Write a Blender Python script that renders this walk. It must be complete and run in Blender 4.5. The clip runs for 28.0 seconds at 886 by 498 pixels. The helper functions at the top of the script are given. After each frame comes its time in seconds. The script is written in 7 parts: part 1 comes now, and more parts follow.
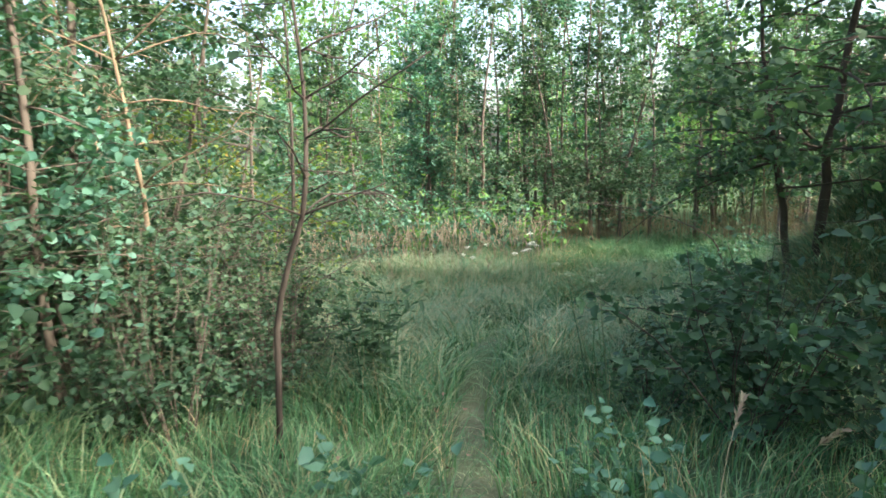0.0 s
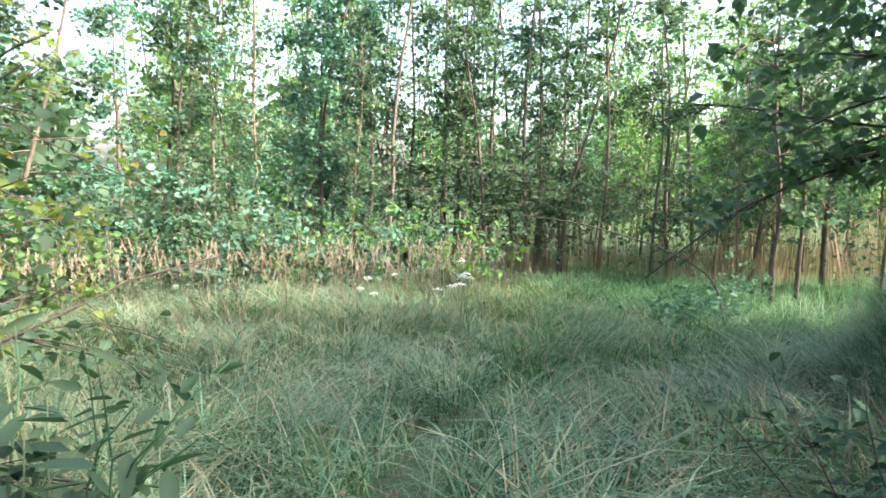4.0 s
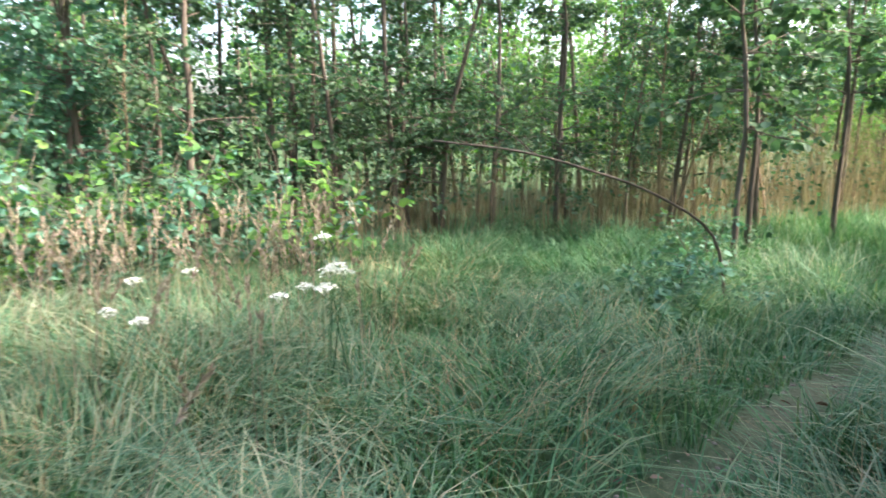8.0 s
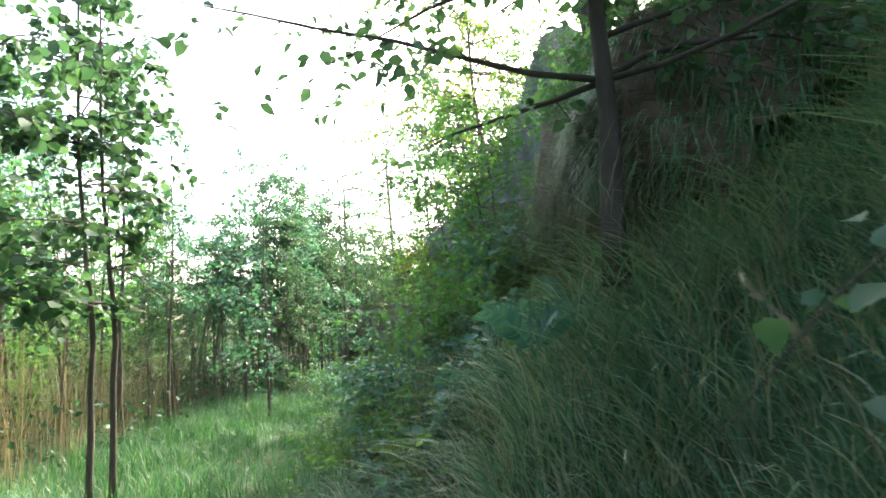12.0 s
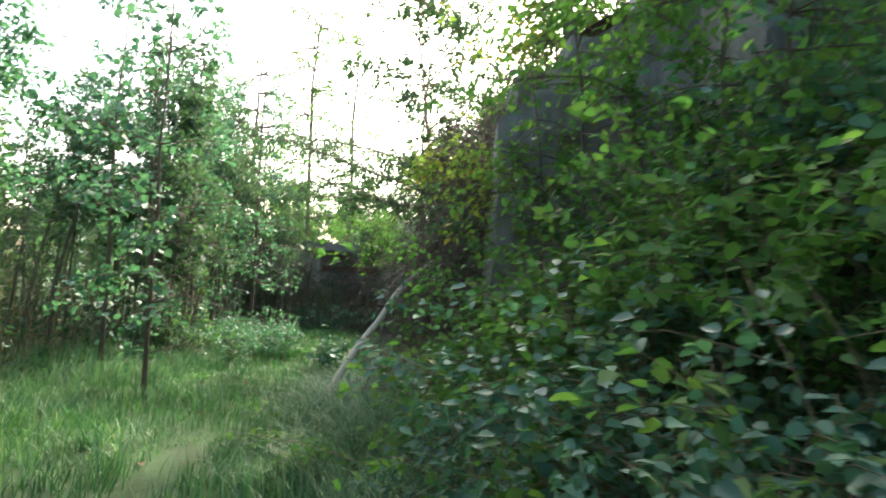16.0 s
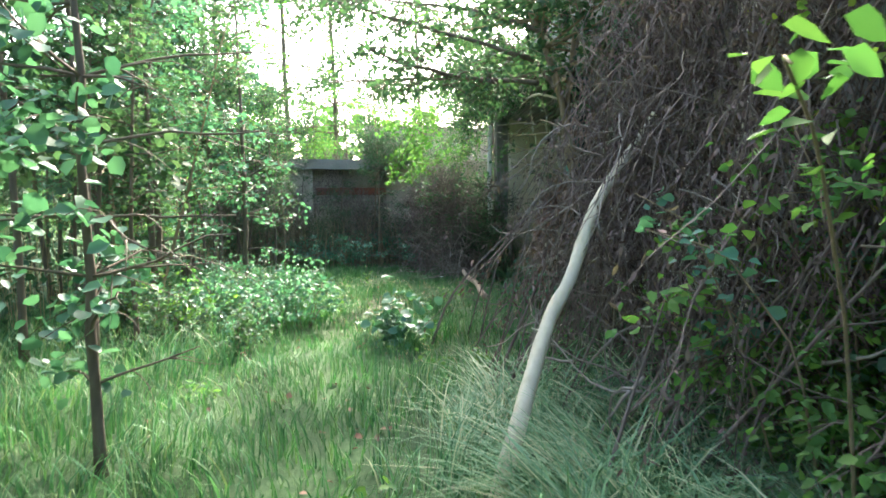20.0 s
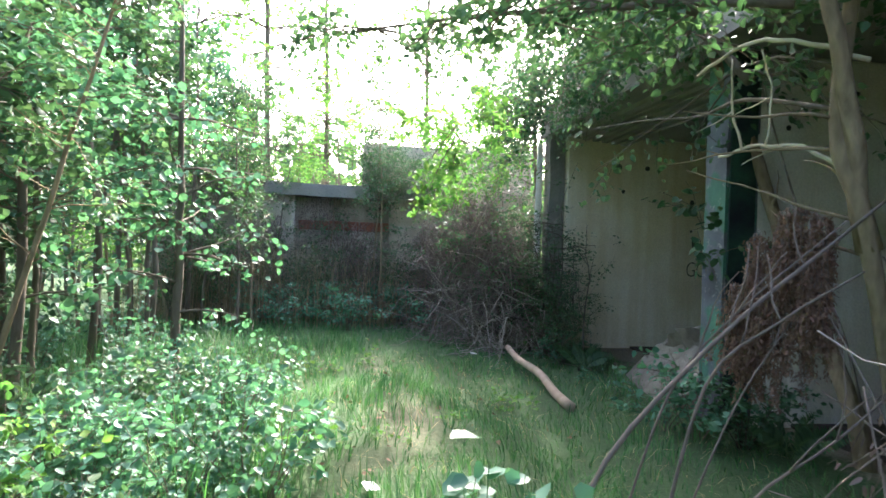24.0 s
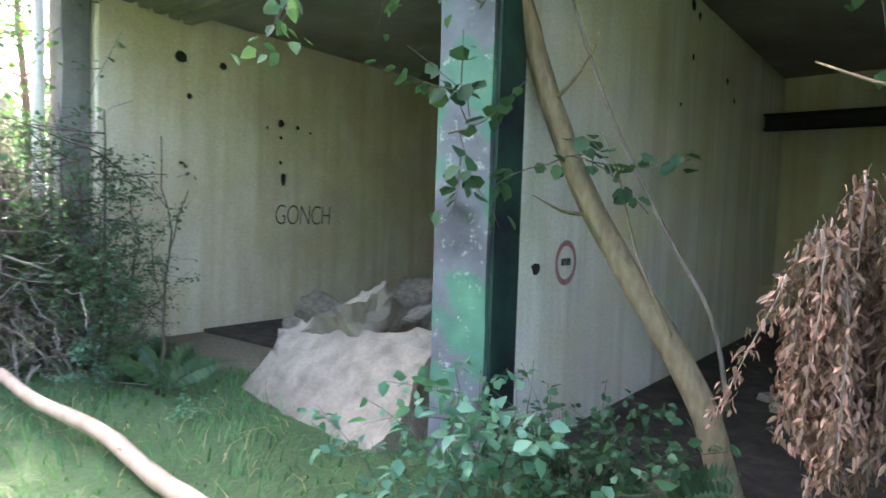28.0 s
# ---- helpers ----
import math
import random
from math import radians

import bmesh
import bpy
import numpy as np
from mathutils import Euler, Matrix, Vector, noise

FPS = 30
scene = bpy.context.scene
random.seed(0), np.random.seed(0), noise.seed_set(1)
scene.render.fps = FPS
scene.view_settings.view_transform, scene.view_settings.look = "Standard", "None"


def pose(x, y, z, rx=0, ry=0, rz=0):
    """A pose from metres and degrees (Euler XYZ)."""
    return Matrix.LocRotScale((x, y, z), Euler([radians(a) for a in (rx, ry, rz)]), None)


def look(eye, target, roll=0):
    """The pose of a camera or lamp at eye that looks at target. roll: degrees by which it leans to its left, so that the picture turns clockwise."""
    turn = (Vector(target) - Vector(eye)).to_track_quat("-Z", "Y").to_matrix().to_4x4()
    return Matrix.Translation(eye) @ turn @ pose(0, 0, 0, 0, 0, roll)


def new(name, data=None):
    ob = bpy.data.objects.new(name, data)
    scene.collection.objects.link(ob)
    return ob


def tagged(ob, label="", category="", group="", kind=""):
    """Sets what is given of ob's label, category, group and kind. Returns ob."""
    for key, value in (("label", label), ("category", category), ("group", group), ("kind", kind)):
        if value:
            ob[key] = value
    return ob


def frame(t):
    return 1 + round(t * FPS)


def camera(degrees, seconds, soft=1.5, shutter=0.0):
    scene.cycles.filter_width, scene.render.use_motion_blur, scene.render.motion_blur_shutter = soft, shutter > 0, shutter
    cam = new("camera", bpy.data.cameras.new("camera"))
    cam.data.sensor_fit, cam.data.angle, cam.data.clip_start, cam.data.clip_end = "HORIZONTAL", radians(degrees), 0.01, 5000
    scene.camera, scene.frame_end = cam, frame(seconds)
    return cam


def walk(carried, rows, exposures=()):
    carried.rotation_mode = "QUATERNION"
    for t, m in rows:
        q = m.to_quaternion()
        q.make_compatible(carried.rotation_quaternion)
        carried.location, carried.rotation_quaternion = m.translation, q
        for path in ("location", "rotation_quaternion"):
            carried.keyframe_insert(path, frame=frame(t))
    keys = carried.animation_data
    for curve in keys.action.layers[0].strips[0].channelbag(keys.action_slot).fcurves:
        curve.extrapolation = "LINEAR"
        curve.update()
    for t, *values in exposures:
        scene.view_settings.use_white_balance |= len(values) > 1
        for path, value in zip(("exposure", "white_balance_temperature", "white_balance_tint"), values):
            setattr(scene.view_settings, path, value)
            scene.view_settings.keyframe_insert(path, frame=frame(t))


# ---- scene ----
PATH = [
    (0.0, (-0.083, 0.031, 2.491), (0.050, 4.968, 1.709), -2.38),
    (0.5, (-0.052, 0.499, 2.425), (0.456, 5.417, 1.681), -2.47),
    (1.0, (-0.002, 0.970, 2.363), (0.843, 5.875, 1.894), -1.57),
    (1.5, (0.074, 1.448, 2.298), (0.924, 6.331, 1.645), -0.45),
    (2.0, (0.133, 1.920, 2.242), (0.742, 6.830, 1.518), 1.47),
    (2.5, (0.156, 2.373, 2.189), (0.599, 7.325, 1.656), 1.28),
    (3.0, (0.191, 2.838, 2.113), (0.532, 7.803, 1.625), 1.51),
    (3.5, (0.173, 3.284, 2.021), (0.958, 8.202, 1.583), 1.30),
    (4.0, (0.187, 3.731, 1.902), (1.080, 8.621, 1.359), 1.04),
    (4.5, (0.225, 4.169, 1.840), (1.216, 9.013, 1.096), 0.45),
    (6.5, (0.484, 5.952, 1.815), (1.299, 10.821, 1.026), 0.37),
    (7.0, (0.548, 6.407, 1.745), (1.921, 11.147, 0.943), 0.43),
    (7.5, (0.614, 6.826, 1.669), (2.358, 11.450, 0.910), -1.15),
    (8.0, (0.775, 7.245, 1.606), (2.865, 11.686, 0.656), -0.46),
    (8.5, (0.941, 7.660, 1.543), (4.008, 11.521, 0.713), -0.46),
    (9.0, (1.207, 8.111, 1.493), (4.667, 11.647, 0.768), -1.29),
    (9.5, (1.502, 8.517, 1.466), (5.624, 11.250, 0.734), -1.89),
    (10.0, (1.889, 8.828, 1.445), (6.560, 10.467, 0.740), -2.48),
    (10.5, (2.356, 9.039, 1.428), (7.267, 9.951, 1.210), -2.21),
    (11.0, (2.879, 9.269, 1.460), (7.857, 8.883, 1.731), -3.07),
    (11.5, (3.427, 9.517, 1.488), (8.367, 8.979, 2.040), -4.02),
    (13.5, (5.731, 10.525, 1.546), (10.532, 9.362, 2.317), 2.69),
    (14.0, (6.340, 10.677, 1.546), (11.015, 9.034, 2.208), 3.14),
    (14.5, (6.976, 10.730, 1.543), (11.592, 8.914, 2.170), 3.03),
    (15.0, (7.642, 10.772, 1.529), (12.145, 8.720, 2.240), 3.42),
    (15.5, (8.298, 10.837, 1.506), (12.824, 8.818, 2.170), 2.74),
    (16.0, (8.946, 10.894, 1.493), (13.709, 9.401, 1.799), 3.54),
    (16.5, (9.582, 10.953, 1.474), (14.440, 9.768, 1.465), 4.01),
    (17.0, (10.204, 11.011, 1.458), (15.166, 10.431, 1.242), 2.55),
    (17.5, (10.797, 11.065, 1.452), (15.787, 10.878, 1.191), 2.20),
    (18.0, (11.354, 11.168, 1.460), (16.325, 10.792, 1.079), 1.72),
    (18.5, (11.864, 11.282, 1.460), (16.829, 10.838, 1.066), 0.48),
    (19.0, (12.337, 11.350, 1.467), (17.195, 10.250, 1.030), 0.35),
    (19.5, (12.760, 11.370, 1.447), (17.433, 9.649, 0.989), -0.05),
    (20.0, (13.253, 11.323, 1.486), (17.911, 9.536, 1.155), -0.22),
    (20.5, (13.712, 11.333, 1.520), (18.188, 9.109, 1.359), -0.57),
    (21.0, (14.204, 11.273, 1.532), (18.461, 8.652, 1.435), -2.17),
    (21.5, (14.724, 11.059, 1.533), (18.851, 8.238, 1.434), -2.33),
    (22.0, (15.313, 10.824, 1.548), (19.477, 8.057, 1.459), -1.71),
    (22.5, (15.874, 10.620, 1.556), (20.373, 8.440, 1.493), -1.25),
    (24.5, (17.719, 10.618, 1.514), (22.332, 8.691, 1.520), 2.28),
    (25.0, (18.213, 10.512, 1.470), (22.528, 7.987, 1.519), 1.33),
    (25.5, (18.638, 10.357, 1.473), (22.749, 7.512, 1.567), 2.38),
    (26.0, (19.048, 10.214, 1.481), (22.305, 6.431, 1.754), 3.09),
    (26.5, (19.426, 10.007, 1.478), (22.194, 5.843, 1.546), 2.97),
    (27.0, (19.804, 9.744, 1.461), (22.708, 5.675, 1.523), 2.98),
    (27.5, (20.183, 9.473, 1.426), (22.836, 5.238, 1.261), 1.45),
    (28.0, (20.533, 9.176, 1.381), (22.495, 4.584, 1.117), 1.94),
]
cam = camera(69.4, 28.0, soft=1.6, shutter=0.25)
walk(cam, [(t, look(eye, target, roll)) for t, eye, target, roll in PATH], [
    (0.0, 2.4, 6500, 11), (1.0, 2.6, 6500, 12), (3.0, 2.85, 6500, 16), (8.0, 2.8, 6500, 15), (9.0, 2.9, 6500, 16), (10.0, 3.0, 6500, 20), (11.0, 3.1, 6500, 14), (13.5, 2.15, 6600, 10), (15.0, 2.15, 6800, 10),
    (17.0, 2.6, 6800, 8), (18.0, 2.65, 6700, 8), (20.0, 3.2, 6500, 8), (22.0, 3.4, 6300, 13), (25.0, 3.38, 6300, 18), (26.5, 4.45, 6500, 22), (28.0, 5.1, 6500, 25)])

# ---------------------------------------------------------------- light
SUN_YAW = -121.0      # heading of the sun, degrees left of +y
SUN_UP = 39.0
world = bpy.data.worlds.new("world")
scene.world = world
world.use_nodes = True
wn = world.node_tree.nodes
sky = wn.new("ShaderNodeTexSky")
sky.sky_type = "NISHITA"
sky.sun_disc = False
sky.sun_elevation = radians(SUN_UP)
sky.sun_rotation = radians(-SUN_YAW)
sky.air_density, sky.dust_density, sky.ozone_density = 1.0, 5.0, 1.0
wn["Background"].inputs["Strength"].default_value = 0.15
world.node_tree.links.new(sky.outputs["Color"], wn["Background"].inputs["Color"])

sun_dir = Vector((-math.sin(radians(SUN_YAW)) * math.cos(radians(SUN_UP)),
                  math.cos(radians(SUN_YAW)) * math.cos(radians(SUN_UP)), math.sin(radians(SUN_UP))))
sun_data = bpy.data.lights.new("sun", "SUN")
sun_data.energy, sun_data.angle, sun_data.color = 2.7, radians(2.0), (1.0, 0.93, 0.82)
sun = new("sun", sun_data)
sun.matrix_world = look(sun_dir * 60, (0, 0, 0))

# ---------------------------------------------------------------- materials


def node_material(name):
    m = bpy.data.materials.new(name)
    m.use_nodes = True
    return m, m.node_tree.nodes, m.node_tree.links, m.node_tree.nodes["Principled BSDF"]


def noise_node(n, l, scale, detail=4.0, rough=0.55, coord="Object"):
    tc = n.new("ShaderNodeTexCoord")
    t = n.new("ShaderNodeTexNoise")
    t.inputs["Scale"].default_value, t.inputs["Detail"].default_value, t.inputs["Roughness"].default_value = scale, detail, rough
    l.new(tc.outputs[coord], t.inputs["Vector"])
    return t


def ramp_node(n, l, source, stops):
    r = n.new("ShaderNodeValToRGB")
    while len(r.color_ramp.elements) < len(stops):
        r.color_ramp.elements.new(0.5)
    for e, (p, c) in zip(r.color_ramp.elements, stops):
        e.position, e.color = p, (*c, 1)
    l.new(source, r.inputs["Fac"])
    return r


def mix_node(n, l, fac, a, b, blend="MIX"):
    m = n.new("ShaderNodeMix")
    m.data_type, m.blend_type = "RGBA", blend
    if isinstance(fac, float):
        m.inputs[0].default_value = fac
    else:
        l.new(fac, m.inputs[0])
    for i, s in ((6, a), (7, b)):
        if isinstance(s, tuple):
            m.inputs[i].default_value = (*s, 1)
        else:
            l.new(s, m.inputs[i])
    return m.outputs[2]


def bump_node(n, l, p, height, strength, distance=0.02):
    b = n.new("ShaderNodeBump")
    b.inputs["Strength"].default_value, b.inputs["Distance"].default_value = strength, distance
    l.new(height, b.inputs["Height"])
    l.new(b.outputs["Normal"], p.inputs["Normal"])


def leaf_material(name, colours, through_light=0.4, rough=0.6, spec=0.22):
    """Foliage: each leaf takes its own tint; part of the light passes through the blade."""
    m, n, l, p = node_material(name)
    geo, info = n.new("ShaderNodeNewGeometry"), n.new("ShaderNodeObjectInfo")
    k = len(colours)
    r = ramp_node(n, l, geo.outputs["Random Per Island"], [(i / (k - 1), c) for i, c in enumerate(colours)])
    hsv = n.new("ShaderNodeHueSaturation")
    mr = n.new("ShaderNodeMapRange")
    mr.inputs["To Min"].default_value, mr.inputs["To Max"].default_value = 0.82, 1.18
    l.new(info.outputs["Random"], mr.inputs["Value"])
    l.new(mr.outputs["Result"], hsv.inputs["Value"])
    l.new(r.outputs["Color"], hsv.inputs["Color"])
    l.new(hsv.outputs["Color"], p.inputs["Base Color"])
    p.inputs["Roughness"].default_value = rough
    p.inputs["Specular IOR Level"].default_value = spec
    tr, mx = n.new("ShaderNodeBsdfTranslucent"), n.new("ShaderNodeMixShader")
    warm = mix_node(n, l, 1.0, hsv.outputs["Color"], (1.0, 1.25, 0.68), "MULTIPLY")
    l.new(warm, tr.inputs["Color"])
    mx.inputs["Fac"].default_value = through_light
    l.new(p.outputs["BSDF"], mx.inputs[1])
    l.new(tr.outputs["BSDF"], mx.inputs[2])
    l.new(mx.outputs["Shader"], n["Material Output"].inputs["Surface"])
    return m


def bark_material(name, dark, light, scale=18.0, bump=0.6):
    m, n, l, p = node_material(name)
    tc, mp = n.new("ShaderNodeTexCoord"), n.new("ShaderNodeMapping")
    mp.inputs["Scale"].default_value = (1, 1, 0.3)
    l.new(tc.outputs["Object"], mp.inputs["Vector"])
    t = n.new("ShaderNodeTexNoise")
    t.inputs["Scale"].default_value, t.inputs["Detail"].default_value = scale, 6
    l.new(mp.outputs["Vector"], t.inputs["Vector"])
    big = noise_node(n, l, 2.5, 3)
    r = ramp_node(n, l, t.outputs["Fac"], [(0.3, dark), (0.7, light)])
    col = mix_node(n, l, big.outputs["Fac"], r.outputs["Color"], tuple(c * 0.75 for c in light))
    l.new(col, p.inputs["Base Color"])
    p.inputs["Roughness"].default_value = 0.9
    p.inputs["Specular IOR Level"].default_value = 0.2
    bump_node(n, l, p, t.outputs["Fac"], bump, 0.02)
    return m


def concrete_material(name, base, stain, dark, vertical=True, scale=1.0):
    """Old cast concrete: cloudy grey, rain streaks, blotches and small pits."""
    m, n, l, p = node_material(name)
    tc, mp = n.new("ShaderNodeTexCoord"), n.new("ShaderNodeMapping")
    mp.inputs["Scale"].default_value = (5.0 * scale, 5.0 * scale, 0.35) if vertical else (1, 1, 1)
    l.new(tc.outputs["Object"], mp.inputs["Vector"])
    streak = n.new("ShaderNodeTexNoise")
    streak.inputs["Scale"].default_value, streak.inputs["Detail"].default_value = 1.2, 5
    l.new(mp.outputs["Vector"], streak.inputs["Vector"])
    cloud = noise_node(n, l, 0.9 * scale, 5, 0.6)
    fine = noise_node(n, l, 45, 6, 0.7)
    a = ramp_node(n, l, streak.outputs["Fac"], [(0.42, base), (0.68, stain)])
    b = ramp_node(n, l, cloud.outputs["Fac"], [(0.40, (0, 0, 0)), (0.70, (1, 1, 1))])
    c = mix_node(n, l, b.outputs["Color"], a.outputs["Color"], dark)
    f = ramp_node(n, l, fine.outputs["Fac"], [(0.3, (0.78, 0.78, 0.78)), (0.65, (1.08, 1.08, 1.08))])
    c = mix_node(n, l, 1.0, c, f.outputs["Color"], "MULTIPLY")
    l.new(c, p.inputs["Base Color"])
    p.inputs["Roughness"].default_value = 0.92
    p.inputs["Specular IOR Level"].default_value = 0.25
    bump_node(n, l, p, fine.outputs["Fac"], 0.35, 0.012)
    return m


def plain_noise_material(name, stops, scale=6.0, rough=0.9, bump=0.3, detail=6.0):
    m, n, l, p = node_material(name)
    t = noise_node(n, l, scale, detail, 0.65)
    info = n.new("ShaderNodeObjectInfo")
    r = ramp_node(n, l, t.outputs["Fac"], stops)
    mr = n.new("ShaderNodeMapRange")
    mr.inputs["To Min"].default_value, mr.inputs["To Max"].default_value = 0.85, 1.12
    l.new(info.outputs["Random"], mr.inputs["Value"])
    hsv = n.new("ShaderNodeHueSaturation")
    l.new(mr.outputs["Result"], hsv.inputs["Value"])
    l.new(r.outputs["Color"], hsv.inputs["Color"])
    l.new(hsv.outputs["Color"], p.inputs["Base Color"])
    p.inputs["Roughness"].default_value = rough
    p.inputs["Specular IOR Level"].default_value = 0.25
    bump_node(n, l, p, t.outputs["Fac"], bump, 0.03)
    return m


M_LEAF = leaf_material("leaf_alder", [(0.046, 0.092, 0.054), (0.066, 0.128, 0.072), (0.108, 0.170, 0.092), (0.058, 0.115, 0.076)])
# Bright leaf; on woods and far trees it stands in for sunlight.
M_LEAF_BRIGHT = leaf_material("leaf_bright_and_sunlit", [(0.075, 0.18, 0.055), (0.11, 0.23, 0.07), (0.16, 0.26, 0.07), (0.09, 0.20, 0.06)], 0.5)
M_LEAF_DARK = leaf_material("leaf_dark", [(0.030, 0.070, 0.038), (0.045, 0.100, 0.058), (0.060, 0.120, 0.064)], 0.3)
M_LEAF_BLUE = leaf_material("leaf_bramble", [(0.055, 0.145, 0.109), (0.080, 0.190, 0.134), (0.115, 0.240, 0.166), (0.070, 0.160, 0.102)], 0.38, 0.5, 0.3)
# Turning leaves; on the wing-wall tree the yellow is sun glow put into colour.
M_LEAF_YELLOW = leaf_material("leaf_turning_and_sunlit", [(0.10, 0.20, 0.05), (0.24, 0.28, 0.06), (0.14, 0.23, 0.06), (0.30, 0.22, 0.06)], 0.5)
M_GRASS = leaf_material("grass_green", [(0.036, 0.105, 0.050), (0.065, 0.170, 0.080), (0.110, 0.235, 0.110), (0.220, 0.250, 0.140)], 0.3, 0.55, 0.25)
M_GRASS_BRIGHT = leaf_material("grass_lush", [(0.022, 0.078, 0.034), (0.042, 0.135, 0.050), (0.075, 0.190, 0.068), (0.120, 0.175, 0.085)], 0.35, 0.55, 0.25)
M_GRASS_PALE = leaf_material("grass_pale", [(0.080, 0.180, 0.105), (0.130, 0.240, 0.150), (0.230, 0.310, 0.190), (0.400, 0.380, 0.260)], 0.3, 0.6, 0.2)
M_STRAW = leaf_material("straw", [(0.30, 0.22, 0.12), (0.42, 0.32, 0.19), (0.52, 0.42, 0.27), (0.24, 0.17, 0.10)], 0.25, 0.7, 0.15)
M_REED = leaf_material("reed_brown", [(0.17, 0.12, 0.085), (0.27, 0.195, 0.135), (0.40, 0.30, 0.21), (0.11, 0.13, 0.07)], 0.25, 0.7, 0.15)
M_ROOT = leaf_material("root_and_straw", [(0.06, 0.045, 0.03), (0.12, 0.09, 0.06), (0.19, 0.145, 0.095), (0.08, 0.075, 0.04)], 0.15, 0.85, 0.1)
M_SEED = leaf_material("grass_head", [(0.22, 0.16, 0.14), (0.31, 0.24, 0.20), (0.40, 0.33, 0.27), (0.24, 0.22, 0.14)], 0.3, 0.7, 0.1)
M_DEADTWIG = leaf_material("dead_leaf", [(0.07, 0.047, 0.045), (0.12, 0.084, 0.080), (0.20, 0.150, 0.140), (0.10, 0.060, 0.052)], 0.15, 0.85, 0.1)
M_RUSTLEAF = leaf_material("withered_leaf", [(0.14, 0.075, 0.057), (0.21, 0.12, 0.095), (0.29, 0.18, 0.145), (0.11, 0.062, 0.05)], 0.15, 0.8, 0.1)
M_UMBEL = leaf_material("white_umbel", [(0.75, 0.76, 0.72), (0.85, 0.85, 0.80), (0.65, 0.68, 0.60)], 0.2, 0.7, 0.1)
M_UMBEL_GREEN = leaf_material("green_umbel", [(0.16, 0.25, 0.15), (0.24, 0.32, 0.20), (0.34, 0.40, 0.28)], 0.2, 0.7, 0.1)
M_BARK = bark_material("bark_grey_brown", (0.05, 0.04, 0.03), (0.17, 0.14, 0.11))
M_BARK_DARK = bark_material("bark_dark", (0.025, 0.02, 0.016), (0.10, 0.08, 0.065), 12, 0.9)
M_BARK_TAN = bark_material("bark_tan", (0.09, 0.068, 0.042), (0.30, 0.225, 0.145), 26, 0.9)
M_STICK = bark_material("bare_wood_pale", (0.42, 0.37, 0.26), (0.66, 0.60, 0.46), 14, 0.35)
M_STICK_GREY = bark_material("grey_stick", (0.16, 0.135, 0.115), (0.36, 0.31, 0.27), 20, 0.3)
M_LOG = bark_material("log_wood", (0.20, 0.14, 0.10), (0.46, 0.34, 0.26), 8, 0.6)
M_TWIG = bark_material("dry_twig", (0.09, 0.07, 0.062), (0.215, 0.172, 0.15), 20, 0.3)
M_CONCRETE = concrete_material("concrete_wall", (0.82, 0.80, 0.77), (0.58, 0.56, 0.50), (0.68, 0.62, 0.48))
M_CONCRETE_IN = concrete_material("concrete_inner", (0.80, 0.73, 0.61), (0.68, 0.58, 0.42), (0.62, 0.52, 0.35))
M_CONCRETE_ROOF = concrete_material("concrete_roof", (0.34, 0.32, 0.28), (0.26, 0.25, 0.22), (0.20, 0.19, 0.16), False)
M_CONCRETE_OLD = concrete_material("concrete_weathered", (0.30, 0.29, 0.27), (0.17, 0.17, 0.16), (0.12, 0.12, 0.11))
M_CONCRETE_TAN = concrete_material("concrete_tan", (0.50, 0.44, 0.36), (0.36, 0.30, 0.24), (0.26, 0.22, 0.17))
M_SLAB = concrete_material("concrete_broken", (0.27, 0.235, 0.19), (0.18, 0.15, 0.12), (0.12, 0.10, 0.08))
M_RUBBLE = plain_noise_material("rubble_stone", [(0.3, (0.13, 0.11, 0.09)), (0.5, (0.25, 0.215, 0.175)), (0.75, (0.38, 0.33, 0.27))], 11, 0.95, 1.0)
M_EARTH = plain_noise_material("bare_earth", [(0.3, (0.07, 0.05, 0.035)), (0.55, (0.14, 0.10, 0.07)), (0.8, (0.22, 0.17, 0.12))], 7, 0.95, 0.8)
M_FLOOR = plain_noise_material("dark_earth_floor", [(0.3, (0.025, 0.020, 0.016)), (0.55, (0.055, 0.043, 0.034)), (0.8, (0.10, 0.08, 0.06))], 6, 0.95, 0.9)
M_BRICK = plain_noise_material("painted_brick", [(0.3, (0.24, 0.20, 0.16)), (0.6, (0.38, 0.34, 0.28)), (0.85, (0.48, 0.45, 0.40))], 9, 0.9, 0.4)
M_BRICK_RED = plain_noise_material("red_brick", [(0.3, (0.16, 0.06, 0.04)), (0.6, (0.28, 0.11, 0.07)), (0.85, (0.33, 0.17, 0.12))], 9, 0.9, 0.4)
# Near-black, for the shade inside wall sockets and for the steel beam.
M_BLACK = plain_noise_material("black_shade_and_steel", [(0.3, (0.012, 0.012, 0.012)), (0.7, (0.03, 0.028, 0.025))], 8, 0.9, 0.2)
M_MARK = plain_noise_material("marker_black", [(0.3, (0.03, 0.03, 0.03)), (0.7, (0.06, 0.06, 0.055))], 30, 0.8, 0.0)
M_RED = plain_noise_material("faded_red_paint", [(0.35, (0.30, 0.13, 0.13)), (0.6, (0.42, 0.20, 0.20)), (0.8, (0.45, 0.38, 0.38))], 18, 0.8, 0.1)
M_PAPER = plain_noise_material("litter_white", [(0.3, (0.6, 0.6, 0.58)), (0.7, (0.8, 0.8, 0.78))], 10, 0.7, 0.1)


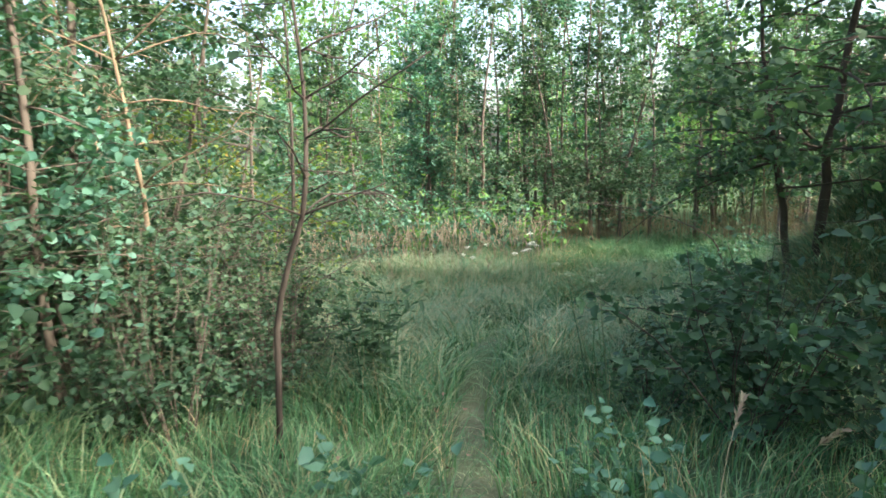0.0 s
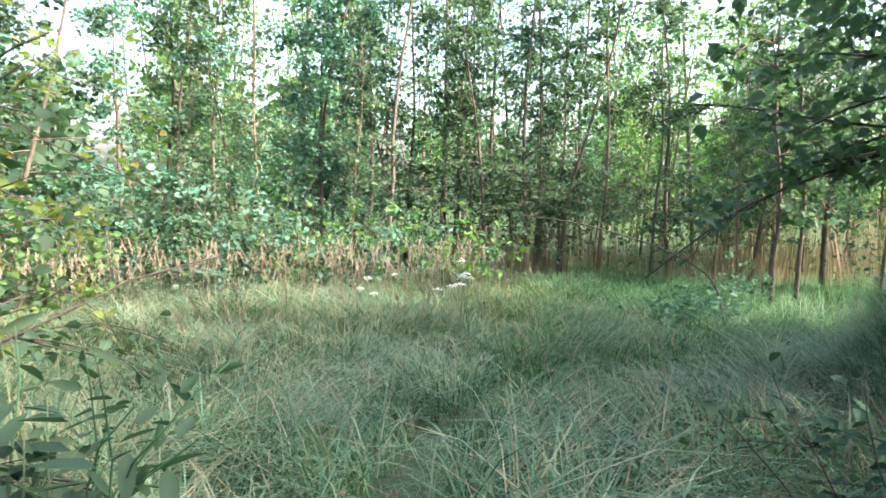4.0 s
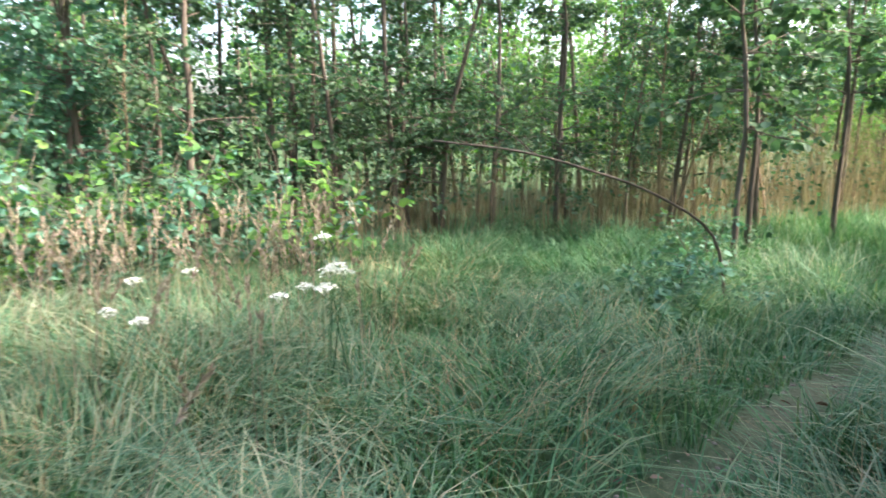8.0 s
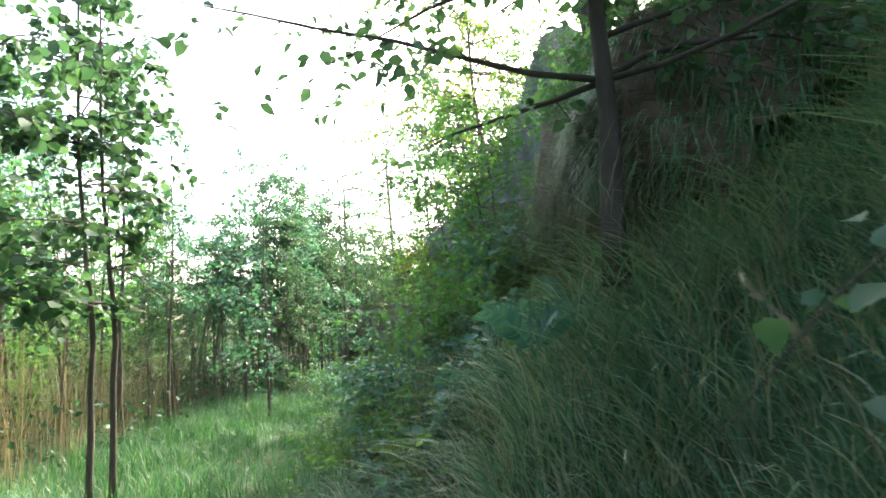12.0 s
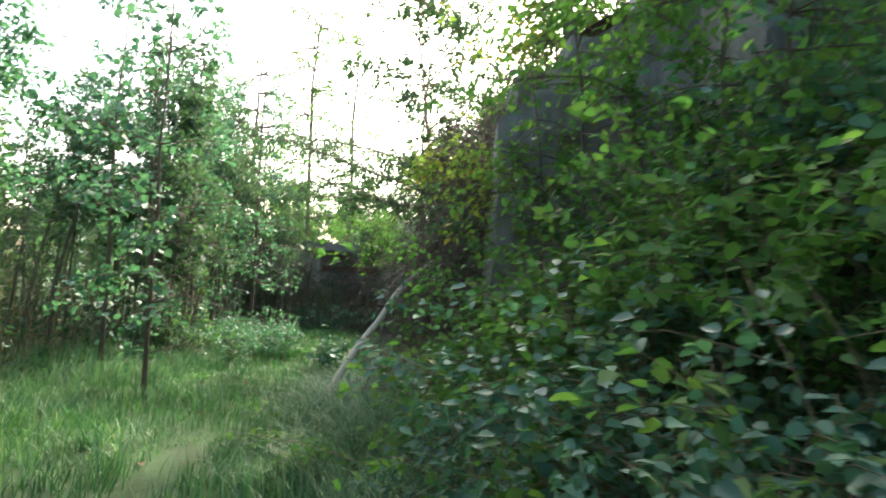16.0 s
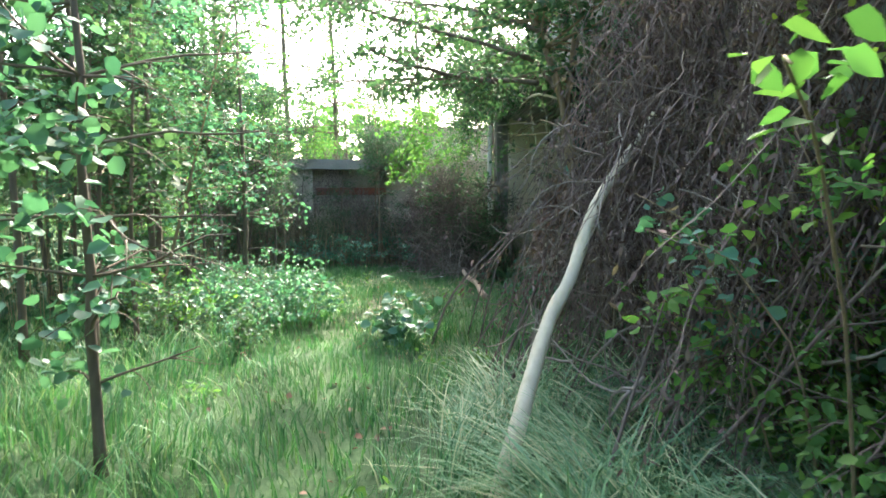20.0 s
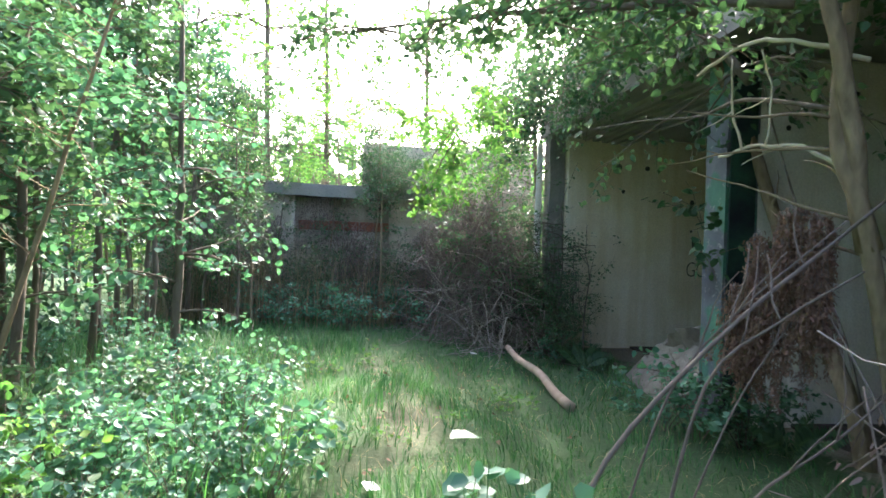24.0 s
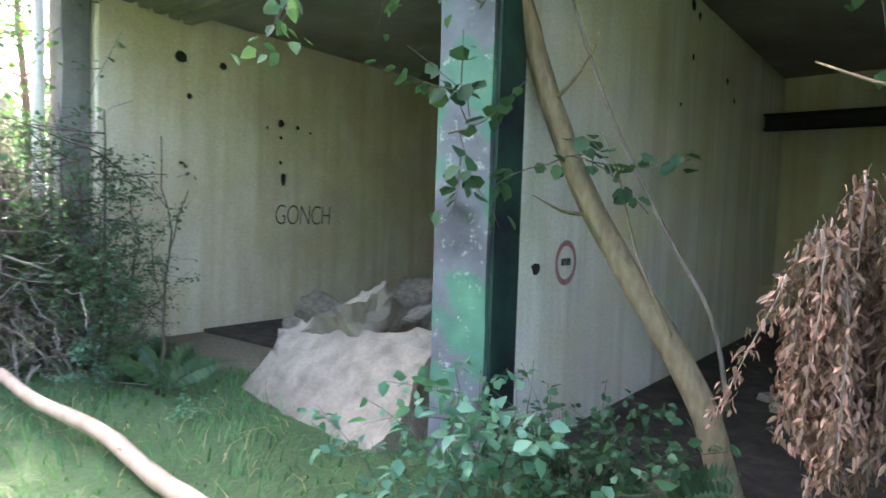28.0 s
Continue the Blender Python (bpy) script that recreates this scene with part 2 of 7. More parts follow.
def camouflage_material():
    """Door post paint: green, blue-grey and black fields, flaking to concrete."""
    m, n, l, p = node_material("camouflage_paint")
    a, b, w = noise_node(n, l, 1.1, 3), noise_node(n, l, 2.3, 6, 0.7), noise_node(n, l, 16, 8, 0.75)
    c = ramp_node(n, l, a.outputs["Fac"], [(0.36, (0.085, 0.09, 0.11)), (0.47, (0.12, 0.13, 0.155)), (0.52, (0.05, 0.16, 0.11)), (0.62, (0.07, 0.20, 0.13))])
    c.color_ramp.interpolation = "EASE"
    fl = ramp_node(n, l, w.outputs["Fac"], [(0.58, (0, 0, 0)), (0.66, (1, 1, 1))])
    g = ramp_node(n, l, b.outputs["Fac"], [(0.3, (0.6, 0.6, 0.6)), (0.7, (1.2, 1.2, 1.2))])
    col = mix_node(n, l, 1.0, c.outputs["Color"], g.outputs["Color"], "MULTIPLY")
    col = mix_node(n, l, fl.outputs["Color"], col, (0.30, 0.30, 0.29))
    l.new(col, p.inputs["Base Color"])
    p.inputs["Roughness"].default_value = 0.7
    bump_node(n, l, p, w.outputs["Fac"], 0.4, 0.01)
    return m


M_CAMO = camouflage_material()
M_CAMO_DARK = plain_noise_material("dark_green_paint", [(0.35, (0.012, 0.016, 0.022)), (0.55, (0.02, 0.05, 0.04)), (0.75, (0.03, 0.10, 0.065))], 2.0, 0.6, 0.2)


def ground_material():
    """Soil and leaf litter; the worn attribute marks trodden, bare earth."""
    m, n, l, p = node_material("forest_floor")
    a, b = noise_node(n, l, 1.3, 5, 0.6), noise_node(n, l, 26, 6, 0.7)
    soil = ramp_node(n, l, b.outputs["Fac"], [(0.3, (0.035, 0.05, 0.025)), (0.5, (0.055, 0.085, 0.04)), (0.7, (0.11, 0.115, 0.07))])
    green = ramp_node(n, l, b.outputs["Fac"], [(0.3, (0.03, 0.075, 0.028)), (0.7, (0.06, 0.13, 0.05))])
    base = mix_node(n, l, a.outputs["Fac"], soil.outputs["Color"], green.outputs["Color"])
    bare = ramp_node(n, l, b.outputs["Fac"], [(0.3, (0.14, 0.105, 0.075)), (0.55, (0.25, 0.20, 0.15)), (0.75, (0.36, 0.30, 0.24))])
    at = n.new("ShaderNodeAttribute")
    at.attribute_name = "worn"
    base = mix_node(n, l, at.outputs["Fac"], base, bare.outputs["Color"])
    l.new(base, p.inputs["Base Color"])
    p.inputs["Roughness"].default_value = 0.95
    p.inputs["Specular IOR Level"].default_value = 0.15
    bump_node(n, l, p, b.outputs["Fac"], 0.7, 0.03)
    return m


M_GROUND = ground_material()

# ---------------------------------------------------------------- building kit
rng = np.random.default_rng(7)


def mesh_from(name, verts, faces, material):
    """A mesh out of arrays; faces may mix triangles and quads (lists of index arrays of one width each)."""
    me = bpy.data.meshes.new(name)
    verts = np.asarray(verts, dtype=np.float32).reshape(-1, 3)
    groups = [np.asarray(f, dtype=np.int32) for f in (faces if isinstance(faces, list) else [faces]) if len(f)]
    loops = np.concatenate([g.ravel() for g in groups])
    counts = np.concatenate([np.full(len(g), g.shape[1], dtype=np.int32) for g in groups])
    me.vertices.add(len(verts))
    me.vertices.foreach_set("co", verts.ravel())
    me.loops.add(len(loops))
    me.loops.foreach_set("vertex_index", loops)
    me.polygons.add(len(counts))
    me.polygons.foreach_set("loop_start", np.concatenate([[0], np.cumsum(counts)[:-1]]).astype(np.int32))
    me.polygons.foreach_set("loop_total", counts)
    me.materials.append(material)
    me.update(calc_edges=True)
    return me


def smooth(me):
    me.polygons.foreach_set("use_smooth", np.ones(len(me.polygons), dtype=bool))
    return me


def thing(name, at, label, category, group="", kind=""):
    ob = new(name)
    ob.location = at
    return tagged(ob, label, category, group, kind)


def link_part(name, me, parent, label=""):
    ob = new(name, me)
    ob.parent = parent
    return tagged(ob, label)


def part(name, bm, material, parent, label=""):
    me = bpy.data.meshes.new(name)
    bm.to_mesh(me)
    bm.free()
    me.materials.append(material)
    return link_part(name, me, parent, label)


class Soup:
    """Gathers vertices and faces of many small pieces."""

    def __init__(self):
        self.v, self.tri, self.quad, self.n = [], [], [], 0

    def add(self, v, tri=None, quad=None):
        v = np.asarray(v, dtype=np.float32).reshape(-1, 3)
        if tri is not None and len(tri):
            self.tri.append(np.asarray(tri, dtype=np.int32) + self.n)
        if quad is not None and len(quad):
            self.quad.append(np.asarray(quad, dtype=np.int32) + self.n)
        self.v.append(v)
        self.n += len(v)

    def mesh(self, name, material):
        f = []
        if self.tri:
            f.append(np.concatenate(self.tri))
        if self.quad:
            f.append(np.concatenate(self.quad))
        return mesh_from(name, np.concatenate(self.v), f, material)


def frames_along(p):
    p = np.asarray(p, dtype=float)
    t = np.gradient(p, axis=0)
    t /= np.linalg.norm(t, axis=1)[:, None] + 1e-9
    ref = np.eye(3)[np.argmin(np.abs(t).max(0))][None, :]
    a = np.cross(t, ref)
    a /= np.linalg.norm(a, axis=1)[:, None] + 1e-9
    return t, a, np.cross(t, a)


def tube(soup, p, radii, sides=6, rough=0.0):
    """A tapered limb along the points p."""
    p = np.asarray(p, dtype=float)
    r = np.broadcast_to(np.asarray(radii, dtype=float), (len(p),)).copy()
    _, a, b = frames_along(p)
    th = np.linspace(0, 2 * np.pi, sides, endpoint=False)
    rr = r[:, None] * (1 + rough * rng.standard_normal((len(p), sides)))
    ring = p[:, None, :] + rr[:, :, None] * (np.cos(th)[None, :, None] * a[:, None, :] + np.sin(th)[None, :, None] * b[:, None, :])
    i = np.arange(len(p) - 1)[:, None] * sides
    k = np.arange(sides)[None, :]
    k2 = (k + 1) % sides
    quad = np.stack([i + k, i + k2, i + sides + k2, i + sides + k], -1).reshape(-1, 4)
    v = ring.reshape(-1, 3)
    v = np.concatenate([v, p[:1], p[-1:]])
    m = len(p) * sides
    c0 = np.stack([np.full(sides, m), (np.arange(sides) + 1) % sides, np.arange(sides)], -1)
    c1 = np.stack([np.full(sides, m + 1), m - sides + np.arange(sides), m - sides + (np.arange(sides) + 1) % sides], -1)
    soup.add(v, np.concatenate([c0, c1]), quad)


def wander(start, direction, length, steps, bend=0.15, droop=0.0, lift=0.0):
    """A wavering line from start."""
    p = [np.asarray(start, dtype=float)]
    d = np.asarray(direction, dtype=float)
    d = d / np.linalg.norm(d)
    for _ in range(steps):
        d = d + bend * rng.standard_normal(3) + np.array([0, 0, lift - droop])
        d /= np.linalg.norm(d)
        p.append(p[-1] + d * length / steps)
    return np.array(p)


LEAF_SHAPES = {
    "round": [(0.0, 0.0), (0.28, 0.42), (0.72, 0.44), (1.0, 0.0)],
    "ovate": [(0.0, 0.0), (0.30, 0.34), (0.65, 0.27), (1.0, 0.0)],
    "strip": [(0.0, 0.0), (0.3, 0.028), (0.7, 0.024), (1.0, 0.0)],
    "lance": [(0.0, 0.0), (0.25, 0.15), (0.65, 0.13), (1.0, 0.0)],
}


def leaves(soup, base, along, normal, size, shape="ovate", fold=0.25, curl=0.15):
    """Blades of six corners, folded along the midrib. All arguments are arrays over the leaves."""
    base, along, normal = (np.asarray(a, dtype=float) for a in (base, along, normal))
    n = len(base)
    if n == 0:
        return
    size = np.broadcast_to(np.asarray(size, dtype=float), (n,))
    along = along / (np.linalg.norm(along, axis=1)[:, None] + 1e-9)
    side = np.cross(along, normal)
    side /= np.linalg.norm(side, axis=1)[:, None] + 1e-9
    up = np.cross(side, along)
    (x0, _), (x1, w1), (x2, w2), (x3, _) = LEAF_SHAPES[shape]
    s = size[:, None]
    c = curl * rng.uniform(0.2, 1.8, n)[:, None]

    def pt(x, w):
        return base + s * (along * x + side * w + up * (fold * abs(w) - c * x * x))
    v = np.stack([pt(x0, 0), pt(x1, -w1), pt(x2, -w2), pt(x3, 0), pt(x2, w2), pt(x1, w1)], 1).reshape(-1, 3)
    o = np.arange(n)[:, None] * 6
    q = np.concatenate([o + np.array([[0, 3, 2, 1]]), o + np.array([[0, 5, 4, 3]])])
    soup.add(v, None, q)


def random_dirs(n, up=0.0, flat=1.0):
    d = rng.standard_normal((n, 3)) * np.array([1, 1, flat]) + np.array([0, 0, up])
    return d / (np.linalg.norm(d, axis=1)[:, None] + 1e-9)


def leaves_on(soup, line, count, size, shape="ovate", spread=0.05, start=0.15, droop=0.2, flat=0.5):
    """Leaves set along a twig."""
    line = np.asarray(line)
    u = rng.uniform(start, 1, count) * (len(line) - 1)
    i = np.minimum(u.astype(int), len(line) - 2)
    f = (u - i)[:, None]
    base = line[i] * (1 - f) + line[i + 1] * f + rng.standard_normal((count, 3)) * spread
    t = line[i + 1] - line[i]
    t /= np.linalg.norm(t, axis=1)[:, None] + 1e-9
    along = t * 0.5 + random_dirs(count, -droop, flat)
    normal = random_dirs(count, 1.6, 1.0)
    leaves(soup, base, along, normal, size * rng.uniform(0.6, 1.25, count), shape)


def blades(soup, root, height, width, lean, direction, segments=3):
    """Grass blades: arching, tapering strips. Arrays over the blades."""
    n = len(root)
    if n == 0:
        return
    dirv = np.stack([np.cos(direction), np.sin(direction), np.zeros(n)], 1)
    twist = direction + np.pi / 2 + rng.normal(0, 0.5, n)
    side = np.stack([np.cos(twist), np.sin(twist), np.zeros(n)], 1)
    rows = []
    for k in range(segments + 1):
        u = k / segments
        c = root + np.array([0, 0, 1.0]) * (height * u * (1 - 0.35 * lean * u * u))[:, None] + dirv * (height * lean * u * u)[:, None]
        w = width * (1 - u) ** 0.6 * 0.5
        if k < segments:
            rows += [c - side * w[:, None], c + side * w[:, None]]
        else:
            rows += [c]
    m = len(rows)
    v = np.stack(rows, 1).reshape(-1, 3)
    o = np.arange(n)[:, None] * m
    quad = np.concatenate([o + np.array([[2 * k, 2 * k + 1, 2 * k + 3, 2 * k + 2]]) for k in range(segments - 1)]) if segments > 1 else None
    k = 2 * (segments - 1)
    soup.add(v, o + np.array([[k, k + 1, k + 2]]), quad)


def poly_dist(x, y, pts):
    """Distance from points to a polyline in plan, and the position along it (0 to 1)."""
    x, y = np.asarray(x, dtype=float), np.asarray(y, dtype=float)
    best, where = np.full(x.shape, 1e9), np.zeros(x.shape)
    pts = np.asarray(pts, dtype=float)
    total, run = np.linalg.norm(np.diff(pts, axis=0), axis=1).sum(), 0.0
    for a, b in zip(pts[:-1], pts[1:]):
        d = b - a
        ln = np.hypot(*d)
        u = np.clip(((x - a[0]) * d[0] + (y - a[1]) * d[1]) / ln ** 2, 0, 1)
        e = np.hypot(x - a[0] - u * d[0], y - a[1] - u * d[1])
        near = e < best
        best = np.where(near, e, best)
        where = np.where(near, (run + u * ln) / total, where)
        run += ln
    return best, where


def side_of(x, y, pts):
    """Signed distance to a polyline: positive to its right."""
    x, y = np.asarray(x, dtype=float), np.asarray(y, dtype=float)
    best, sign = np.full(x.shape, 1e9), np.zeros(x.shape)
    pts = np.asarray(pts, dtype=float)
    for a, b in zip(pts[:-1], pts[1:]):
        d = b - a
        ln = np.hypot(*d)
        u = np.clip(((x - a[0]) * d[0] + (y - a[1]) * d[1]) / ln ** 2, 0, 1)
        e = np.hypot(x - a[0] - u * d[0], y - a[1] - u * d[1])
        s = ((x - a[0]) * d[1] - (y - a[1]) * d[0]) / ln
        near = e < best - 1e-9
        best = np.where(near, e, best)
        sign = np.where(near, s, sign)
    return np.where(sign >= 0, best, -best)


def wave(x, y, seed=0.0):
    """Cheap smooth unevenness between about -1 and 1."""
    return (np.sin(x * 0.9 + seed) * np.cos(y * 1.1 - seed * 1.7) + 0.6 * np.sin(x * 2.3 + y * 1.7 + seed * 2.1)
            + 0.4 * np.cos(x * 4.9 - y * 4.1 + seed * 0.7) + 0.25 * np.sin(x * 9.1 + y * 8.3)) / 2.0

# ---------------------------------------------------------------- plan
# Store front: E runs along the front, D runs into it; the origin is the foot of the painted door post.
POST = np.array([22.02, 5.97])
FRONT_YAW = -195.0                      # heading of D
D_AX = np.array([-math.sin(radians(FRONT_YAW)), math.cos(radians(FRONT_YAW))])
E_AX = np.array([-D_AX[1], D_AX[0]])
BUNKER = Matrix.Translation((POST[0], POST[1], 0)) @ Matrix(((E_AX[0], D_AX[0], 0, 0), (E_AX[1], D_AX[1], 0, 0), (0, 0, 1, 0), (0, 0, 0, 1)))


def to_ed(x, y):
    dx, dy = np.asarray(x) - POST[0], np.asarray(y) - POST[1]
    return dx * E_AX[0] + dy * E_AX[1], dx * D_AX[0] + dy * D_AX[1]


def from_ed(e, d):
    return POST[0] + e * E_AX[0] + d * D_AX[0], POST[1] + e * E_AX[1] + d * D_AX[1]


# the trodden line, and the foot of the bank to its right
TRAIL = [(0.1, -3.0), (0.0, 0.0), (0.1, 2.5), (0.15, 4.4), (0.4, 6.2), (0.95, 8.0), (1.8, 8.8), (3.3, 9.25), (4.9, 9.65), (7.5, 10.3), (9.9, 10.6),
         (12.0, 11.2), (13.6, 11.45), (15.0, 11.15), (16.4, 10.8), (19.1, 10.35), (20.5, 9.95), (22.0, 9.05), (24.5, 8.4), (27.5, 7.6)]
# the line on which a walker passes, kept clear of branches
WALKED = [(-0.1, -1), (0.13, 1.9), (0.2, 3.7), (0.5, 5.95), (0.8, 7.25), (1.25, 8.1), (1.9, 8.83), (2.9, 9.27), (3.4, 9.52), (5.7, 10.5), (7.64, 10.77), (10.0, 11.1), (12.2, 11.43),
          (13.1, 11.4), (14.1, 11.35), (15.3, 10.9), (17.7, 10.6), (19.05, 10.2), (19.8, 9.74), (20.5, 9.17)]
FOOT = [(2.6, -12.0), (2.8, 0.0), (3.0, 4.5), (2.9, 7.0), (3.6, 8.0), (5.2, 9.0), (7.5, 9.55), (9.8, 9.75), (11.8, 9.85), (13.4, 9.4), (14.6, 8.5), (15.2, 6.0)]
TREE_EDGE = [(-3.0, -10), (-2.6, 2.0), (-2.2, 6.5), (-5.5, 11.0), (-3.0, 13.6), (0.0, 14.3), (3.5, 14.6), (6.5, 14.4), (9.0, 13.6), (12.0, 13.5), (16.0, 13.4), (20.0, 13.2), (24, 12.2), (31, 12.5)]


def height(x, y):
    x, y = np.asarray(x, dtype=float), np.asarray(y, dtype=float)
    h = np.interp(y, [-8, 0, 2.5, 4.4, 6.3, 7.6, 9.0, 10.5], [1.15, 1.11, 0.80, 0.46, 0.38, 0.16, 0.03, 0.0])
    h = h * np.clip(1 - (x - 4) / 6, 0, 1)
    s = side_of(x, y, FOOT)
    rise = np.where(x > 3.0, 1.0, 0.0) * 0 + 1.45
    s2 = np.clip(s + 0.12 * wave(x * 1.3, y * 1.3, 2.0), 0, None)
    bank = 5.6 * (1 - np.exp(-rise * s2 / 5.6 * (0.55 + 0.45 * np.clip(s2 / 0.6, 0, 1))))
    # the first metres along the start have a lower bank
    low = np.clip((y - 3.0) / 5.0, 0.0, 1.0) + np.clip((x - 4.5) / 3, 0, 1)
    bank = bank * np.clip(low, 0.03, 1)
    e, d = to_ed(x, y)
    inside = (e > -6.6) & (d > -1.5)
    bank = np.where(inside, 0.0, bank)
    # hollow where the earth has slipped from under the roots
    hollow = np.clip((x - 7.4) / 0.8, 0, 1) * np.clip((10.4 - x) / 0.8, 0, 1)
    bank = bank - 0.75 * hollow * np.exp(-((s - 2.05) / 0.42) ** 2)
    bank = bank + np.where(inside, 0.0, 2.1) * np.exp(-((x - 12.3) / 1.5) ** 4 - ((y - 5.6) / 1.25) ** 4)
    h = np.maximum(h, bank) + 0.035 * wave(x, y, 1.0) * np.where(inside, 0.3, 1)
    return h


def lift(x, y):
    return np.stack([x, y, height(x, y)], 1)


def axis_line(lo, hi, step, reach):
    inner = np.arange(lo, hi + 1e-6, step)
    out = [step * 1.35 ** k for k in range(1, 60)]
    out = np.cumsum(out)
    out = out[out < reach]
    return np.concatenate([lo - out[::-1], inner, hi + out])


gx, gy = axis_line(-9, 32, 0.22, 420), axis_line(-6, 26, 0.22, 420)
GX, GY = np.meshgrid(gx, gy)
gz = height(GX.ravel(), GY.ravel())
nx, ny = len(gx), len(gy)
q = (np.arange(ny - 1)[:, None] * nx + np.arange(nx - 1)[None, :]).ravel()
ground_me = smooth(mesh_from("ground", np.stack([GX.ravel(), GY.ravel(), gz], 1), np.stack([q, q + 1, q + nx + 1, q + nx], 1), M_GROUND))
dist, _ = poly_dist(GX.ravel(), GY.ravel(), TRAIL)
worn = np.clip(1.25 - dist / (0.22 + 0.08 * wave(GX.ravel() * 1.5, GY.ravel() * 1.5)), 0, 1) * np.clip(0.55 + 0.6 * wave(GX.ravel() * 0.8, GY.ravel() * 0.8, 4.0), 0, 1)
worn *= np.interp(GX.ravel() + 0.35 * (GY.ravel() - 9), [-4, 0.5, 3.4, 4.6, 7, 10, 14, 20, 23], [0.5, 0.25, 0.35, 0.8, 0.45, 0.2, 0.3, 0.45, 0.6])
worn *= np.where(GX.ravel() > 6.5, np.clip(0.15 + 1.3 * wave(GX.ravel() * 0.9, GY.ravel() * 0.9, 2.5), 0, 1), 1)
ge, gd = to_ed(GX.ravel(), GY.ravel())
worn = np.maximum(worn, 0.5 * np.exp(-((GX.ravel() - 22.5) / 0.9) ** 2 - ((GY.ravel() - 8.7 + 0.3 * (GX.ravel() - 22.5)) / 0.3) ** 2))
slip = side_of(GX.ravel(), GY.ravel(), FOOT)
worn = np.maximum(worn, np.where((GX.ravel() > 7.2) & (GX.ravel() < 10.4) & (slip > 1.15) & (slip < 2.8) & (wave(GX.ravel() * 2, GY.ravel() * 2) > -0.5), 0.55, 0))
worn = np.maximum(worn, np.where((GX.ravel() < 8.2) & (GX.ravel() > 2.0) & (slip > 0.3) & (slip < 4.0) & (wave(GX.ravel() * 1.6, GY.ravel() * 1.6, 7.0) < -0.55), 0.4, 0))
worn = np.maximum(worn, np.where((gd > 0.5) & (ge > -8) & (ge < 6), 0.8, 0))
ground_me.attributes.new("worn", "FLOAT", "POINT").data.foreach_set("value", worn.astype(np.float32))
tagged(new("ground", ground_me), "uneven forest ground with soil, litter and a trodden trail", "ground", kind="structure")

# ---------------------------------------------------------------- the old store


def boxes(bm, e0, e1, d0, d1, z0, z1, bevel=0.015):
    r = bmesh.ops.create_cube(bm, size=1)
    for v in r["verts"]:
        v.co = ((e0 + e1) / 2 + v.co.x * (e1 - e0), (d0 + d1) / 2 + v.co.y * (d1 - d0), (z0 + z1) / 2 + v.co.z * (z1 - z0))
    if bevel:
        edges = {g for v in r["verts"] for g in v.link_edges}
        bmesh.ops.bevel(bm, geom=list(edges), offset=bevel, segments=1, affect="EDGES")
    return r


def worn_box(bm, e0, e1, d0, d1, z0, z1, cut=0.35, rough=0.012, seed=0.0):
    """A block whose faces are cut into cells and pushed about, for cast or broken surfaces."""
    b2 = bmesh.new()
    r = bmesh.ops.create_cube(b2, size=1)
    for v in r["verts"]:
        v.co = ((e0 + e1) / 2 + v.co.x * (e1 - e0), (d0 + d1) / 2 + v.co.y * (d1 - d0), (z0 + z1) / 2 + v.co.z * (z1 - z0))
    for axis, (lo, hi) in enumerate(((e0, e1), (d0, d1), (z0, z1))):
        k = int((hi - lo) / cut)
        for i in range(1, k):
            no = Vector((0, 0, 0))
            no[axis] = 1
            co = Vector((0, 0, 0))
            co[axis] = lo + (hi - lo) * i / k
            bmesh.ops.bisect_plane(b2, geom=b2.verts[:] + b2.edges[:] + b2.faces[:], plane_co=co, plane_no=no)
    for v in b2.verts:
        v.co += noise.noise_vector(v.co * 2.1 + Vector((seed, seed * 2, 0))) * rough + noise.noise_vector(v.co * 9) * rough * 0.4
    me = bpy.data.meshes.new("tmp")
    b2.to_mesh(me)
    b2.free()
    bm.from_mesh(me)
    bpy.data.meshes.remove(me)


def structure(name, bm, material, label, category):
    me = bpy.data.meshes.new(name)
    bm.to_mesh(me)
    bm.free()
    me.materials.append(material)
    ob = new(name, me)
    ob.matrix_world = BUNKER
    return tagged(ob, label, category, kind="structure")


ROOF_Z, BACK_D = 3.42, 7.2
BAY_E = 4.15            # inner face of the written wall
bm = bmesh.new()
boxes(bm, -0.40, -0.12, 0.18, BACK_D, -0.4, ROOF_Z, 0.02)
wall_mid = structure("wall_1", bm, M_CONCRETE, "pale streaked concrete partition wall between two open bays", "wall")
bm = bmesh.new()
boxes(bm, BAY_E, BAY_E + 0.38, 0.05, BACK_D, -0.4, ROOF_Z, 0.02)
structure("wall_2", bm, M_CONCRETE_IN, "grey to ochre concrete side wall with black handwriting", "wall")
bm = bmesh.new()
boxes(bm, -4.95, -4.55, 0.18, BACK_D, -0.4, ROOF_Z, 0.02)
structure("wall_3", bm, M_CONCRETE_IN, "stained concrete side wall of the dark bay", "wall")
bm = bmesh.new()
boxes(bm, -4.95, BAY_E + 0.38, BACK_D, BACK_D + 0.4, -0.4, ROOF_Z + 0.3, 0.02)
structure("wall_4", bm, M_CONCRETE_IN, "dim ochre concrete back wall of the bays", "wall")
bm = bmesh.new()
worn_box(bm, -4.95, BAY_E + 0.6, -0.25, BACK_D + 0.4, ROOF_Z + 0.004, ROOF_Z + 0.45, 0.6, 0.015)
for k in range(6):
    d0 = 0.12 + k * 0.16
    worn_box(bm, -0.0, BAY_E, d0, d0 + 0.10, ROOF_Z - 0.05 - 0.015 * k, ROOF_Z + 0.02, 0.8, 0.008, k)
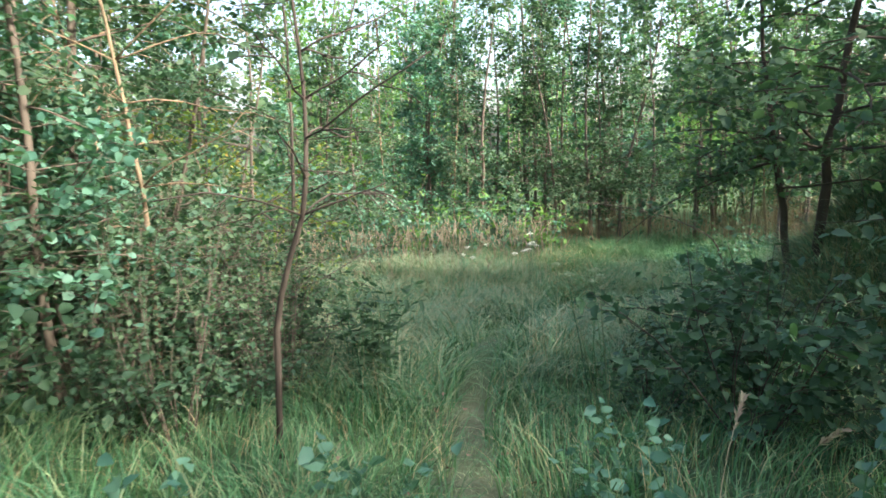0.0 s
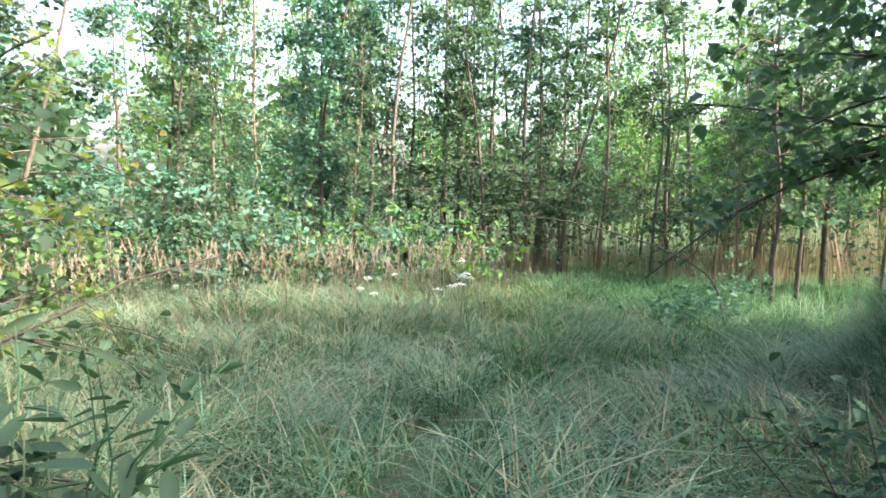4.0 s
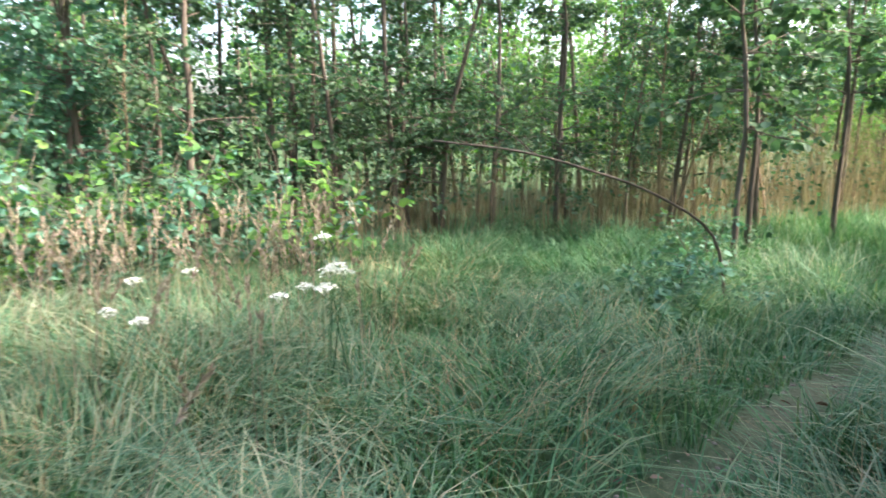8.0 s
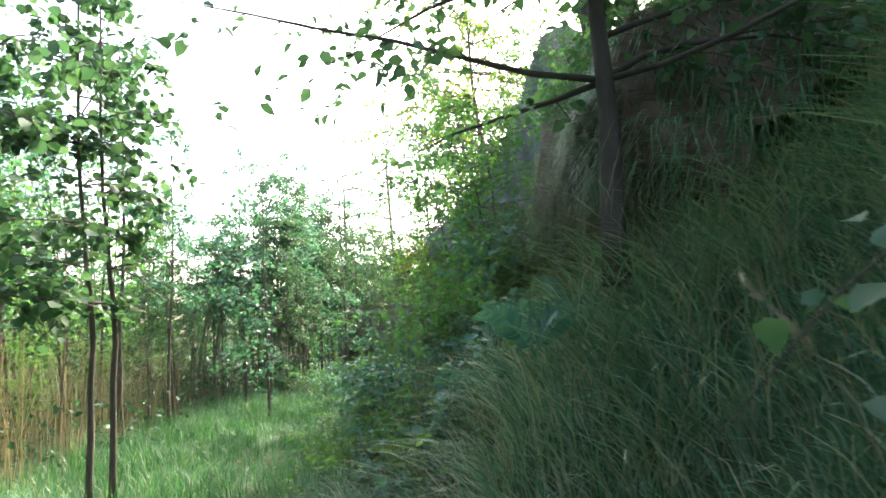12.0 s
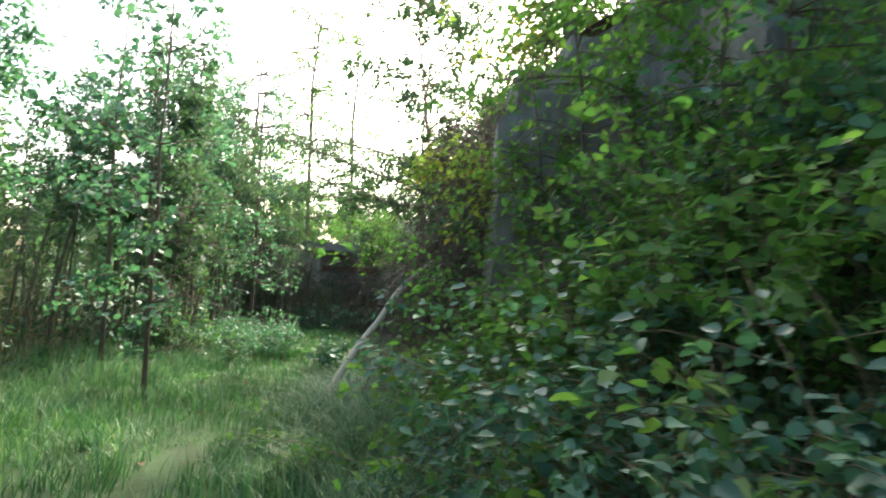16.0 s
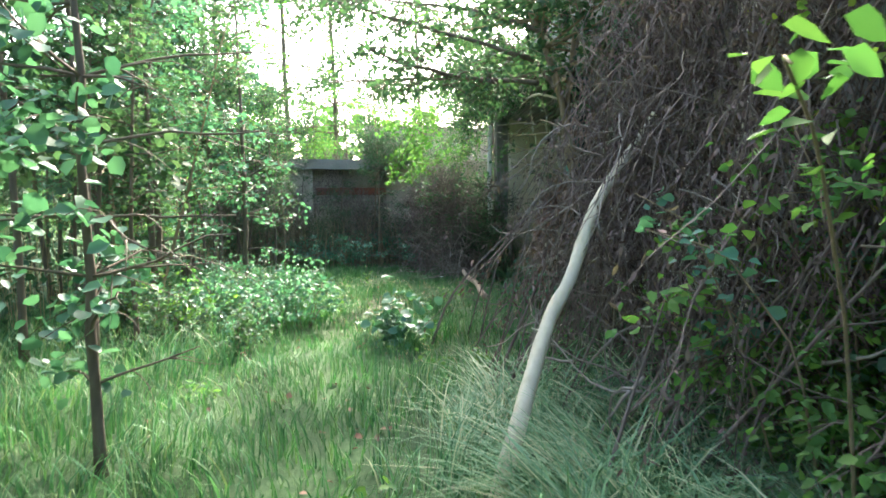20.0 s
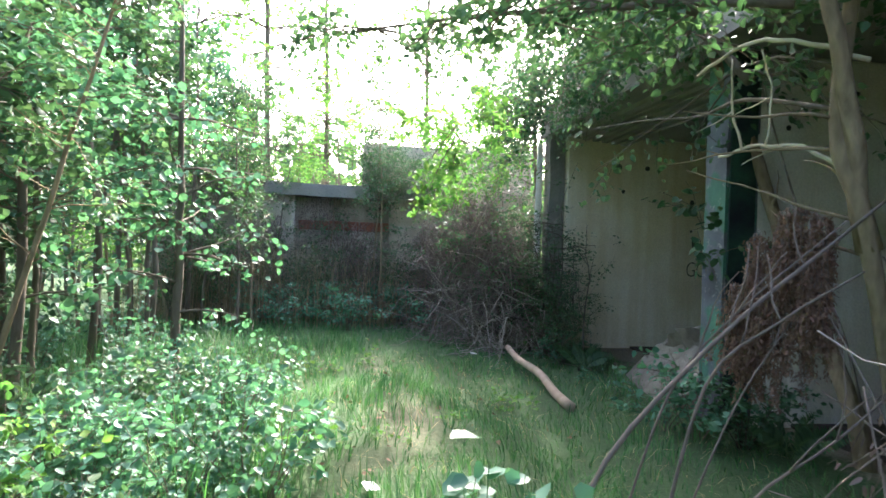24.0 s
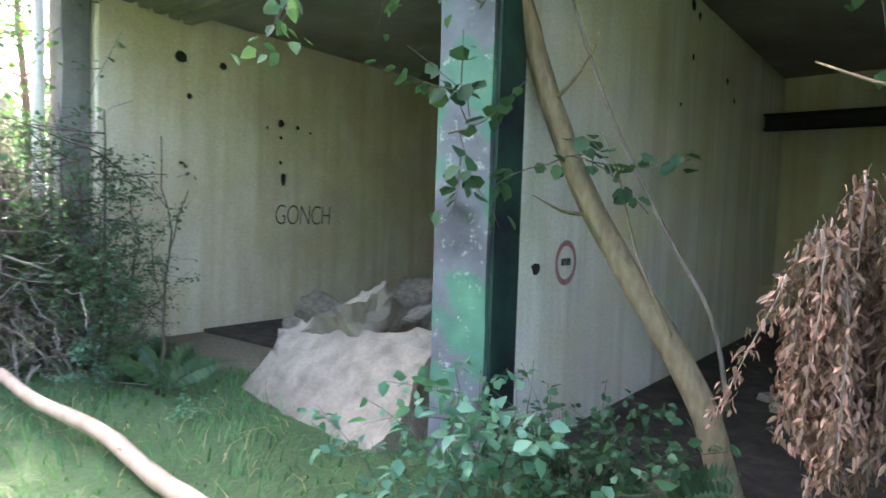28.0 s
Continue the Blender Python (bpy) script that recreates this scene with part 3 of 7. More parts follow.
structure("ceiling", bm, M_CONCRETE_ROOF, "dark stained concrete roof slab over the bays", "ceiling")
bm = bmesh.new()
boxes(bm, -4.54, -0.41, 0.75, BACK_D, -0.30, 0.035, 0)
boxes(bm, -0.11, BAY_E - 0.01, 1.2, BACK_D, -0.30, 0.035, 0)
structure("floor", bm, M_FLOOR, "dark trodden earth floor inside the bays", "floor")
# front wall of the next bay, and the wing wall beside the bank
bm = bmesh.new()
worn_box(bm, -7.2, -4.96, 0.15, 0.75, -0.3, 4.3, 0.4, 0.02)
structure("wall_5", bm, M_CONCRETE_OLD, "weathered concrete front wall behind dead brush", "wall")
bm = bmesh.new()
# wing wall that runs out from the bank, its worn top sloping down towards the trail
outline = ((-0.7, 0.0), (-0.7, 3.0), (0.0, 3.75), (0.45, 4.15), (0.85, 5.1), (1.3, 6.15), (1.75, 6.35), (2.1, 5.9), (2.7, 5.6), (2.7, 0.0))
rim = [[bm.verts.new((e, d, z)) for d, z in outline] for e in (-8.35, -7.75)]
bm.faces.new(rim[0])
bm.faces.new(rim[1][::-1])
for k in range(len(outline)):
    n_ = (k + 1) % len(outline)
    bm.faces.new((rim[0][n_], rim[0][k], rim[1][k], rim[1][n_]))
for axis, lo, hi in ((1, -0.6, 2.6), (2, 0.2, 6.3)):
    for k in range(int((hi - lo) / 0.22) + 1):
        no, co = Vector((0, 0, 0)), Vector((0, 0, 0))
        no[axis], co[axis] = 1, lo + 0.22 * k
        bmesh.ops.bisect_plane(bm, geom=bm.verts[:] + bm.edges[:] + bm.faces[:], plane_co=co, plane_no=no)
for v in bm.verts:
    v.co += noise.noise_vector(v.co * 1.7) * 0.07 + noise.noise_vector(v.co * 6.0) * 0.03
wing = structure("wall_6", bm, M_CONCRETE_OLD, "mossy weathered concrete wing wall sloping out of the bank", "wall")
# broken edge of the wing wall, its lit face given a paler concrete
bm = bmesh.new()
worn_box(bm, -8.62, -8.36, 1.05, 1.5, 1.6, 4.15, 0.14, 0.05, 9.0)
part("broken_lit_edge", bm, M_CONCRETE_TAN, wing, "pale broken concrete edge, coloured lighter as the lit face")

# ---------------------------------------------------------------- trees


def make_tree(name, tall, trunk_r, leaf_mat, bark, limbs=22, twigs=3, per_twig=14, leaf=0.085, shape="round",
              crown_from=0.3, reach=0.9, lean=(0.0, 0.0), bend=0.05, rise=0.35, stems=1, flat=0.5, droop=0.15, seg=10):
    """Meshes of one tree: wood (stems, limbs, twigs) and crown (single leaves)."""
    wood, crown = Soup(), Soup()
    for s in range(stems):
        a = rng.uniform(0, 6.28)
        base = np.array([0.14 * s * math.cos(a), 0.14 * s * math.sin(a), -0.15])
        d = np.array([lean[0] + 0.10 * s * math.cos(a), lean[1] + 0.10 * s * math.sin(a), 1.0])
        line = wander(base, d, tall * rng.uniform(0.85, 1.0) if s else tall, seg, bend, 0, 0.06)
        r = trunk_r * (1 - 0.25 * s) * np.linspace(1, 0.12, seg + 1) ** 0.9
        r[0] *= 1.35
        tube(wood, line, r, 7, 0.03)
        for _ in range(limbs // stems):
            u = rng.uniform(crown_from, 0.98) ** 0.9
            i = min(int(u * seg), seg - 1)
            p = line[i] + (line[i + 1] - line[i]) * (u * seg - i)
            th = rng.uniform(0, 6.28)
            ln = reach * (1.05 - 0.65 * u) * rng.uniform(0.6, 1.3)
            limb = wander(p, (math.cos(th), math.sin(th), rise + rng.normal(0, 0.2)), ln, 5, 0.12, droop * 0.3)
            tube(wood, limb, np.linspace(max(0.006, trunk_r * 0.28 * (1.1 - u)), 0.003, 6), 4)
            for _ in range(twigs):
                j = rng.integers(1, 5)
                th2 = th + rng.normal(0, 0.9)
                tw = wander(limb[j], (math.cos(th2), math.sin(th2), rng.normal(0.1, 0.25)), ln * rng.uniform(0.35, 0.7), 3, 0.15, droop)
                tube(wood, tw, np.linspace(0.004, 0.002, 4), 3)
                leaves_on(crown, tw, per_twig, leaf, shape, 0.05, 0.1, droop, flat)
            leaves_on(crown, limb, per_twig, leaf, shape, 0.05, 0.4, droop, flat)
    return smooth(wood.mesh(name + "_wood", bark)), crown.mesh(name + "_crown", leaf_mat)


def plant_tree(meshes, x, y, turn=0.0, size=1.0, label="", group="", z=None, kind="tree", category="tree"):
    if poly_dist(np.array([x]), np.array([y]), WALKED)[0][0] < 1.25:
        return None
    t = thing(kind, (x, y, float(height(x, y)) if z is None else z), label, category, group)
    t.rotation_euler = (0, 0, turn)
    t.scale = (size, size, size)
    link_part("trunk", meshes[0], t)
    link_part("crown", meshes[1], t)
    return t


saplings = [make_tree("alder_%s" % "abcdef"[k], 5.6 + 0.5 * (k % 3), 0.042 + 0.006 * (k % 2), M_LEAF_BLUE if k % 3 == 0 else M_LEAF, M_BARK,
                      40, 3, 17, 0.066, "round", 0.10, 1.15, (0.04 * (k - 2), 0.03 * (k % 3 - 1)), 0.05, 0.35) for k in range(6)]
slim = [make_tree("slim_%s" % "abcd"[k], 4.4 + 0.4 * k, 0.026, M_LEAF, M_BARK_TAN if k % 2 else M_BARK, 28, 2, 13, 0.062, "ovate", 0.25, 0.75,
                  (0.05 * (k - 1.5), 0.04), 0.06, 0.6) for k in range(4)]
high = [make_tree("high_%s" % "abc"[k], 5.6 + 0.5 * k, 0.04, M_LEAF_BLUE if k else M_LEAF, M_BARK, 30, 3, 14, 0.066, "round", 0.34, 1.1, (0.04 * (k - 1), 0.02), 0.05, 0.3) for k in range(3)]
LABEL_SAP = "slender young alder with round green leaves at the meadow edge"
LABEL_SLIM = "thin pale-stemmed young tree in a crowded thicket"

edge = np.asarray(TREE_EDGE)
lens_ = np.linalg.norm(np.diff(edge, axis=0), axis=1)
cum = np.concatenate([[0], np.cumsum(lens_)])


def along_edge(s, off):
    i = min(int(np.searchsorted(cum, s, side="right")) - 1, len(lens_) - 1)
    u = (s - cum[i]) / lens_[i]
    p = edge[i] * (1 - u) + edge[i + 1] * u
    d = (edge[i + 1] - edge[i]) / lens_[i]
    return p[0] - d[1] * off, p[1] + d[0] * off


count = 0
for k in range(165):
    s = 8.0 + (cum[-1] - 9.0) * ((k * 0.618034) % 1.0)
    off = 0.3 + 3.6 * rng.random() ** 1.2
    x, y = along_edge(s, off)
    if 10.5 < x < 21.0 and rng.random() < 0.45:
        continue
    low = np.interp(x, [8, 15, 24, 28], [1.0, 0.95, 0.85, 0.6])
    if x > 12 and rng.random() < 0.6 or rng.random() < 0.25:
        plant_tree(slim[rng.integers(4)], x, y, rng.uniform(0, 6.28), rng.uniform(0.8, 1.15) * (0.75 + 0.25 * low), LABEL_SLIM, "thicket trees")
    else:
        plant_tree((high * 2 if x > 10.0 else saplings)[rng.integers(6)], x, y, rng.uniform(0, 6.28), rng.uniform(0.85, 1.25) * low, LABEL_SAP, "young alders")

# woods behind, one mass
wood, crown, sunny = Soup(), Soup(), Soup()
for k in range(460):
    s = cum[-1] * rng.random()
    off = 3.5 + 24 * rng.random() ** 1.3
    x, y = along_edge(s, off)
    e0, d0 = to_ed(x, y)
    if (d0 > -4.5 and e0 > -9) or (x > 0 and y < 12):
        continue
    if x > 8.0 and rng.random() < 0.5:
        continue
    tall = rng.uniform(7.0, 11.5) * float(np.interp(x, [7, 13, 22, 28], [1.0, 0.8, 0.62, 0.45])) * (1 + off / 60)
    z0 = float(height(x, y))
    line = wander((x, y, z0 - 0.1), (rng.normal(0, 0.05), rng.normal(0, 0.05), 1), tall, 6, 0.05)
    tube(wood, line, np.linspace(rng.uniform(0.03, 0.07), 0.01, 7), 5)
    n = int(380 * (0.7 if x > 13 else 1.0))
    u = rng.uniform(0.03 if off < 12 else 0.18, 1.0, n)
    c = line[np.minimum((u * 6).astype(int), 5)] + (u * 6 % 1)[:, None] * (line[1] - line[0])
    rad = (1.35 - 0.85 * u) * rng.random(n) ** 0.5
    th = rng.uniform(0, 6.28, n)
    c = c + np.stack([rad * np.cos(th), rad * np.sin(th), rng.normal(0, 0.2, n)], 1)
    # outer and deep leaves take the bright colour, as if in sun
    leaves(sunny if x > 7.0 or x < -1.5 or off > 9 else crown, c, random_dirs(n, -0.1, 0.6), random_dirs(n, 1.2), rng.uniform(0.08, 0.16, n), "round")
woods = thing("woods", (0, 0, 0), "dense mixed young woodland behind the clearing", "woods", kind="stuff")
link_part("timber", wood.mesh("woods_timber", M_BARK), woods)
link_part("foliage", crown.mesh("woods_foliage", M_LEAF_BLUE), woods)
link_part("sunny_foliage", sunny.mesh("woods_sunny_foliage", M_LEAF_BRIGHT), woods, "yellow-green foliage coloured bright as if sunlit")
# tree belt on the horizon
wood, crown = Soup(), Soup()
for k in range(330):
    a, r = k * 2.39996, rng.uniform(34, 62)
    x, y = 12 + r * math.cos(a), 6 + r * math.sin(a)
    tall = rng.uniform(5.0, 8.0)
    line = wander((x, y, -0.2), (0, 0, 1), tall, 4, 0.03)
    tube(wood, line, np.linspace(0.12, 0.03, 5), 4)
    n = 90
    u = rng.uniform(0.08, 1.0, n)
    th, rad = rng.uniform(0, 6.28, n), (2.4 - 1.6 * u) * rng.random(n) ** 0.5
    c = np.array([x, y, 0]) + np.stack([rad * np.cos(th), rad * np.sin(th), tall * u], 1)
    leaves(crown, c, random_dirs(n, -0.1, 0.6), random_dirs(n, 1.0), rng.uniform(0.5, 1.0, n), "round")
belt = thing("tree_belt", (0, 0, 0), "distant belt of leafy trees around the clearing", "woods", kind="stuff")
link_part("timber", wood.mesh("belt_timber", M_BARK), belt)
link_part("foliage", crown.mesh("belt_foliage", M_LEAF), belt)

# undergrowth along the edge: low leafy mass
under = Soup()
for k in range(480):
    s = 6 + (cum[-1] - 7) * rng.random()
    x, y = along_edge(s, rng.uniform(-0.2, 4.0))
    if 2.0 < x < 21.0 and rng.random() < 0.75:
        continue
    n = 46
    c = np.stack([x + rng.normal(0, 0.35, n), y + rng.normal(0, 0.35, n), height(x, y) + rng.uniform(0.1, 1.3 if x < 12 else 0.9, n)], 1)
    leaves(under, c, random_dirs(n, -0.1, 0.6), random_dirs(n, 1.4), rng.uniform(0.06, 0.12, n), "ovate")
tagged(new("undergrowth", under.mesh("undergrowth", M_LEAF_DARK)), "low leafy undergrowth along the wood edge", "undergrowth", kind="stuff")

# brown dry reeds standing among the stems
reed = Soup()
n = 6000
s = rng.uniform(17, cum[-1] - 4, n)
off = rng.uniform(0.2, 5.5, n)
xy = np.array([along_edge(a, b) for a, b in zip(s, off)])
keep = (xy[:, 0] > 3.0) & (wave(xy[:, 0] * 1.2, xy[:, 1] * 1.2, 0.5) > -0.25)
xy = xy[keep]
n = len(xy)
blades(reed, lift(xy[:, 0], xy[:, 1]), rng.uniform(0.35, 2.6, n), rng.uniform(0.006, 0.015, n), rng.uniform(0.02, 0.5, n), rng.uniform(0, 6.28, n), 3)
tagged(new("dry_reeds", reed.mesh("dry_reeds", M_REED)), "brown dry reed stalks standing under the young trees", "reeds", kind="stuff")

reed = Soup()
n = 2300
rx, ry = rng.uniform(2.6, 10.5, n), rng.uniform(14.4, 18.5, n)
keep = wave(rx * 1.2, ry * 1.2, 2.5) > -0.15
rx, ry = rx[keep], ry[keep]
n = len(rx)
blades(reed, lift(rx, ry), rng.uniform(0.3, 1.9, n) * (0.7 + 0.5 * wave(rx, ry, 1.0)), rng.uniform(0.007, 0.014, n), rng.uniform(0.02, 0.5, n), rng.uniform(0, 6.28, n), 3)
tagged(new("dry_reeds", reed.mesh("dry_reeds", M_REED)), "sunlit brown dry reeds behind the meadow", "reeds", kind="stuff")

# ---------------------------------------------------------------- single trees


def path_tree(name, pts, radius, bark, leaf_mat, limbs, reach, per_twig, leaf, shape, label, category="tree", from_u=0.3, rise=0.25, twigs=3, flat=0.4, droop=0.15, sides=8):
    """A tree whose stem follows given points; crown of limbs, twigs and leaves."""
    pts = np.asarray(pts, dtype=float)
    u = np.linspace(0, len(pts) - 1, 14)
    line = np.stack([np.interp(u, np.arange(len(pts)), pts[:, k]) for k in range(3)], 1)
    line[1:-1] += rng.normal(0, radius * 0.25, (12, 3))
    wood, crown = Soup(), Soup()
    rr = radius * np.linspace(1, 0.25, 14)
    rr[0] *= 1.25
    tube(wood, line, rr, sides, 0.05)
    for _ in range(limbs):
        v = rng.uniform(from_u, 0.99)
        i = min(int(v * 13), 12)
        p = line[i]
        th = rng.uniform(0, 6.28)
        ln = reach * rng.uniform(0.5, 1.2)
        limb = wander(p, (math.cos(th), math.sin(th), rise + rng.normal(0, 0.15)), ln, 6, 0.12, droop * 0.2)
        tube(wood, limb, np.linspace(radius * 0.3, 0.004, 7), 5)
        for _ in range(twigs):
            j = rng.integers(1, 6)
            th2 = th + rng.normal(0, 0.8)
            tw = wander(limb[j], (math.cos(th2), math.sin(th2), rng.normal(0.05, 0.2)), ln * rng.uniform(0.3, 0.6), 4, 0.15, droop)
            tube(wood, tw, np.linspace(0.005, 0.002, 5), 3)
            if per_twig:
                leaves_on(crown, tw, per_twig, leaf, shape, 0.06, 0.05, droop, flat)
    t = thing("tree", tuple(pts[0]), label, category)
    if crown.v:
        # no leaf hangs in the way of a walker
        every = np.concatenate(crown.v).reshape(-1, 6, 3)
        mid = every.mean(1)
        low = (mid[:, 2] - height(mid[:, 0], mid[:, 1]) < 2.7) & (poly_dist(mid[:, 0], mid[:, 1], WALKED)[0] < 1.0)
        every = every[~low]
        crown = Soup()
        o = np.arange(len(every))[:, None] * 6
        crown.add(every.reshape(-1, 3), None, np.concatenate([o + np.array([[0, 3, 2, 1]]), o + np.array([[0, 5, 4, 3]])]))
    for nm, sp, mat in (("trunk", wood, bark), ("crown", crown, leaf_mat)):
        if sp.v:
            for a in sp.v:
                a -= pts[0].astype(np.float32)
            link_part(nm, smooth(sp.mesh(nm, mat)) if nm == "trunk" else sp.mesh(nm, mat), t)
    return t


# start of the walk: layered tree with two stems beside the bank
path_tree("tree", [(4.12, 6.75, 0.9), (4.2, 6.7, 2.4), (4.45, 6.6, 4.2), (4.5, 6.5, 6.0)], 0.06, M_BARK_DARK, M_LEAF, 34, 2.3, 34, 0.085, "ovate",
          "spreading tree with dark bark and layered green foliage", from_u=0.3, rise=0.12, twigs=4, flat=0.25)
path_tree("tree", [(4.0, 7.0, 0.9), (3.8, 6.95, 2.0), (3.55, 6.85, 3.2), (3.45, 6.8, 4.8)], 0.045, M_BARK_DARK, M_LEAF, 22, 1.7, 30, 0.08, "ovate",
          "leaning dark stem with layered green foliage", from_u=0.3, rise=0.12, twigs=4, flat=0.25)
path_tree("tree", [(-1.1, 4.0, 0.5), (-1.02, 3.9, 1.5), (-0.74, 3.68, 2.25), (-0.74, 3.8, 2.95), (-0.85, 3.95, 4.4)], 0.024, M_BARK_DARK, M_LEAF, 16, 0.8, 10, 0.06, "ovate",
          "thin crooked dark tree close beside the trail", from_u=0.45, rise=0.35)
# trees added out of view to keep sun off the first metres
for x, y in ((5.4, 2.2), (6.4, 0.4), (4.9, -0.8)):
    z = float(height(x, y))
    path_tree("tree", [(x, y, z - 0.2), (x + 0.1, y, z + 2.2), (x, y + 0.2, z + 4.4), (x - 0.1, y + 0.2, z + 7.0)], 0.11, M_BARK_DARK, M_LEAF, 36, 2.2, 24, 0.11, "ovate",
              "dark-trunked leafy tree added to shade the start of the trail", from_u=0.25, rise=0.15, twigs=4, sides=10)
# left of the start
for pts, r, mat, n in (([(-2.9, 6.1, 0.4), (-3.0, 6.2, 2.0), (-3.3, 6.3, 3.4), (-3.7, 6.4, 5.4)], 0.034, M_BARK_TAN, 20),
                       ([(-1.75, 6.4, 0.4), (-1.4, 6.5, 1.8), (-1.35, 6.6, 3.4), (-1.45, 6.7, 5.2)], 0.026, M_BARK_DARK, 18),
                       ([(-2.6, 5.8, 0.4), (-2.55, 5.8, 2.0), (-2.7, 5.8, 3.6), (-2.9, 5.7, 5.0)], 0.03, M_BARK_TAN, 18),
                       ([(-3.6, 4.8, 0.5), (-3.7, 4.8, 2.2), (-3.7, 4.8, 3.8), (-3.8, 4.7, 5.4)], 0.03, M_BARK, 18),
                       ([(-2.0, 7.6, 0.2), (-2.1, 7.6, 2.0), (-2.0, 7.7, 3.5), (-2.1, 7.8, 5.0)], 0.026, M_BARK, 16)):
    path_tree("tree", pts, r, mat, M_LEAF_YELLOW if n == 16 else M_LEAF, n, 1.5, 16, 0.065, "ovate", "thin tangled tree with sparse small leaves beside the trail", from_u=0.12, rise=0.3, twigs=5)
# alders at the bend
for x, y, h in ((7.8, 12.95, 5.8), (9.3, 12.8, 4.8), (10.7, 12.55, 5.6), (11.0, 12.45, 5.2), (6.9, 12.4, 4.2), (20.3, 12.3, 5.2), (24.6, 11.9, 5.6), (27.5, 11.0, 6.4), (23.0, 12.6, 6.0)):
    path_tree("tree", [(x, y, height(x, y) - 0.1), (x + 0.05, y, 1.7), (x - 0.1, y + 0.1, 3.4), (x - 0.15, y + 0.1, h)], 0.038, M_BARK, M_LEAF, 20, 1.1, 18, 0.10, "round",
              "slender alder with broad round leaves beside the trail", from_u=0.38, rise=0.2)
path_tree("tree", [(17.2, 11.86, -0.1), (17.2, 11.88, 1.2), (17.15, 11.9, 2.8), (17.15, 11.9, 5.2)], 0.034, M_BARK, M_LEAF_BLUE, 34, 1.1, 13, 0.09, "round",
          "young alder with sparse round leaves in the grass", from_u=0.2, rise=0.25)
path_tree("tree", [(24.17, 10.62, -0.1), (24.15, 10.6, 1.2), (24.1, 10.6, 2.4), (24.05, 10.7, 6.6)], 0.055, M_BARK, M_LEAF_BLUE, 30, 0.95, 9, 0.075, "round",
          "young alder with a knotted stem above brambles", from_u=0.25, rise=0.25)
# on the bank
path_tree("tree", [(7.45, 8.40, 1.7), (7.43, 8.37, 3.0), (7.3, 8.45, 4.1), (7.25, 8.6, 6.4)], 0.075, M_BARK_DARK, M_LEAF, 24, 2.2, 30, 0.09, "ovate",
          "leaning tree with dark bark on the grassy bank", from_u=0.3, rise=0.15, twigs=4, flat=0.3)
path_tree("tree", [(5.48, 7.30, 0.92), (5.48, 7.25, 2.41), (5.53, 7.20, 6.0), (5.58, 7.15, 9.0)], 0.19, M_BARK_DARK, M_LEAF_DARK, 8, 1.8, 20, 0.08, "ovate",
          "thick rough-barked trunk on the bank", from_u=0.65, sides=12)
for x, y, r, lx in ((12.75, 6.35, 0.15, 0.0), (11.9, 6.1, 0.19, 0.3)):
    path_tree("tree", [(x, y, float(height(x, y)) - 0.2), (x + lx * 0.3, y, 6.4), (x + lx, y, 8.2), (x + lx * 1.4, y, 10.0)], r, M_BARK_DARK, M_LEAF, 14, 2.4, 22, 0.10, "ovate",
              "dark tree trunk standing on top of the bank", from_u=0.4, sides=10)
# tree over the store roof, its sun glow put into yellow leaf colour
path_tree("tree", [(15.2, 7.4, 1.5), (15.2, 7.5, 3.6), (15.3, 7.7, 5.6), (15.3, 7.8, 7.8)], 0.07, M_BARK, M_LEAF_YELLOW, 36, 2.0, 28, 0.08, "ovate",
          "tree beside the wing wall, sun glow coloured into yellow-green leaves", from_u=0.45, rise=0.2, twigs=4)
path_tree("tree", [(16.8, 5.6, 4.3), (16.8, 5.7, 5.2), (16.7, 5.9, 6.4), (16.6, 6.0, 7.4)], 0.07, M_BARK, M_LEAF_BRIGHT, 26, 1.7, 24, 0.09, "ovate",
          "leafy tree with bright foliage on the bank crest", from_u=0.1, rise=0.2, twigs=4)

for x, y, s_ in ((21.6, 12.6, 0.95), (22.8, 11.9, 1.1), (25.6, 11.5, 1.2), (26.8, 10.9, 1.15), (28.2, 11.4, 1.2), (20.3, 12.9, 1.0), (29.5, 10.4, 1.1), (27.4, 11.6, 1.25), (31.0, 10.0, 1.2)):
    plant_tree(high[rng.integers(3)], x, y, rng.uniform(0, 6.28), s_, "slender young alder with round green leaves beside the trail", "young alders")
x, y = from_ed(6.1, 0.2)
path_tree("tree", [(x, y, 0.2), (x - 0.2, y + 0.2, 2.4), (x, y + 0.3, 4.6), (x - 0.2, y + 0.2, 7.6)], 0.06, M_BARK, M_LEAF, 44, 1.9, 24, 0.08, "ovate",
          "leafy young tree growing beside the end of the store", from_u=0.3, rise=0.2, twigs=4)
# tree with overhanging leafy limbs in front of the store
path_tree("tree", [(20.9, 6.6, 2.9), (21.4, 6.7, 3.5), (22.2, 6.9, 4.0), (23.2, 7.0, 4.3)], 0.04, M_BARK, M_LEAF, 26, 1.5, 20, 0.075, "ovate",
          "leafy limb arching over the store front", "branch", from_u=0.0, rise=-0.05, droop=0.3)

# boughs over the bank at the bend and before the store
path_tree("tree", [(7.6, 8.3, 3.5), (7.5, 8.7, 3.8), (7.5, 9.1, 4.0), (7.4, 9.6, 4.1)], 0.03, M_BARK_DARK, M_LEAF, 14, 0.9, 16, 0.085, "ovate",
          "low leafy bough reaching from the bank over the trail", "branch", from_u=0.1, rise=0.0, droop=0.3)
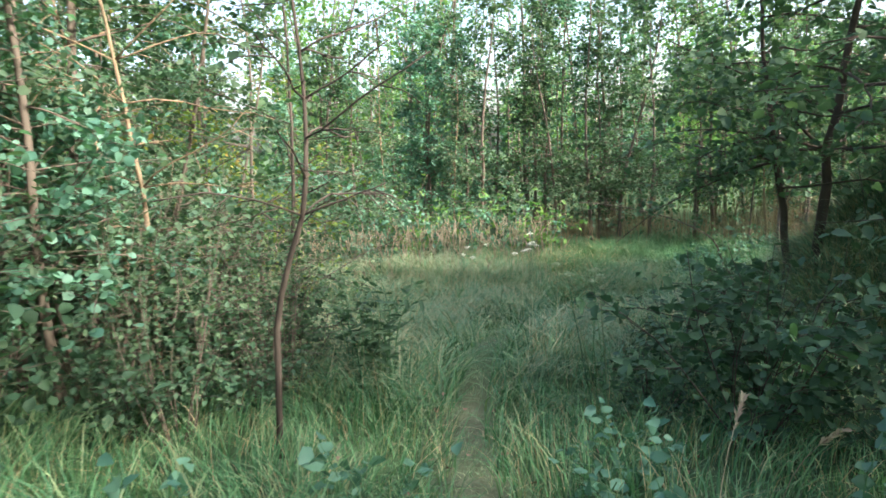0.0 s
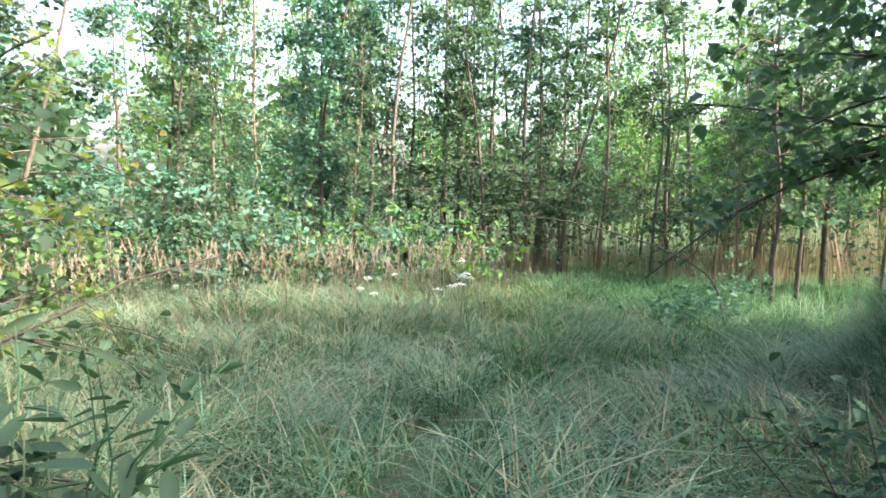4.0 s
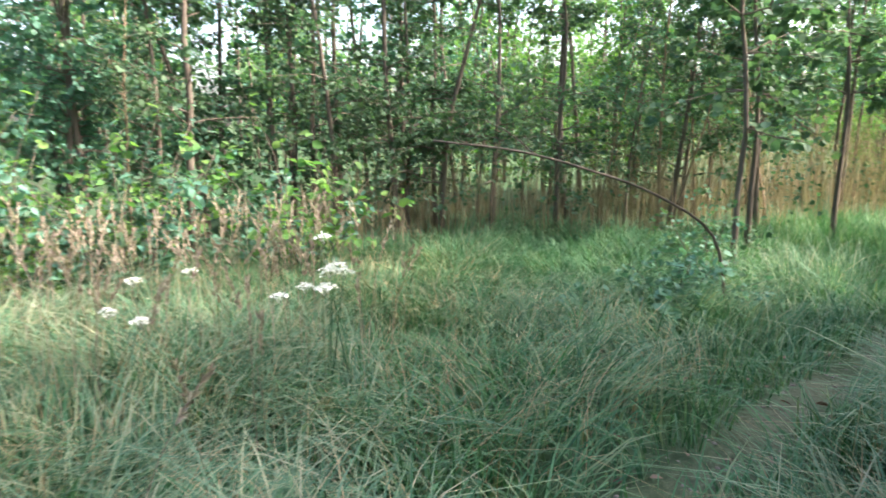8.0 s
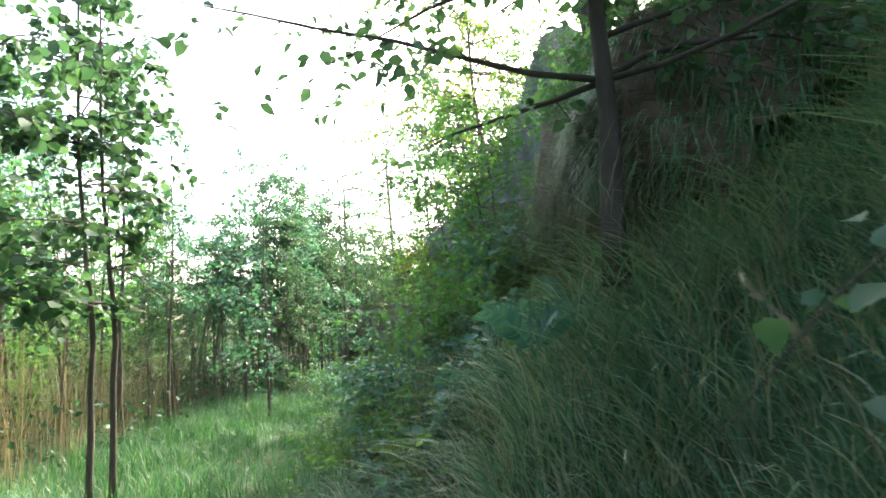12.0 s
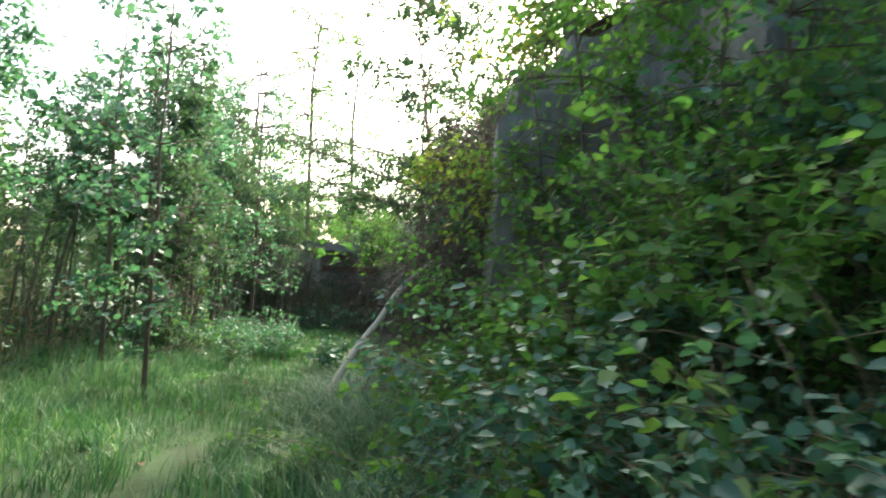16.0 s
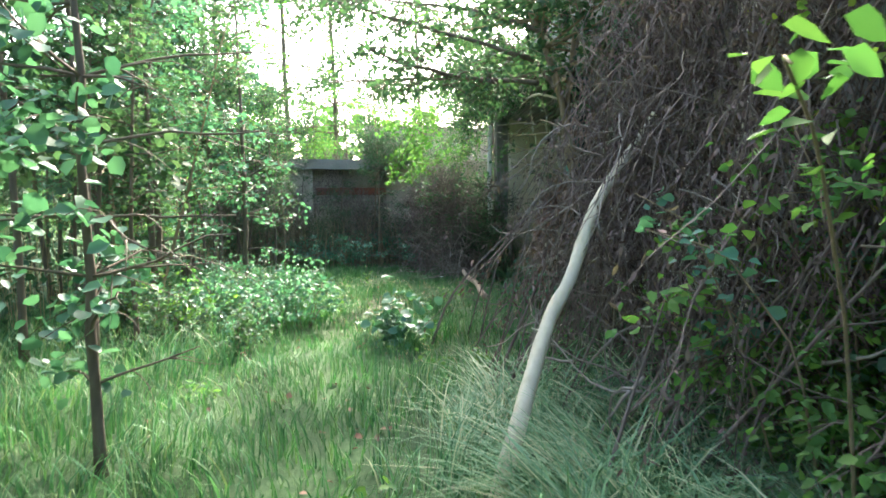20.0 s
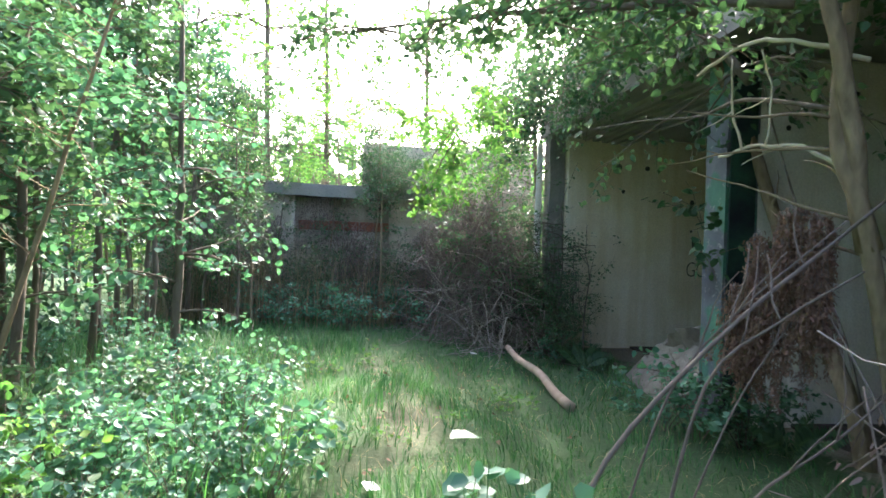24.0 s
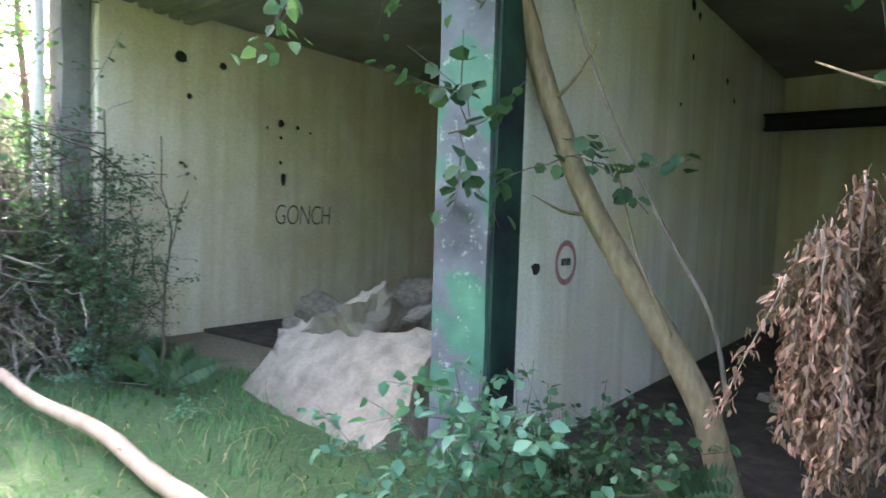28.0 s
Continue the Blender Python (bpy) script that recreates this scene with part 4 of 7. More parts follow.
path_tree("tree", [(20.0, 8.0, 2.9), (20.2, 8.5, 3.0), (20.2, 9.2, 3.1), (20.1, 9.8, 3.3)], 0.03, M_BARK, M_LEAF, 16, 1.0, 16, 0.07, "ovate",
          "leafy bough hanging over the trail before the store", "branch", from_u=0.0, rise=0.05, droop=0.2)

for pts in ([(19.6, 7.75, 2.85), (20.4, 8.3, 3.0), (21.4, 8.9, 3.15), (22.7, 9.5, 3.3)], [(19.6, 7.8, 3.1), (20.2, 8.8, 3.5), (20.9, 9.8, 3.9), (21.5, 10.9, 4.3)], [(19.55, 7.7, 3.4), (20.6, 8.2, 3.9), (21.9, 8.9, 4.3), (23.2, 9.5, 4.6)]):
    path_tree("tree", pts, 0.028, M_BARK, M_LEAF, 24, 0.9, 14, 0.06, "ovate", "long thin limb with small olive-green leaves above the trail", "branch", from_u=0.15, rise=0.1, twigs=4, droop=0.2)
path_tree("tree", [(14.2, 8.0, 1.8), (14.8, 8.5, 2.5), (15.3, 8.85, 2.9), (15.75, 9.15, 3.0)], 0.025, M_BARK, M_LEAF_YELLOW, 24, 0.85, 13, 0.07, "ovate",
          "bough with yellowing leaves reaching out from the bank", "branch", from_u=0.1, rise=0.05, droop=0.25)
# small-leaved tree spreading over the corner of the trail and the store
path_tree("tree", [(19.5, 7.25, 1.6), (19.55, 7.5, 2.8), (19.8, 7.9, 4.0), (19.9, 8.3, 7.4)], 0.055, M_BARK_TAN, M_LEAF, 46, 1.9, 36, 0.085, "ovate",
          "spreading tree with small olive-green leaves before the store", from_u=0.42, rise=0.15, twigs=5, droop=0.15)
path_tree("tree", [(17.6, 6.2, 4.4), (17.6, 6.4, 5.4), (17.7, 6.6, 6.4), (17.7, 6.7, 7.6)], 0.06, M_BARK, M_LEAF, 30, 1.8, 22, 0.08, "ovate",
          "leafy tree on the earth roof of the store", from_u=0.05, rise=0.2, twigs=4)
# young trees beyond the neighbouring store, sunlight put into a brighter leaf colour
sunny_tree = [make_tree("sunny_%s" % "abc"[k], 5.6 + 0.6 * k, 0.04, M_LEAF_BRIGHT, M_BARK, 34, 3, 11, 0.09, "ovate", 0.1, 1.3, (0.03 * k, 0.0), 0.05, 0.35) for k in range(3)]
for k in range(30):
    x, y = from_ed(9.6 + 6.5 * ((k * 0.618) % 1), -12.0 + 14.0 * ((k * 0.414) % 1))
    plant_tree(sunny_tree[k % 3], x, y, k * 1.7, rng.uniform(0.85, 1.2), "young tree beyond the neighbouring store, leaves coloured as if sunlit", "sunlit trees")
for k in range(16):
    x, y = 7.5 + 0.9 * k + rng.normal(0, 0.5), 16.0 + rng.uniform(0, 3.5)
    plant_tree(sunny_tree[k % 3], x, y, k * 1.7, rng.uniform(0.85, 1.2), "young tree deeper in the wood, leaves coloured as if sunlit", "sunlit trees")

# unseen trees added behind the start of the walk to shade the foreground
for x, y, k in ((-2.4, -2.2, 0), (2.6, -2.0, 1), (0.6, -4.5, 2), (3.3, 0.6, 3), (-3.4, 0.2, 4), (-1.0, -5.5, 5), (2.0, -5.0, 1), (3.8, 2.6, 5), (2.9, -0.6, 0)):
    plant_tree(saplings[k], x, y, k * 1.3, 1.25, "young alder added behind the trail start to shade it", "young alders")

path_tree("tree", [(14.7, 7.8, 0.6), (14.6, 7.9, 1.9), (14.4, 8.1, 3.2), (14.3, 8.3, 4.6)], 0.035, M_BARK, M_LEAF_YELLOW, 18, 0.95, 16, 0.06, "ovate",
          "small tree with turning yellow-green leaves at the toe of the bank", from_u=0.25, rise=0.1, droop=0.25)
for x, y, h, mat, nm in ((13.9, 8.35, 2.6, M_LEAF_YELLOW, "turning yellow-green"), (12.9, 8.55, 2.4, M_LEAF_BRIGHT, "fresh green"), (12.2, 8.0, 2.6, M_LEAF_BRIGHT, "fresh green"), (11.4, 8.3, 2.0, M_LEAF_BRIGHT, "fresh green")):
    z = float(height(x, y))
    path_tree("shrub", [(x, y, z - 0.1), (x, y + 0.1, z + h * 0.35), (x - 0.1, y + 0.2, z + h * 0.7), (x - 0.1, y + 0.35, z + h)], 0.022, M_BARK, mat, 26, 0.9, 15, 0.065, "ovate",
              "tall bush with %s leaves beside the wing wall" % nm, "shrub", from_u=0.1, rise=0.2, droop=0.25)
path_tree("tree", [(13.2, 7.9, 2.0), (13.2, 8.1, 3.0), (13.1, 8.3, 4.0), (13.0, 8.5, 5.0)], 0.035, M_BARK, M_LEAF_BRIGHT, 24, 1.4, 22, 0.08, "ovate",
          "leafy young tree leaning out from the bank", from_u=0.1, rise=0.05, droop=0.25)

for k in range(12):
    x, y = 21.0 + 0.75 * k + rng.normal(0, 0.3), rng.uniform(11.2, 12.8)
    plant_tree((slim + saplings)[k % 8], x, y, k * 2.1, rng.uniform(1.0, 1.3), "tall thin young tree at the far end of the lawn", "thicket trees")

# tall thin trees behind the neighbouring store
for x, y, h in ((35.5, 3.6, 12.0), (33.5, 8.6, 12.0), (31.5, 10.6, 9.0), (36.0, 6.6, 12.5)):
    z = float(height(x, y))
    path_tree("tree", [(x, y, z - 0.2), (x + 0.2, y, z + h * 0.35), (x, y + 0.2, z + h * 0.7), (x - 0.1, y + 0.1, z + h)], 0.10, M_BARK, M_LEAF_BRIGHT, 50, 2.6, 16, 0.13, "ovate",
              "tall thin-crowned tree behind the neighbouring store", from_u=0.12, rise=0.25)
# low bushes at the toe of the bank before the store
for x, y, h, mat, nm in ((14.9, 8.75, 0.8, M_LEAF_BRIGHT, "fresh green"), (15.5, 8.4, 1.0, M_LEAF_BRIGHT, "fresh green"), (16.2, 7.75, 1.5, M_LEAF_YELLOW, "turning yellow-green"), (15.8, 7.9, 1.2, M_LEAF_BRIGHT, "fresh green"), (15.2, 7.9, 1.9, M_LEAF_YELLOW, "turning yellow-green"), (14.15, 9.0, 2.0, M_LEAF_BRIGHT, "fresh green"), (14.5, 8.75, 2.6, M_LEAF, "olive-green"), (15.7, 8.4, 2.0, M_LEAF_BRIGHT, "fresh green")):
    z = float(height(x, y))
    path_tree("shrub", [(x, y, z - 0.1), (x, y + 0.05, z + h * 0.35), (x - 0.05, y + 0.1, z + h * 0.7), (x - 0.05, y + 0.2, z + h)], 0.012, M_BARK, mat, 22, 0.6, 12, 0.06, "ovate",
              "low bush with %s leaves at the toe of the bank" % nm, "shrub", from_u=0.05, rise=0.2, droop=0.25)
# dark crooked stems growing up before the bay
for e, d, lean in ((3.35, -0.45, 0.2), (3.1, -0.35, -0.25), (3.6, -0.6, 0.35)):
    pts = [from_ed(e, d) + (-0.1,), from_ed(e + lean * 0.4, d - 0.05) + (0.7,), from_ed(e - lean * 0.2, d + 0.05) + (1.35,), from_ed(e + lean, d - 0.1) + (2.1,)]
    path_tree("shrub", pts, 0.022, M_BARK_DARK, M_LEAF_DARK, 18, 0.7, 10, 0.04, "ovate",
              "crooked dark-stemmed bush with small leaves before the bay", "shrub", from_u=0.3, rise=0.1, twigs=4, droop=0.15)
# tall trees on the crest of the bank
for x, y, z in ((6.3, 5.4, 2.6), (8.6, 5.6, 3.4), (10.4, 5.2, 4.0), (4.9, 4.6, 1.2)):
    path_tree("tree", [(x, y, z), (x + 0.1, y, z + 2.0), (x, y + 0.2, z + 4.0), (x - 0.1, y + 0.2, z + 6.0)], 0.12, M_BARK_DARK, M_LEAF, 40, 2.3, 26, 0.11, "ovate",
              "dark-trunked leafy tree on the crest of the bank", from_u=0.2, rise=0.15, twigs=4, sides=10)

reed = Soup()
n = 2600
rx, ry = rng.uniform(9.5, 24, n), rng.uniform(13.9, 17.5, n)
blades(reed, lift(rx, ry), rng.uniform(0.3, 2.5, n), rng.uniform(0.005, 0.011, n), rng.uniform(0.02, 0.7, n), rng.uniform(0, 6.28, n), 3)
tagged(new("dry_reeds", reed.mesh("dry_reeds", M_REED)), "tan dry reeds among the thin trees", "reeds", kind="stuff")

# ---------------------------------------------------------------- grass


def scatter(x0, x1, y0, y1, per_m2, keep):
    n = int((x1 - x0) * (y1 - y0) * per_m2)
    x, y = rng.uniform(x0, x1, n), rng.uniform(y0, y1, n)
    m = keep(x, y)
    return x[m], y[m]


def trail_gap(x, y, width):
    d, _ = poly_dist(x, y, TRAIL)
    return d > width * (0.6 + 0.5 * rng.random(len(x)))


def grass(name, xy, tall, wide, lean, mat, label, toward=None, segments=3):
    x, y = xy
    n = len(x)
    s = Soup()
    clump = 0.75 + 0.45 * wave(x * 2.2, y * 2.2, 3.0)
    direction = rng.uniform(0, 6.28, n) if toward is None else toward(x, y) + rng.normal(0, 0.95, n)
    blades(s, lift(x, y) - np.array([0, 0, 0.02]), rng.uniform(*tall, n) * np.clip(clump, 0.45, 1.4), rng.uniform(*wide, n), rng.uniform(*lean, n), np.where(rng.random(n) < 0.6, 6.28 * np.sin(np.floor(x * 2.3) * 12.9 + np.floor(y * 2.3) * 7.7) + rng.normal(0, 0.4, n), direction) if toward is None else direction, segments)
    return tagged(new(name, s.mesh(name, mat)), label, "grass", kind="stuff")


def outside_trees(x, y):
    return side_of(x, y, TREE_EDGE) > -1.2


def off_bank(x, y):
    return side_of(x, y, FOOT) < 0.25


def in_store(x, y):
    e, d = to_ed(x, y)
    return (d > np.where(e > -0.1, 0.5, 0.15)) & (e > -5.2) & (e < 4.8)


def meadow(x, y):
    return outside_trees(x, y) & off_bank(x, y)


# the open meadow: green base, pale tufts, straw
grass("meadow_grass", scatter(-5.5, 6.8, 4.6, 15.5, 330, lambda x, y: meadow(x, y) & trail_gap(x, y, 0.16)),
      (0.25, 0.66), (0.009, 0.019), (0.5, 1.5), M_GRASS, "tall green meadow grass in tangled tufts")
grass("meadow_grass", scatter(-4.5, 4.4, 5.2, 13.8, 330, lambda x, y: meadow(x, y) & trail_gap(x, y, 0.3) & (wave(x * 0.9, y * 0.9, 6.0) > -0.35) & ((x < 1.9 + 0.3 * wave(x, y, 2.0)) | (y < 8.6))),
      (0.35, 0.85), (0.008, 0.017), (0.6, 1.7), M_GRASS_PALE, "pale bleached meadow grass bending over")
grass("meadow_straw", scatter(-4.5, 4.0, 5.5, 13.8, 120, lambda x, y: meadow(x, y) & trail_gap(x, y, 0.5)),
      (0.35, 0.8), (0.004, 0.008), (0.3, 1.6), M_STRAW, "dry straw stalks among meadow grass")
grass("meadow_grass", scatter(1.5, 6.5, 8.8, 14.4, 260, lambda x, y: meadow(x, y) & trail_gap(x, y, 0.55) & (poly_dist(x, y, WALKED)[0] > 0.5)),
      (0.25, 0.62), (0.009, 0.018), (0.5, 1.5), M_GRASS_BRIGHT, "deep green lush meadow grass beside the pale tufts")
# around the start
grass("trail_tufts", scatter(-2.6, -0.45, 0.9, 3.6, 150, lambda x, y: wave(x * 2, y * 2, 1.5) > -0.1),
      (0.4, 0.7), (0.010, 0.016), (0.5, 1.1), M_GRASS, "long broad-bladed grass tufts at the trail start", None, 4)
grass("trail_grass", scatter(-3.4, 3.4, -1.2, 5.0, 360, lambda x, y: trail_gap(x, y, 0.14)),
      (0.22, 0.55), (0.006, 0.013), (0.3, 1.0), M_GRASS, "long green grass along the trail start")
grass("trail_straw", scatter(-3.0, 3.0, 0.2, 5.5, 45, lambda x, y: trail_gap(x, y, 0.2)),
      (0.3, 0.6), (0.003, 0.006), (0.3, 1.2), M_STRAW, "dry straw stalks along the trail start")
grass("short_grass", scatter(-1.2, 2.4, 0.5, 9.6, 420, lambda x, y: off_bank(x, y)),
      (0.05, 0.16), (0.004, 0.008), (0.2, 0.9), M_GRASS_PALE, "short trodden grass on the trail", segments=2)
# lush grass on the store side
grass("lush_grass", scatter(3.5, 30, 8.0, 14.2, 400, lambda x, y: off_bank(x, y) & outside_trees(x, y) & ~in_store(x, y) & (trail_gap(x, y, 0.2) | ((x > 6.5) & (wave(x * 0.9, y * 0.9, 2.5) < 0.35))) & ((((x - 22.5) / 0.9) ** 2 + ((y - 8.7 + 0.3 * (x - 22.5)) / 0.3) ** 2 > 1.0) | (rng.random(len(x)) < 0.35))),
      (0.10, 0.34), (0.006, 0.013), (0.2, 0.8), M_GRASS_BRIGHT, "fresh bright green grass beside the trail")
grass("lush_grass", scatter(14.5, 29, 4.6, 8.2, 330, lambda x, y: ~in_store(x, y) & (to_ed(x, y)[1] < 0.6)),
      (0.06, 0.22), (0.006, 0.013), (0.2, 0.9), M_GRASS_BRIGHT, "short green grass in front of the store", segments=2)
grass("tall_grass", scatter(7.5, 27, 9.6, 14.2, 120, lambda x, y: outside_trees(x, y) & off_bank(x, y) & (poly_dist(x, y, TRAIL)[0] > 0.8)),
      (0.30, 0.62), (0.006, 0.012), (0.2, 0.8), M_GRASS, "taller green grass away from the trail")


grass("grass_clumps", scatter(9.0, 24.0, 9.4, 13.4, 150, lambda x, y: outside_trees(x, y) & off_bank(x, y) & (poly_dist(x, y, TRAIL)[0] > 0.3) & (wave(x * 2.6, y * 2.6, 5.0) > 0.15)),
      (0.25, 0.5), (0.010, 0.019), (0.4, 1.1), M_GRASS, "broad-bladed grass clumps beside the trail", None, 4)


def downhill(x, y):
    a = 0.15
    return np.arctan2(height(x, y - a) - height(x, y + a), height(x - a, y) - height(x + a, y))


def bank(x, y):
    return (side_of(x, y, FOOT) > -0.4) & (side_of(x, y, FOOT) < 5.5) & ~((to_ed(x, y)[0] > -7.2) & (to_ed(x, y)[1] > -1.4))


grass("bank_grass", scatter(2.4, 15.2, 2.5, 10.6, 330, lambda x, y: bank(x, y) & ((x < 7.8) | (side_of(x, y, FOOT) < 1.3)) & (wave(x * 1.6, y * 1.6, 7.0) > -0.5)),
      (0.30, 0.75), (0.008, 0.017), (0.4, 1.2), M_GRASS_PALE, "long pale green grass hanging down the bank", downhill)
grass("crest_grass", scatter(9.2, 14.2, 4.0, 7.4, 260, lambda x, y: ~((to_ed(x, y)[0] > -7.6) & (to_ed(x, y)[1] > -1.4))),
      (0.3, 0.7), (0.008, 0.016), (0.5, 1.3), M_GRASS_BRIGHT, "shaded long grass on the crest of the bank", downhill)
grass("toe_grass", scatter(3.4, 7.2, 6.6, 9.4, 420, lambda x, y: bank(x, y) & (poly_dist(x, y, TRAIL)[0] > 0.45)),
      (0.28, 0.62), (0.006, 0.013), (0.5, 1.2), M_GRASS_PALE, "tufts of long grass at the toe of the bank", downhill)
grass("bank_straw", scatter(2.4, 14.0, 2.5, 10.6, 190, lambda x, y: bank(x, y) & (side_of(x, y, FOOT) > 0.2) & (x < 9.0)),
      (0.25, 0.7), (0.004, 0.008), (0.7, 1.4), M_STRAW, "dead straw hanging from the bank", downhill)

# flowering grasses with feathery heads
seed = Soup()


def seed_head(x, y, tall, lean, th):
    root = np.array([x, y, float(height(x, y))])
    u = np.linspace(0, 1, 7)
    line = root + np.stack([math.cos(th) * lean * tall * u ** 2.2, math.sin(th) * lean * tall * u ** 2.2, tall * u * (1 - 0.3 * lean * u * u)], 1)
    tube(seed, line, np.linspace(0.0026, 0.0010, 7), 3)
    n = 46
    w = rng.uniform(0.78, 1.0, n) * 6
    i = np.minimum(w.astype(int), 5)
    base = line[i] + (w - i)[:, None] * (line[i + 1] - line[i])
    t = (line[6] - line[4]) / np.linalg.norm(line[6] - line[4])
    leaves(seed, base, t + 0.55 * random_dirs(n), random_dirs(n), rng.uniform(0.020, 0.042, n), "lance")


for k in range(720):
    x, y = -4.2 + 6.6 * rng.random() ** 1.2, rng.uniform(8.8, 13.8)
    if meadow(np.array([x]), np.array([y]))[0] and poly_dist(np.array([x]), np.array([y]), TRAIL)[0][0] > 0.9 and rng.random() < (0.12 if y < 11.0 else 1):
        seed_head(x, y, rng.uniform(0.75, 1.1), rng.uniform(0.03, 0.32), rng.uniform(0, 6.28))
for x, y, h in ((5.46, 8.5, 1.05), (5.2, 8.6, 0.9), (5.6, 8.45, 0.8), (4.4, 8.1, 1.2), (4.25, 7.9, 1.1), (0.95, 2.2, 0.7), (1.3, 2.4, 0.65), (-0.1, 10.6, 1.15), (0.3, 10.9, 1.2)):
    seed_head(x, y, h, 0.35, rng.uniform(0, 6.28))
tagged(new("seed_grass", seed.mesh("seed_grass", M_SEED)), "feathery straw-coloured grass heads above the meadow", "grass", kind="stuff")

# ---------------------------------------------------------------- shrubs and weeds


def shrub_meshes(tall, wide, stems, per_stem, leaf, shape, leaf_mat, bark, from_u=0.25, droop=0.1, stem_r=0.006, flat=0.5, side=3):
    wood, crown = Soup(), Soup()
    for _ in range(stems):
        th = rng.uniform(0, 6.28)
        out = wide * rng.uniform(0.15, 1.0) / tall
        line = wander((0.05 * math.cos(th), 0.05 * math.sin(th), -0.05), (math.cos(th) * out, math.sin(th) * out, 1), tall * rng.uniform(0.6, 1.1), 6, 0.10, droop * 0.5)
        tube(wood, line, np.linspace(stem_r, stem_r * 0.3, 7), 4)
        leaves_on(crown, line, per_stem, leaf, shape, 0.03, from_u, droop, flat)
        for _ in range(side):
            j = rng.integers(2, 6)
            t2 = th + rng.normal(0, 1.0)
            tw = wander(line[j], (math.cos(t2), math.sin(t2), 0.3), wide * rng.uniform(0.3, 0.6), 3, 0.15, droop)
            tube(wood, tw, np.linspace(stem_r * 0.5, 0.0015, 4), 3)
            leaves_on(crown, tw, per_stem, leaf, shape, 0.03, 0.1, droop, flat)
    return smooth(wood.mesh("stems", bark)), crown.mesh("leaves", leaf_mat)


def plant_shrub(meshes, x, y, label, group="", turn=None, size=1.0, kind="shrub", category="shrub", z=None):
    reach = max(abs(c) for corner in meshes[1].vertices for c in corner.co[:2]) * size if z is None and kind == "shrub" else 0.0
    if poly_dist(np.array([x]), np.array([y]), WALKED)[0][0] < reach + 0.3:
        return None
    t = thing(kind, (x, y, float(height(x, y)) if z is None else z), label, category, group)
    t.rotation_euler = (0, 0, rng.uniform(0, 6.28) if turn is None else turn)
    t.scale = (size,) * 3
    tagged(link_part("wood", meshes[0], t), kind="stuff")
    tagged(link_part("foliage", meshes[1], t), kind="stuff")
    return t


raspberry = [shrub_meshes(1.0 + 0.15 * k, 0.8, 11, 10, 0.07, "ovate", M_LEAF_BLUE if k == 1 else M_LEAF_BRIGHT, M_BARK_TAN, 0.15, 0.15, 0.005, 0.3, 4) for k in range(3)]
bramble = [shrub_meshes(1.0 + 0.15 * k, 0.75, 9, 9, 0.085, "ovate", (M_LEAF_BLUE, M_LEAF, M_LEAF_BLUE, M_LEAF_BRIGHT)[k], M_BARK, 0.2, 0.15) for k in range(4)]
dark_bush = [shrub_meshes(1.05 + 0.1 * k, 0.8, 14, 14, 0.07, "ovate", M_LEAF_DARK, M_BARK_DARK, 0.1, 0.1) for k in range(2)]
thin_bush = [shrub_meshes(1.9, 0.9, 18, 14, 0.042, "ovate", M_LEAF, M_BARK, 0.12, 0.05, 0.005, 0.6, 6) for k in range(2)]
thin_dark = [shrub_meshes(1.9, 0.9, 14, 11, 0.045, "ovate", M_LEAF, M_BARK, 0.1, 0.05, 0.006, 0.6, 6) for k in range(2)]
big_weed = [shrub_meshes(0.62, 0.32, 8, 6, 0.095, "round", M_LEAF_BLUE, M_GRASS, 0.3, 0.15, 0.005, 0.25, 1) for k in range(2)]
weed = [shrub_meshes(0.55, 0.3, 6, 7, 0.085, "ovate", M_LEAF_BLUE, M_GRASS, 0.25, 0.25, 0.004, 0.4, 1) for k in range(3)]
nettle = [shrub_meshes(0.95, 0.22, 5, 14, 0.09, "lance", M_LEAF, M_GRASS, 0.1, 0.35, 0.005, 0.4, 0) for k in range(2)]
herb = [shrub_meshes(0.28, 0.22, 6, 5, 0.06, "ovate", M_LEAF_BRIGHT, M_GRASS, 0.2, 0.2, 0.003, 0.4, 0) for k in range(3)]

# start
for x, y, s_ in ((-1.5, 4.9, 0.8), (-1.35, 5.7, 0.9), (-2.3, 4.6, 0.8), (-2.2, 6.0, 1.0)):
    plant_shrub(dark_bush[rng.integers(2)], x, y, "dense dark leafy bush beside the trail", "bushes beside the trail", size=s_)
for x, y, s in ((1.85, 3.7, 1.15), (2.4, 4.3, 1.2), (1.5, 4.3, 0.75), (2.7, 3.2, 1.15), (2.1, 5.3, 0.9), (3.1, 5.4, 1.0)):
    plant_shrub(dark_bush[rng.integers(2)], x, y, "dark leafy bush in the shade beside the trail", "bushes beside the trail", size=s)
for x, y, s in ((-1.5, 5.3, 1.0), (-2.3, 6.2, 1.15), (-1.9, 4.4, 1.0), (-2.8, 5.2, 1.2), (-3.0, 3.6, 1.2), (-3.4, 6.8, 1.2), (-2.6, 7.4, 1.0), (-3.9, 5.4, 1.3), (-4.2, 7.6, 1.2), (-1.3, 5.0, 0.8), (-1.6, 5.9, 0.95)):
    plant_shrub(thin_dark[rng.integers(2)], x, y, "tangled thin-stemmed bush with small leaves", "bushes beside the trail", size=s)
for x, y in ((-0.52, 5.5), (-0.60, 5.4), (-0.62, 5.66), (-0.78, 5.5), (-0.8, 5.9)):
    plant_shrub(nettle[rng.integers(2)], x, y, "tall nettle with drooping pointed leaves", "nettles", kind="nettle", category="plant", size=rng.uniform(1.3, 1.5))
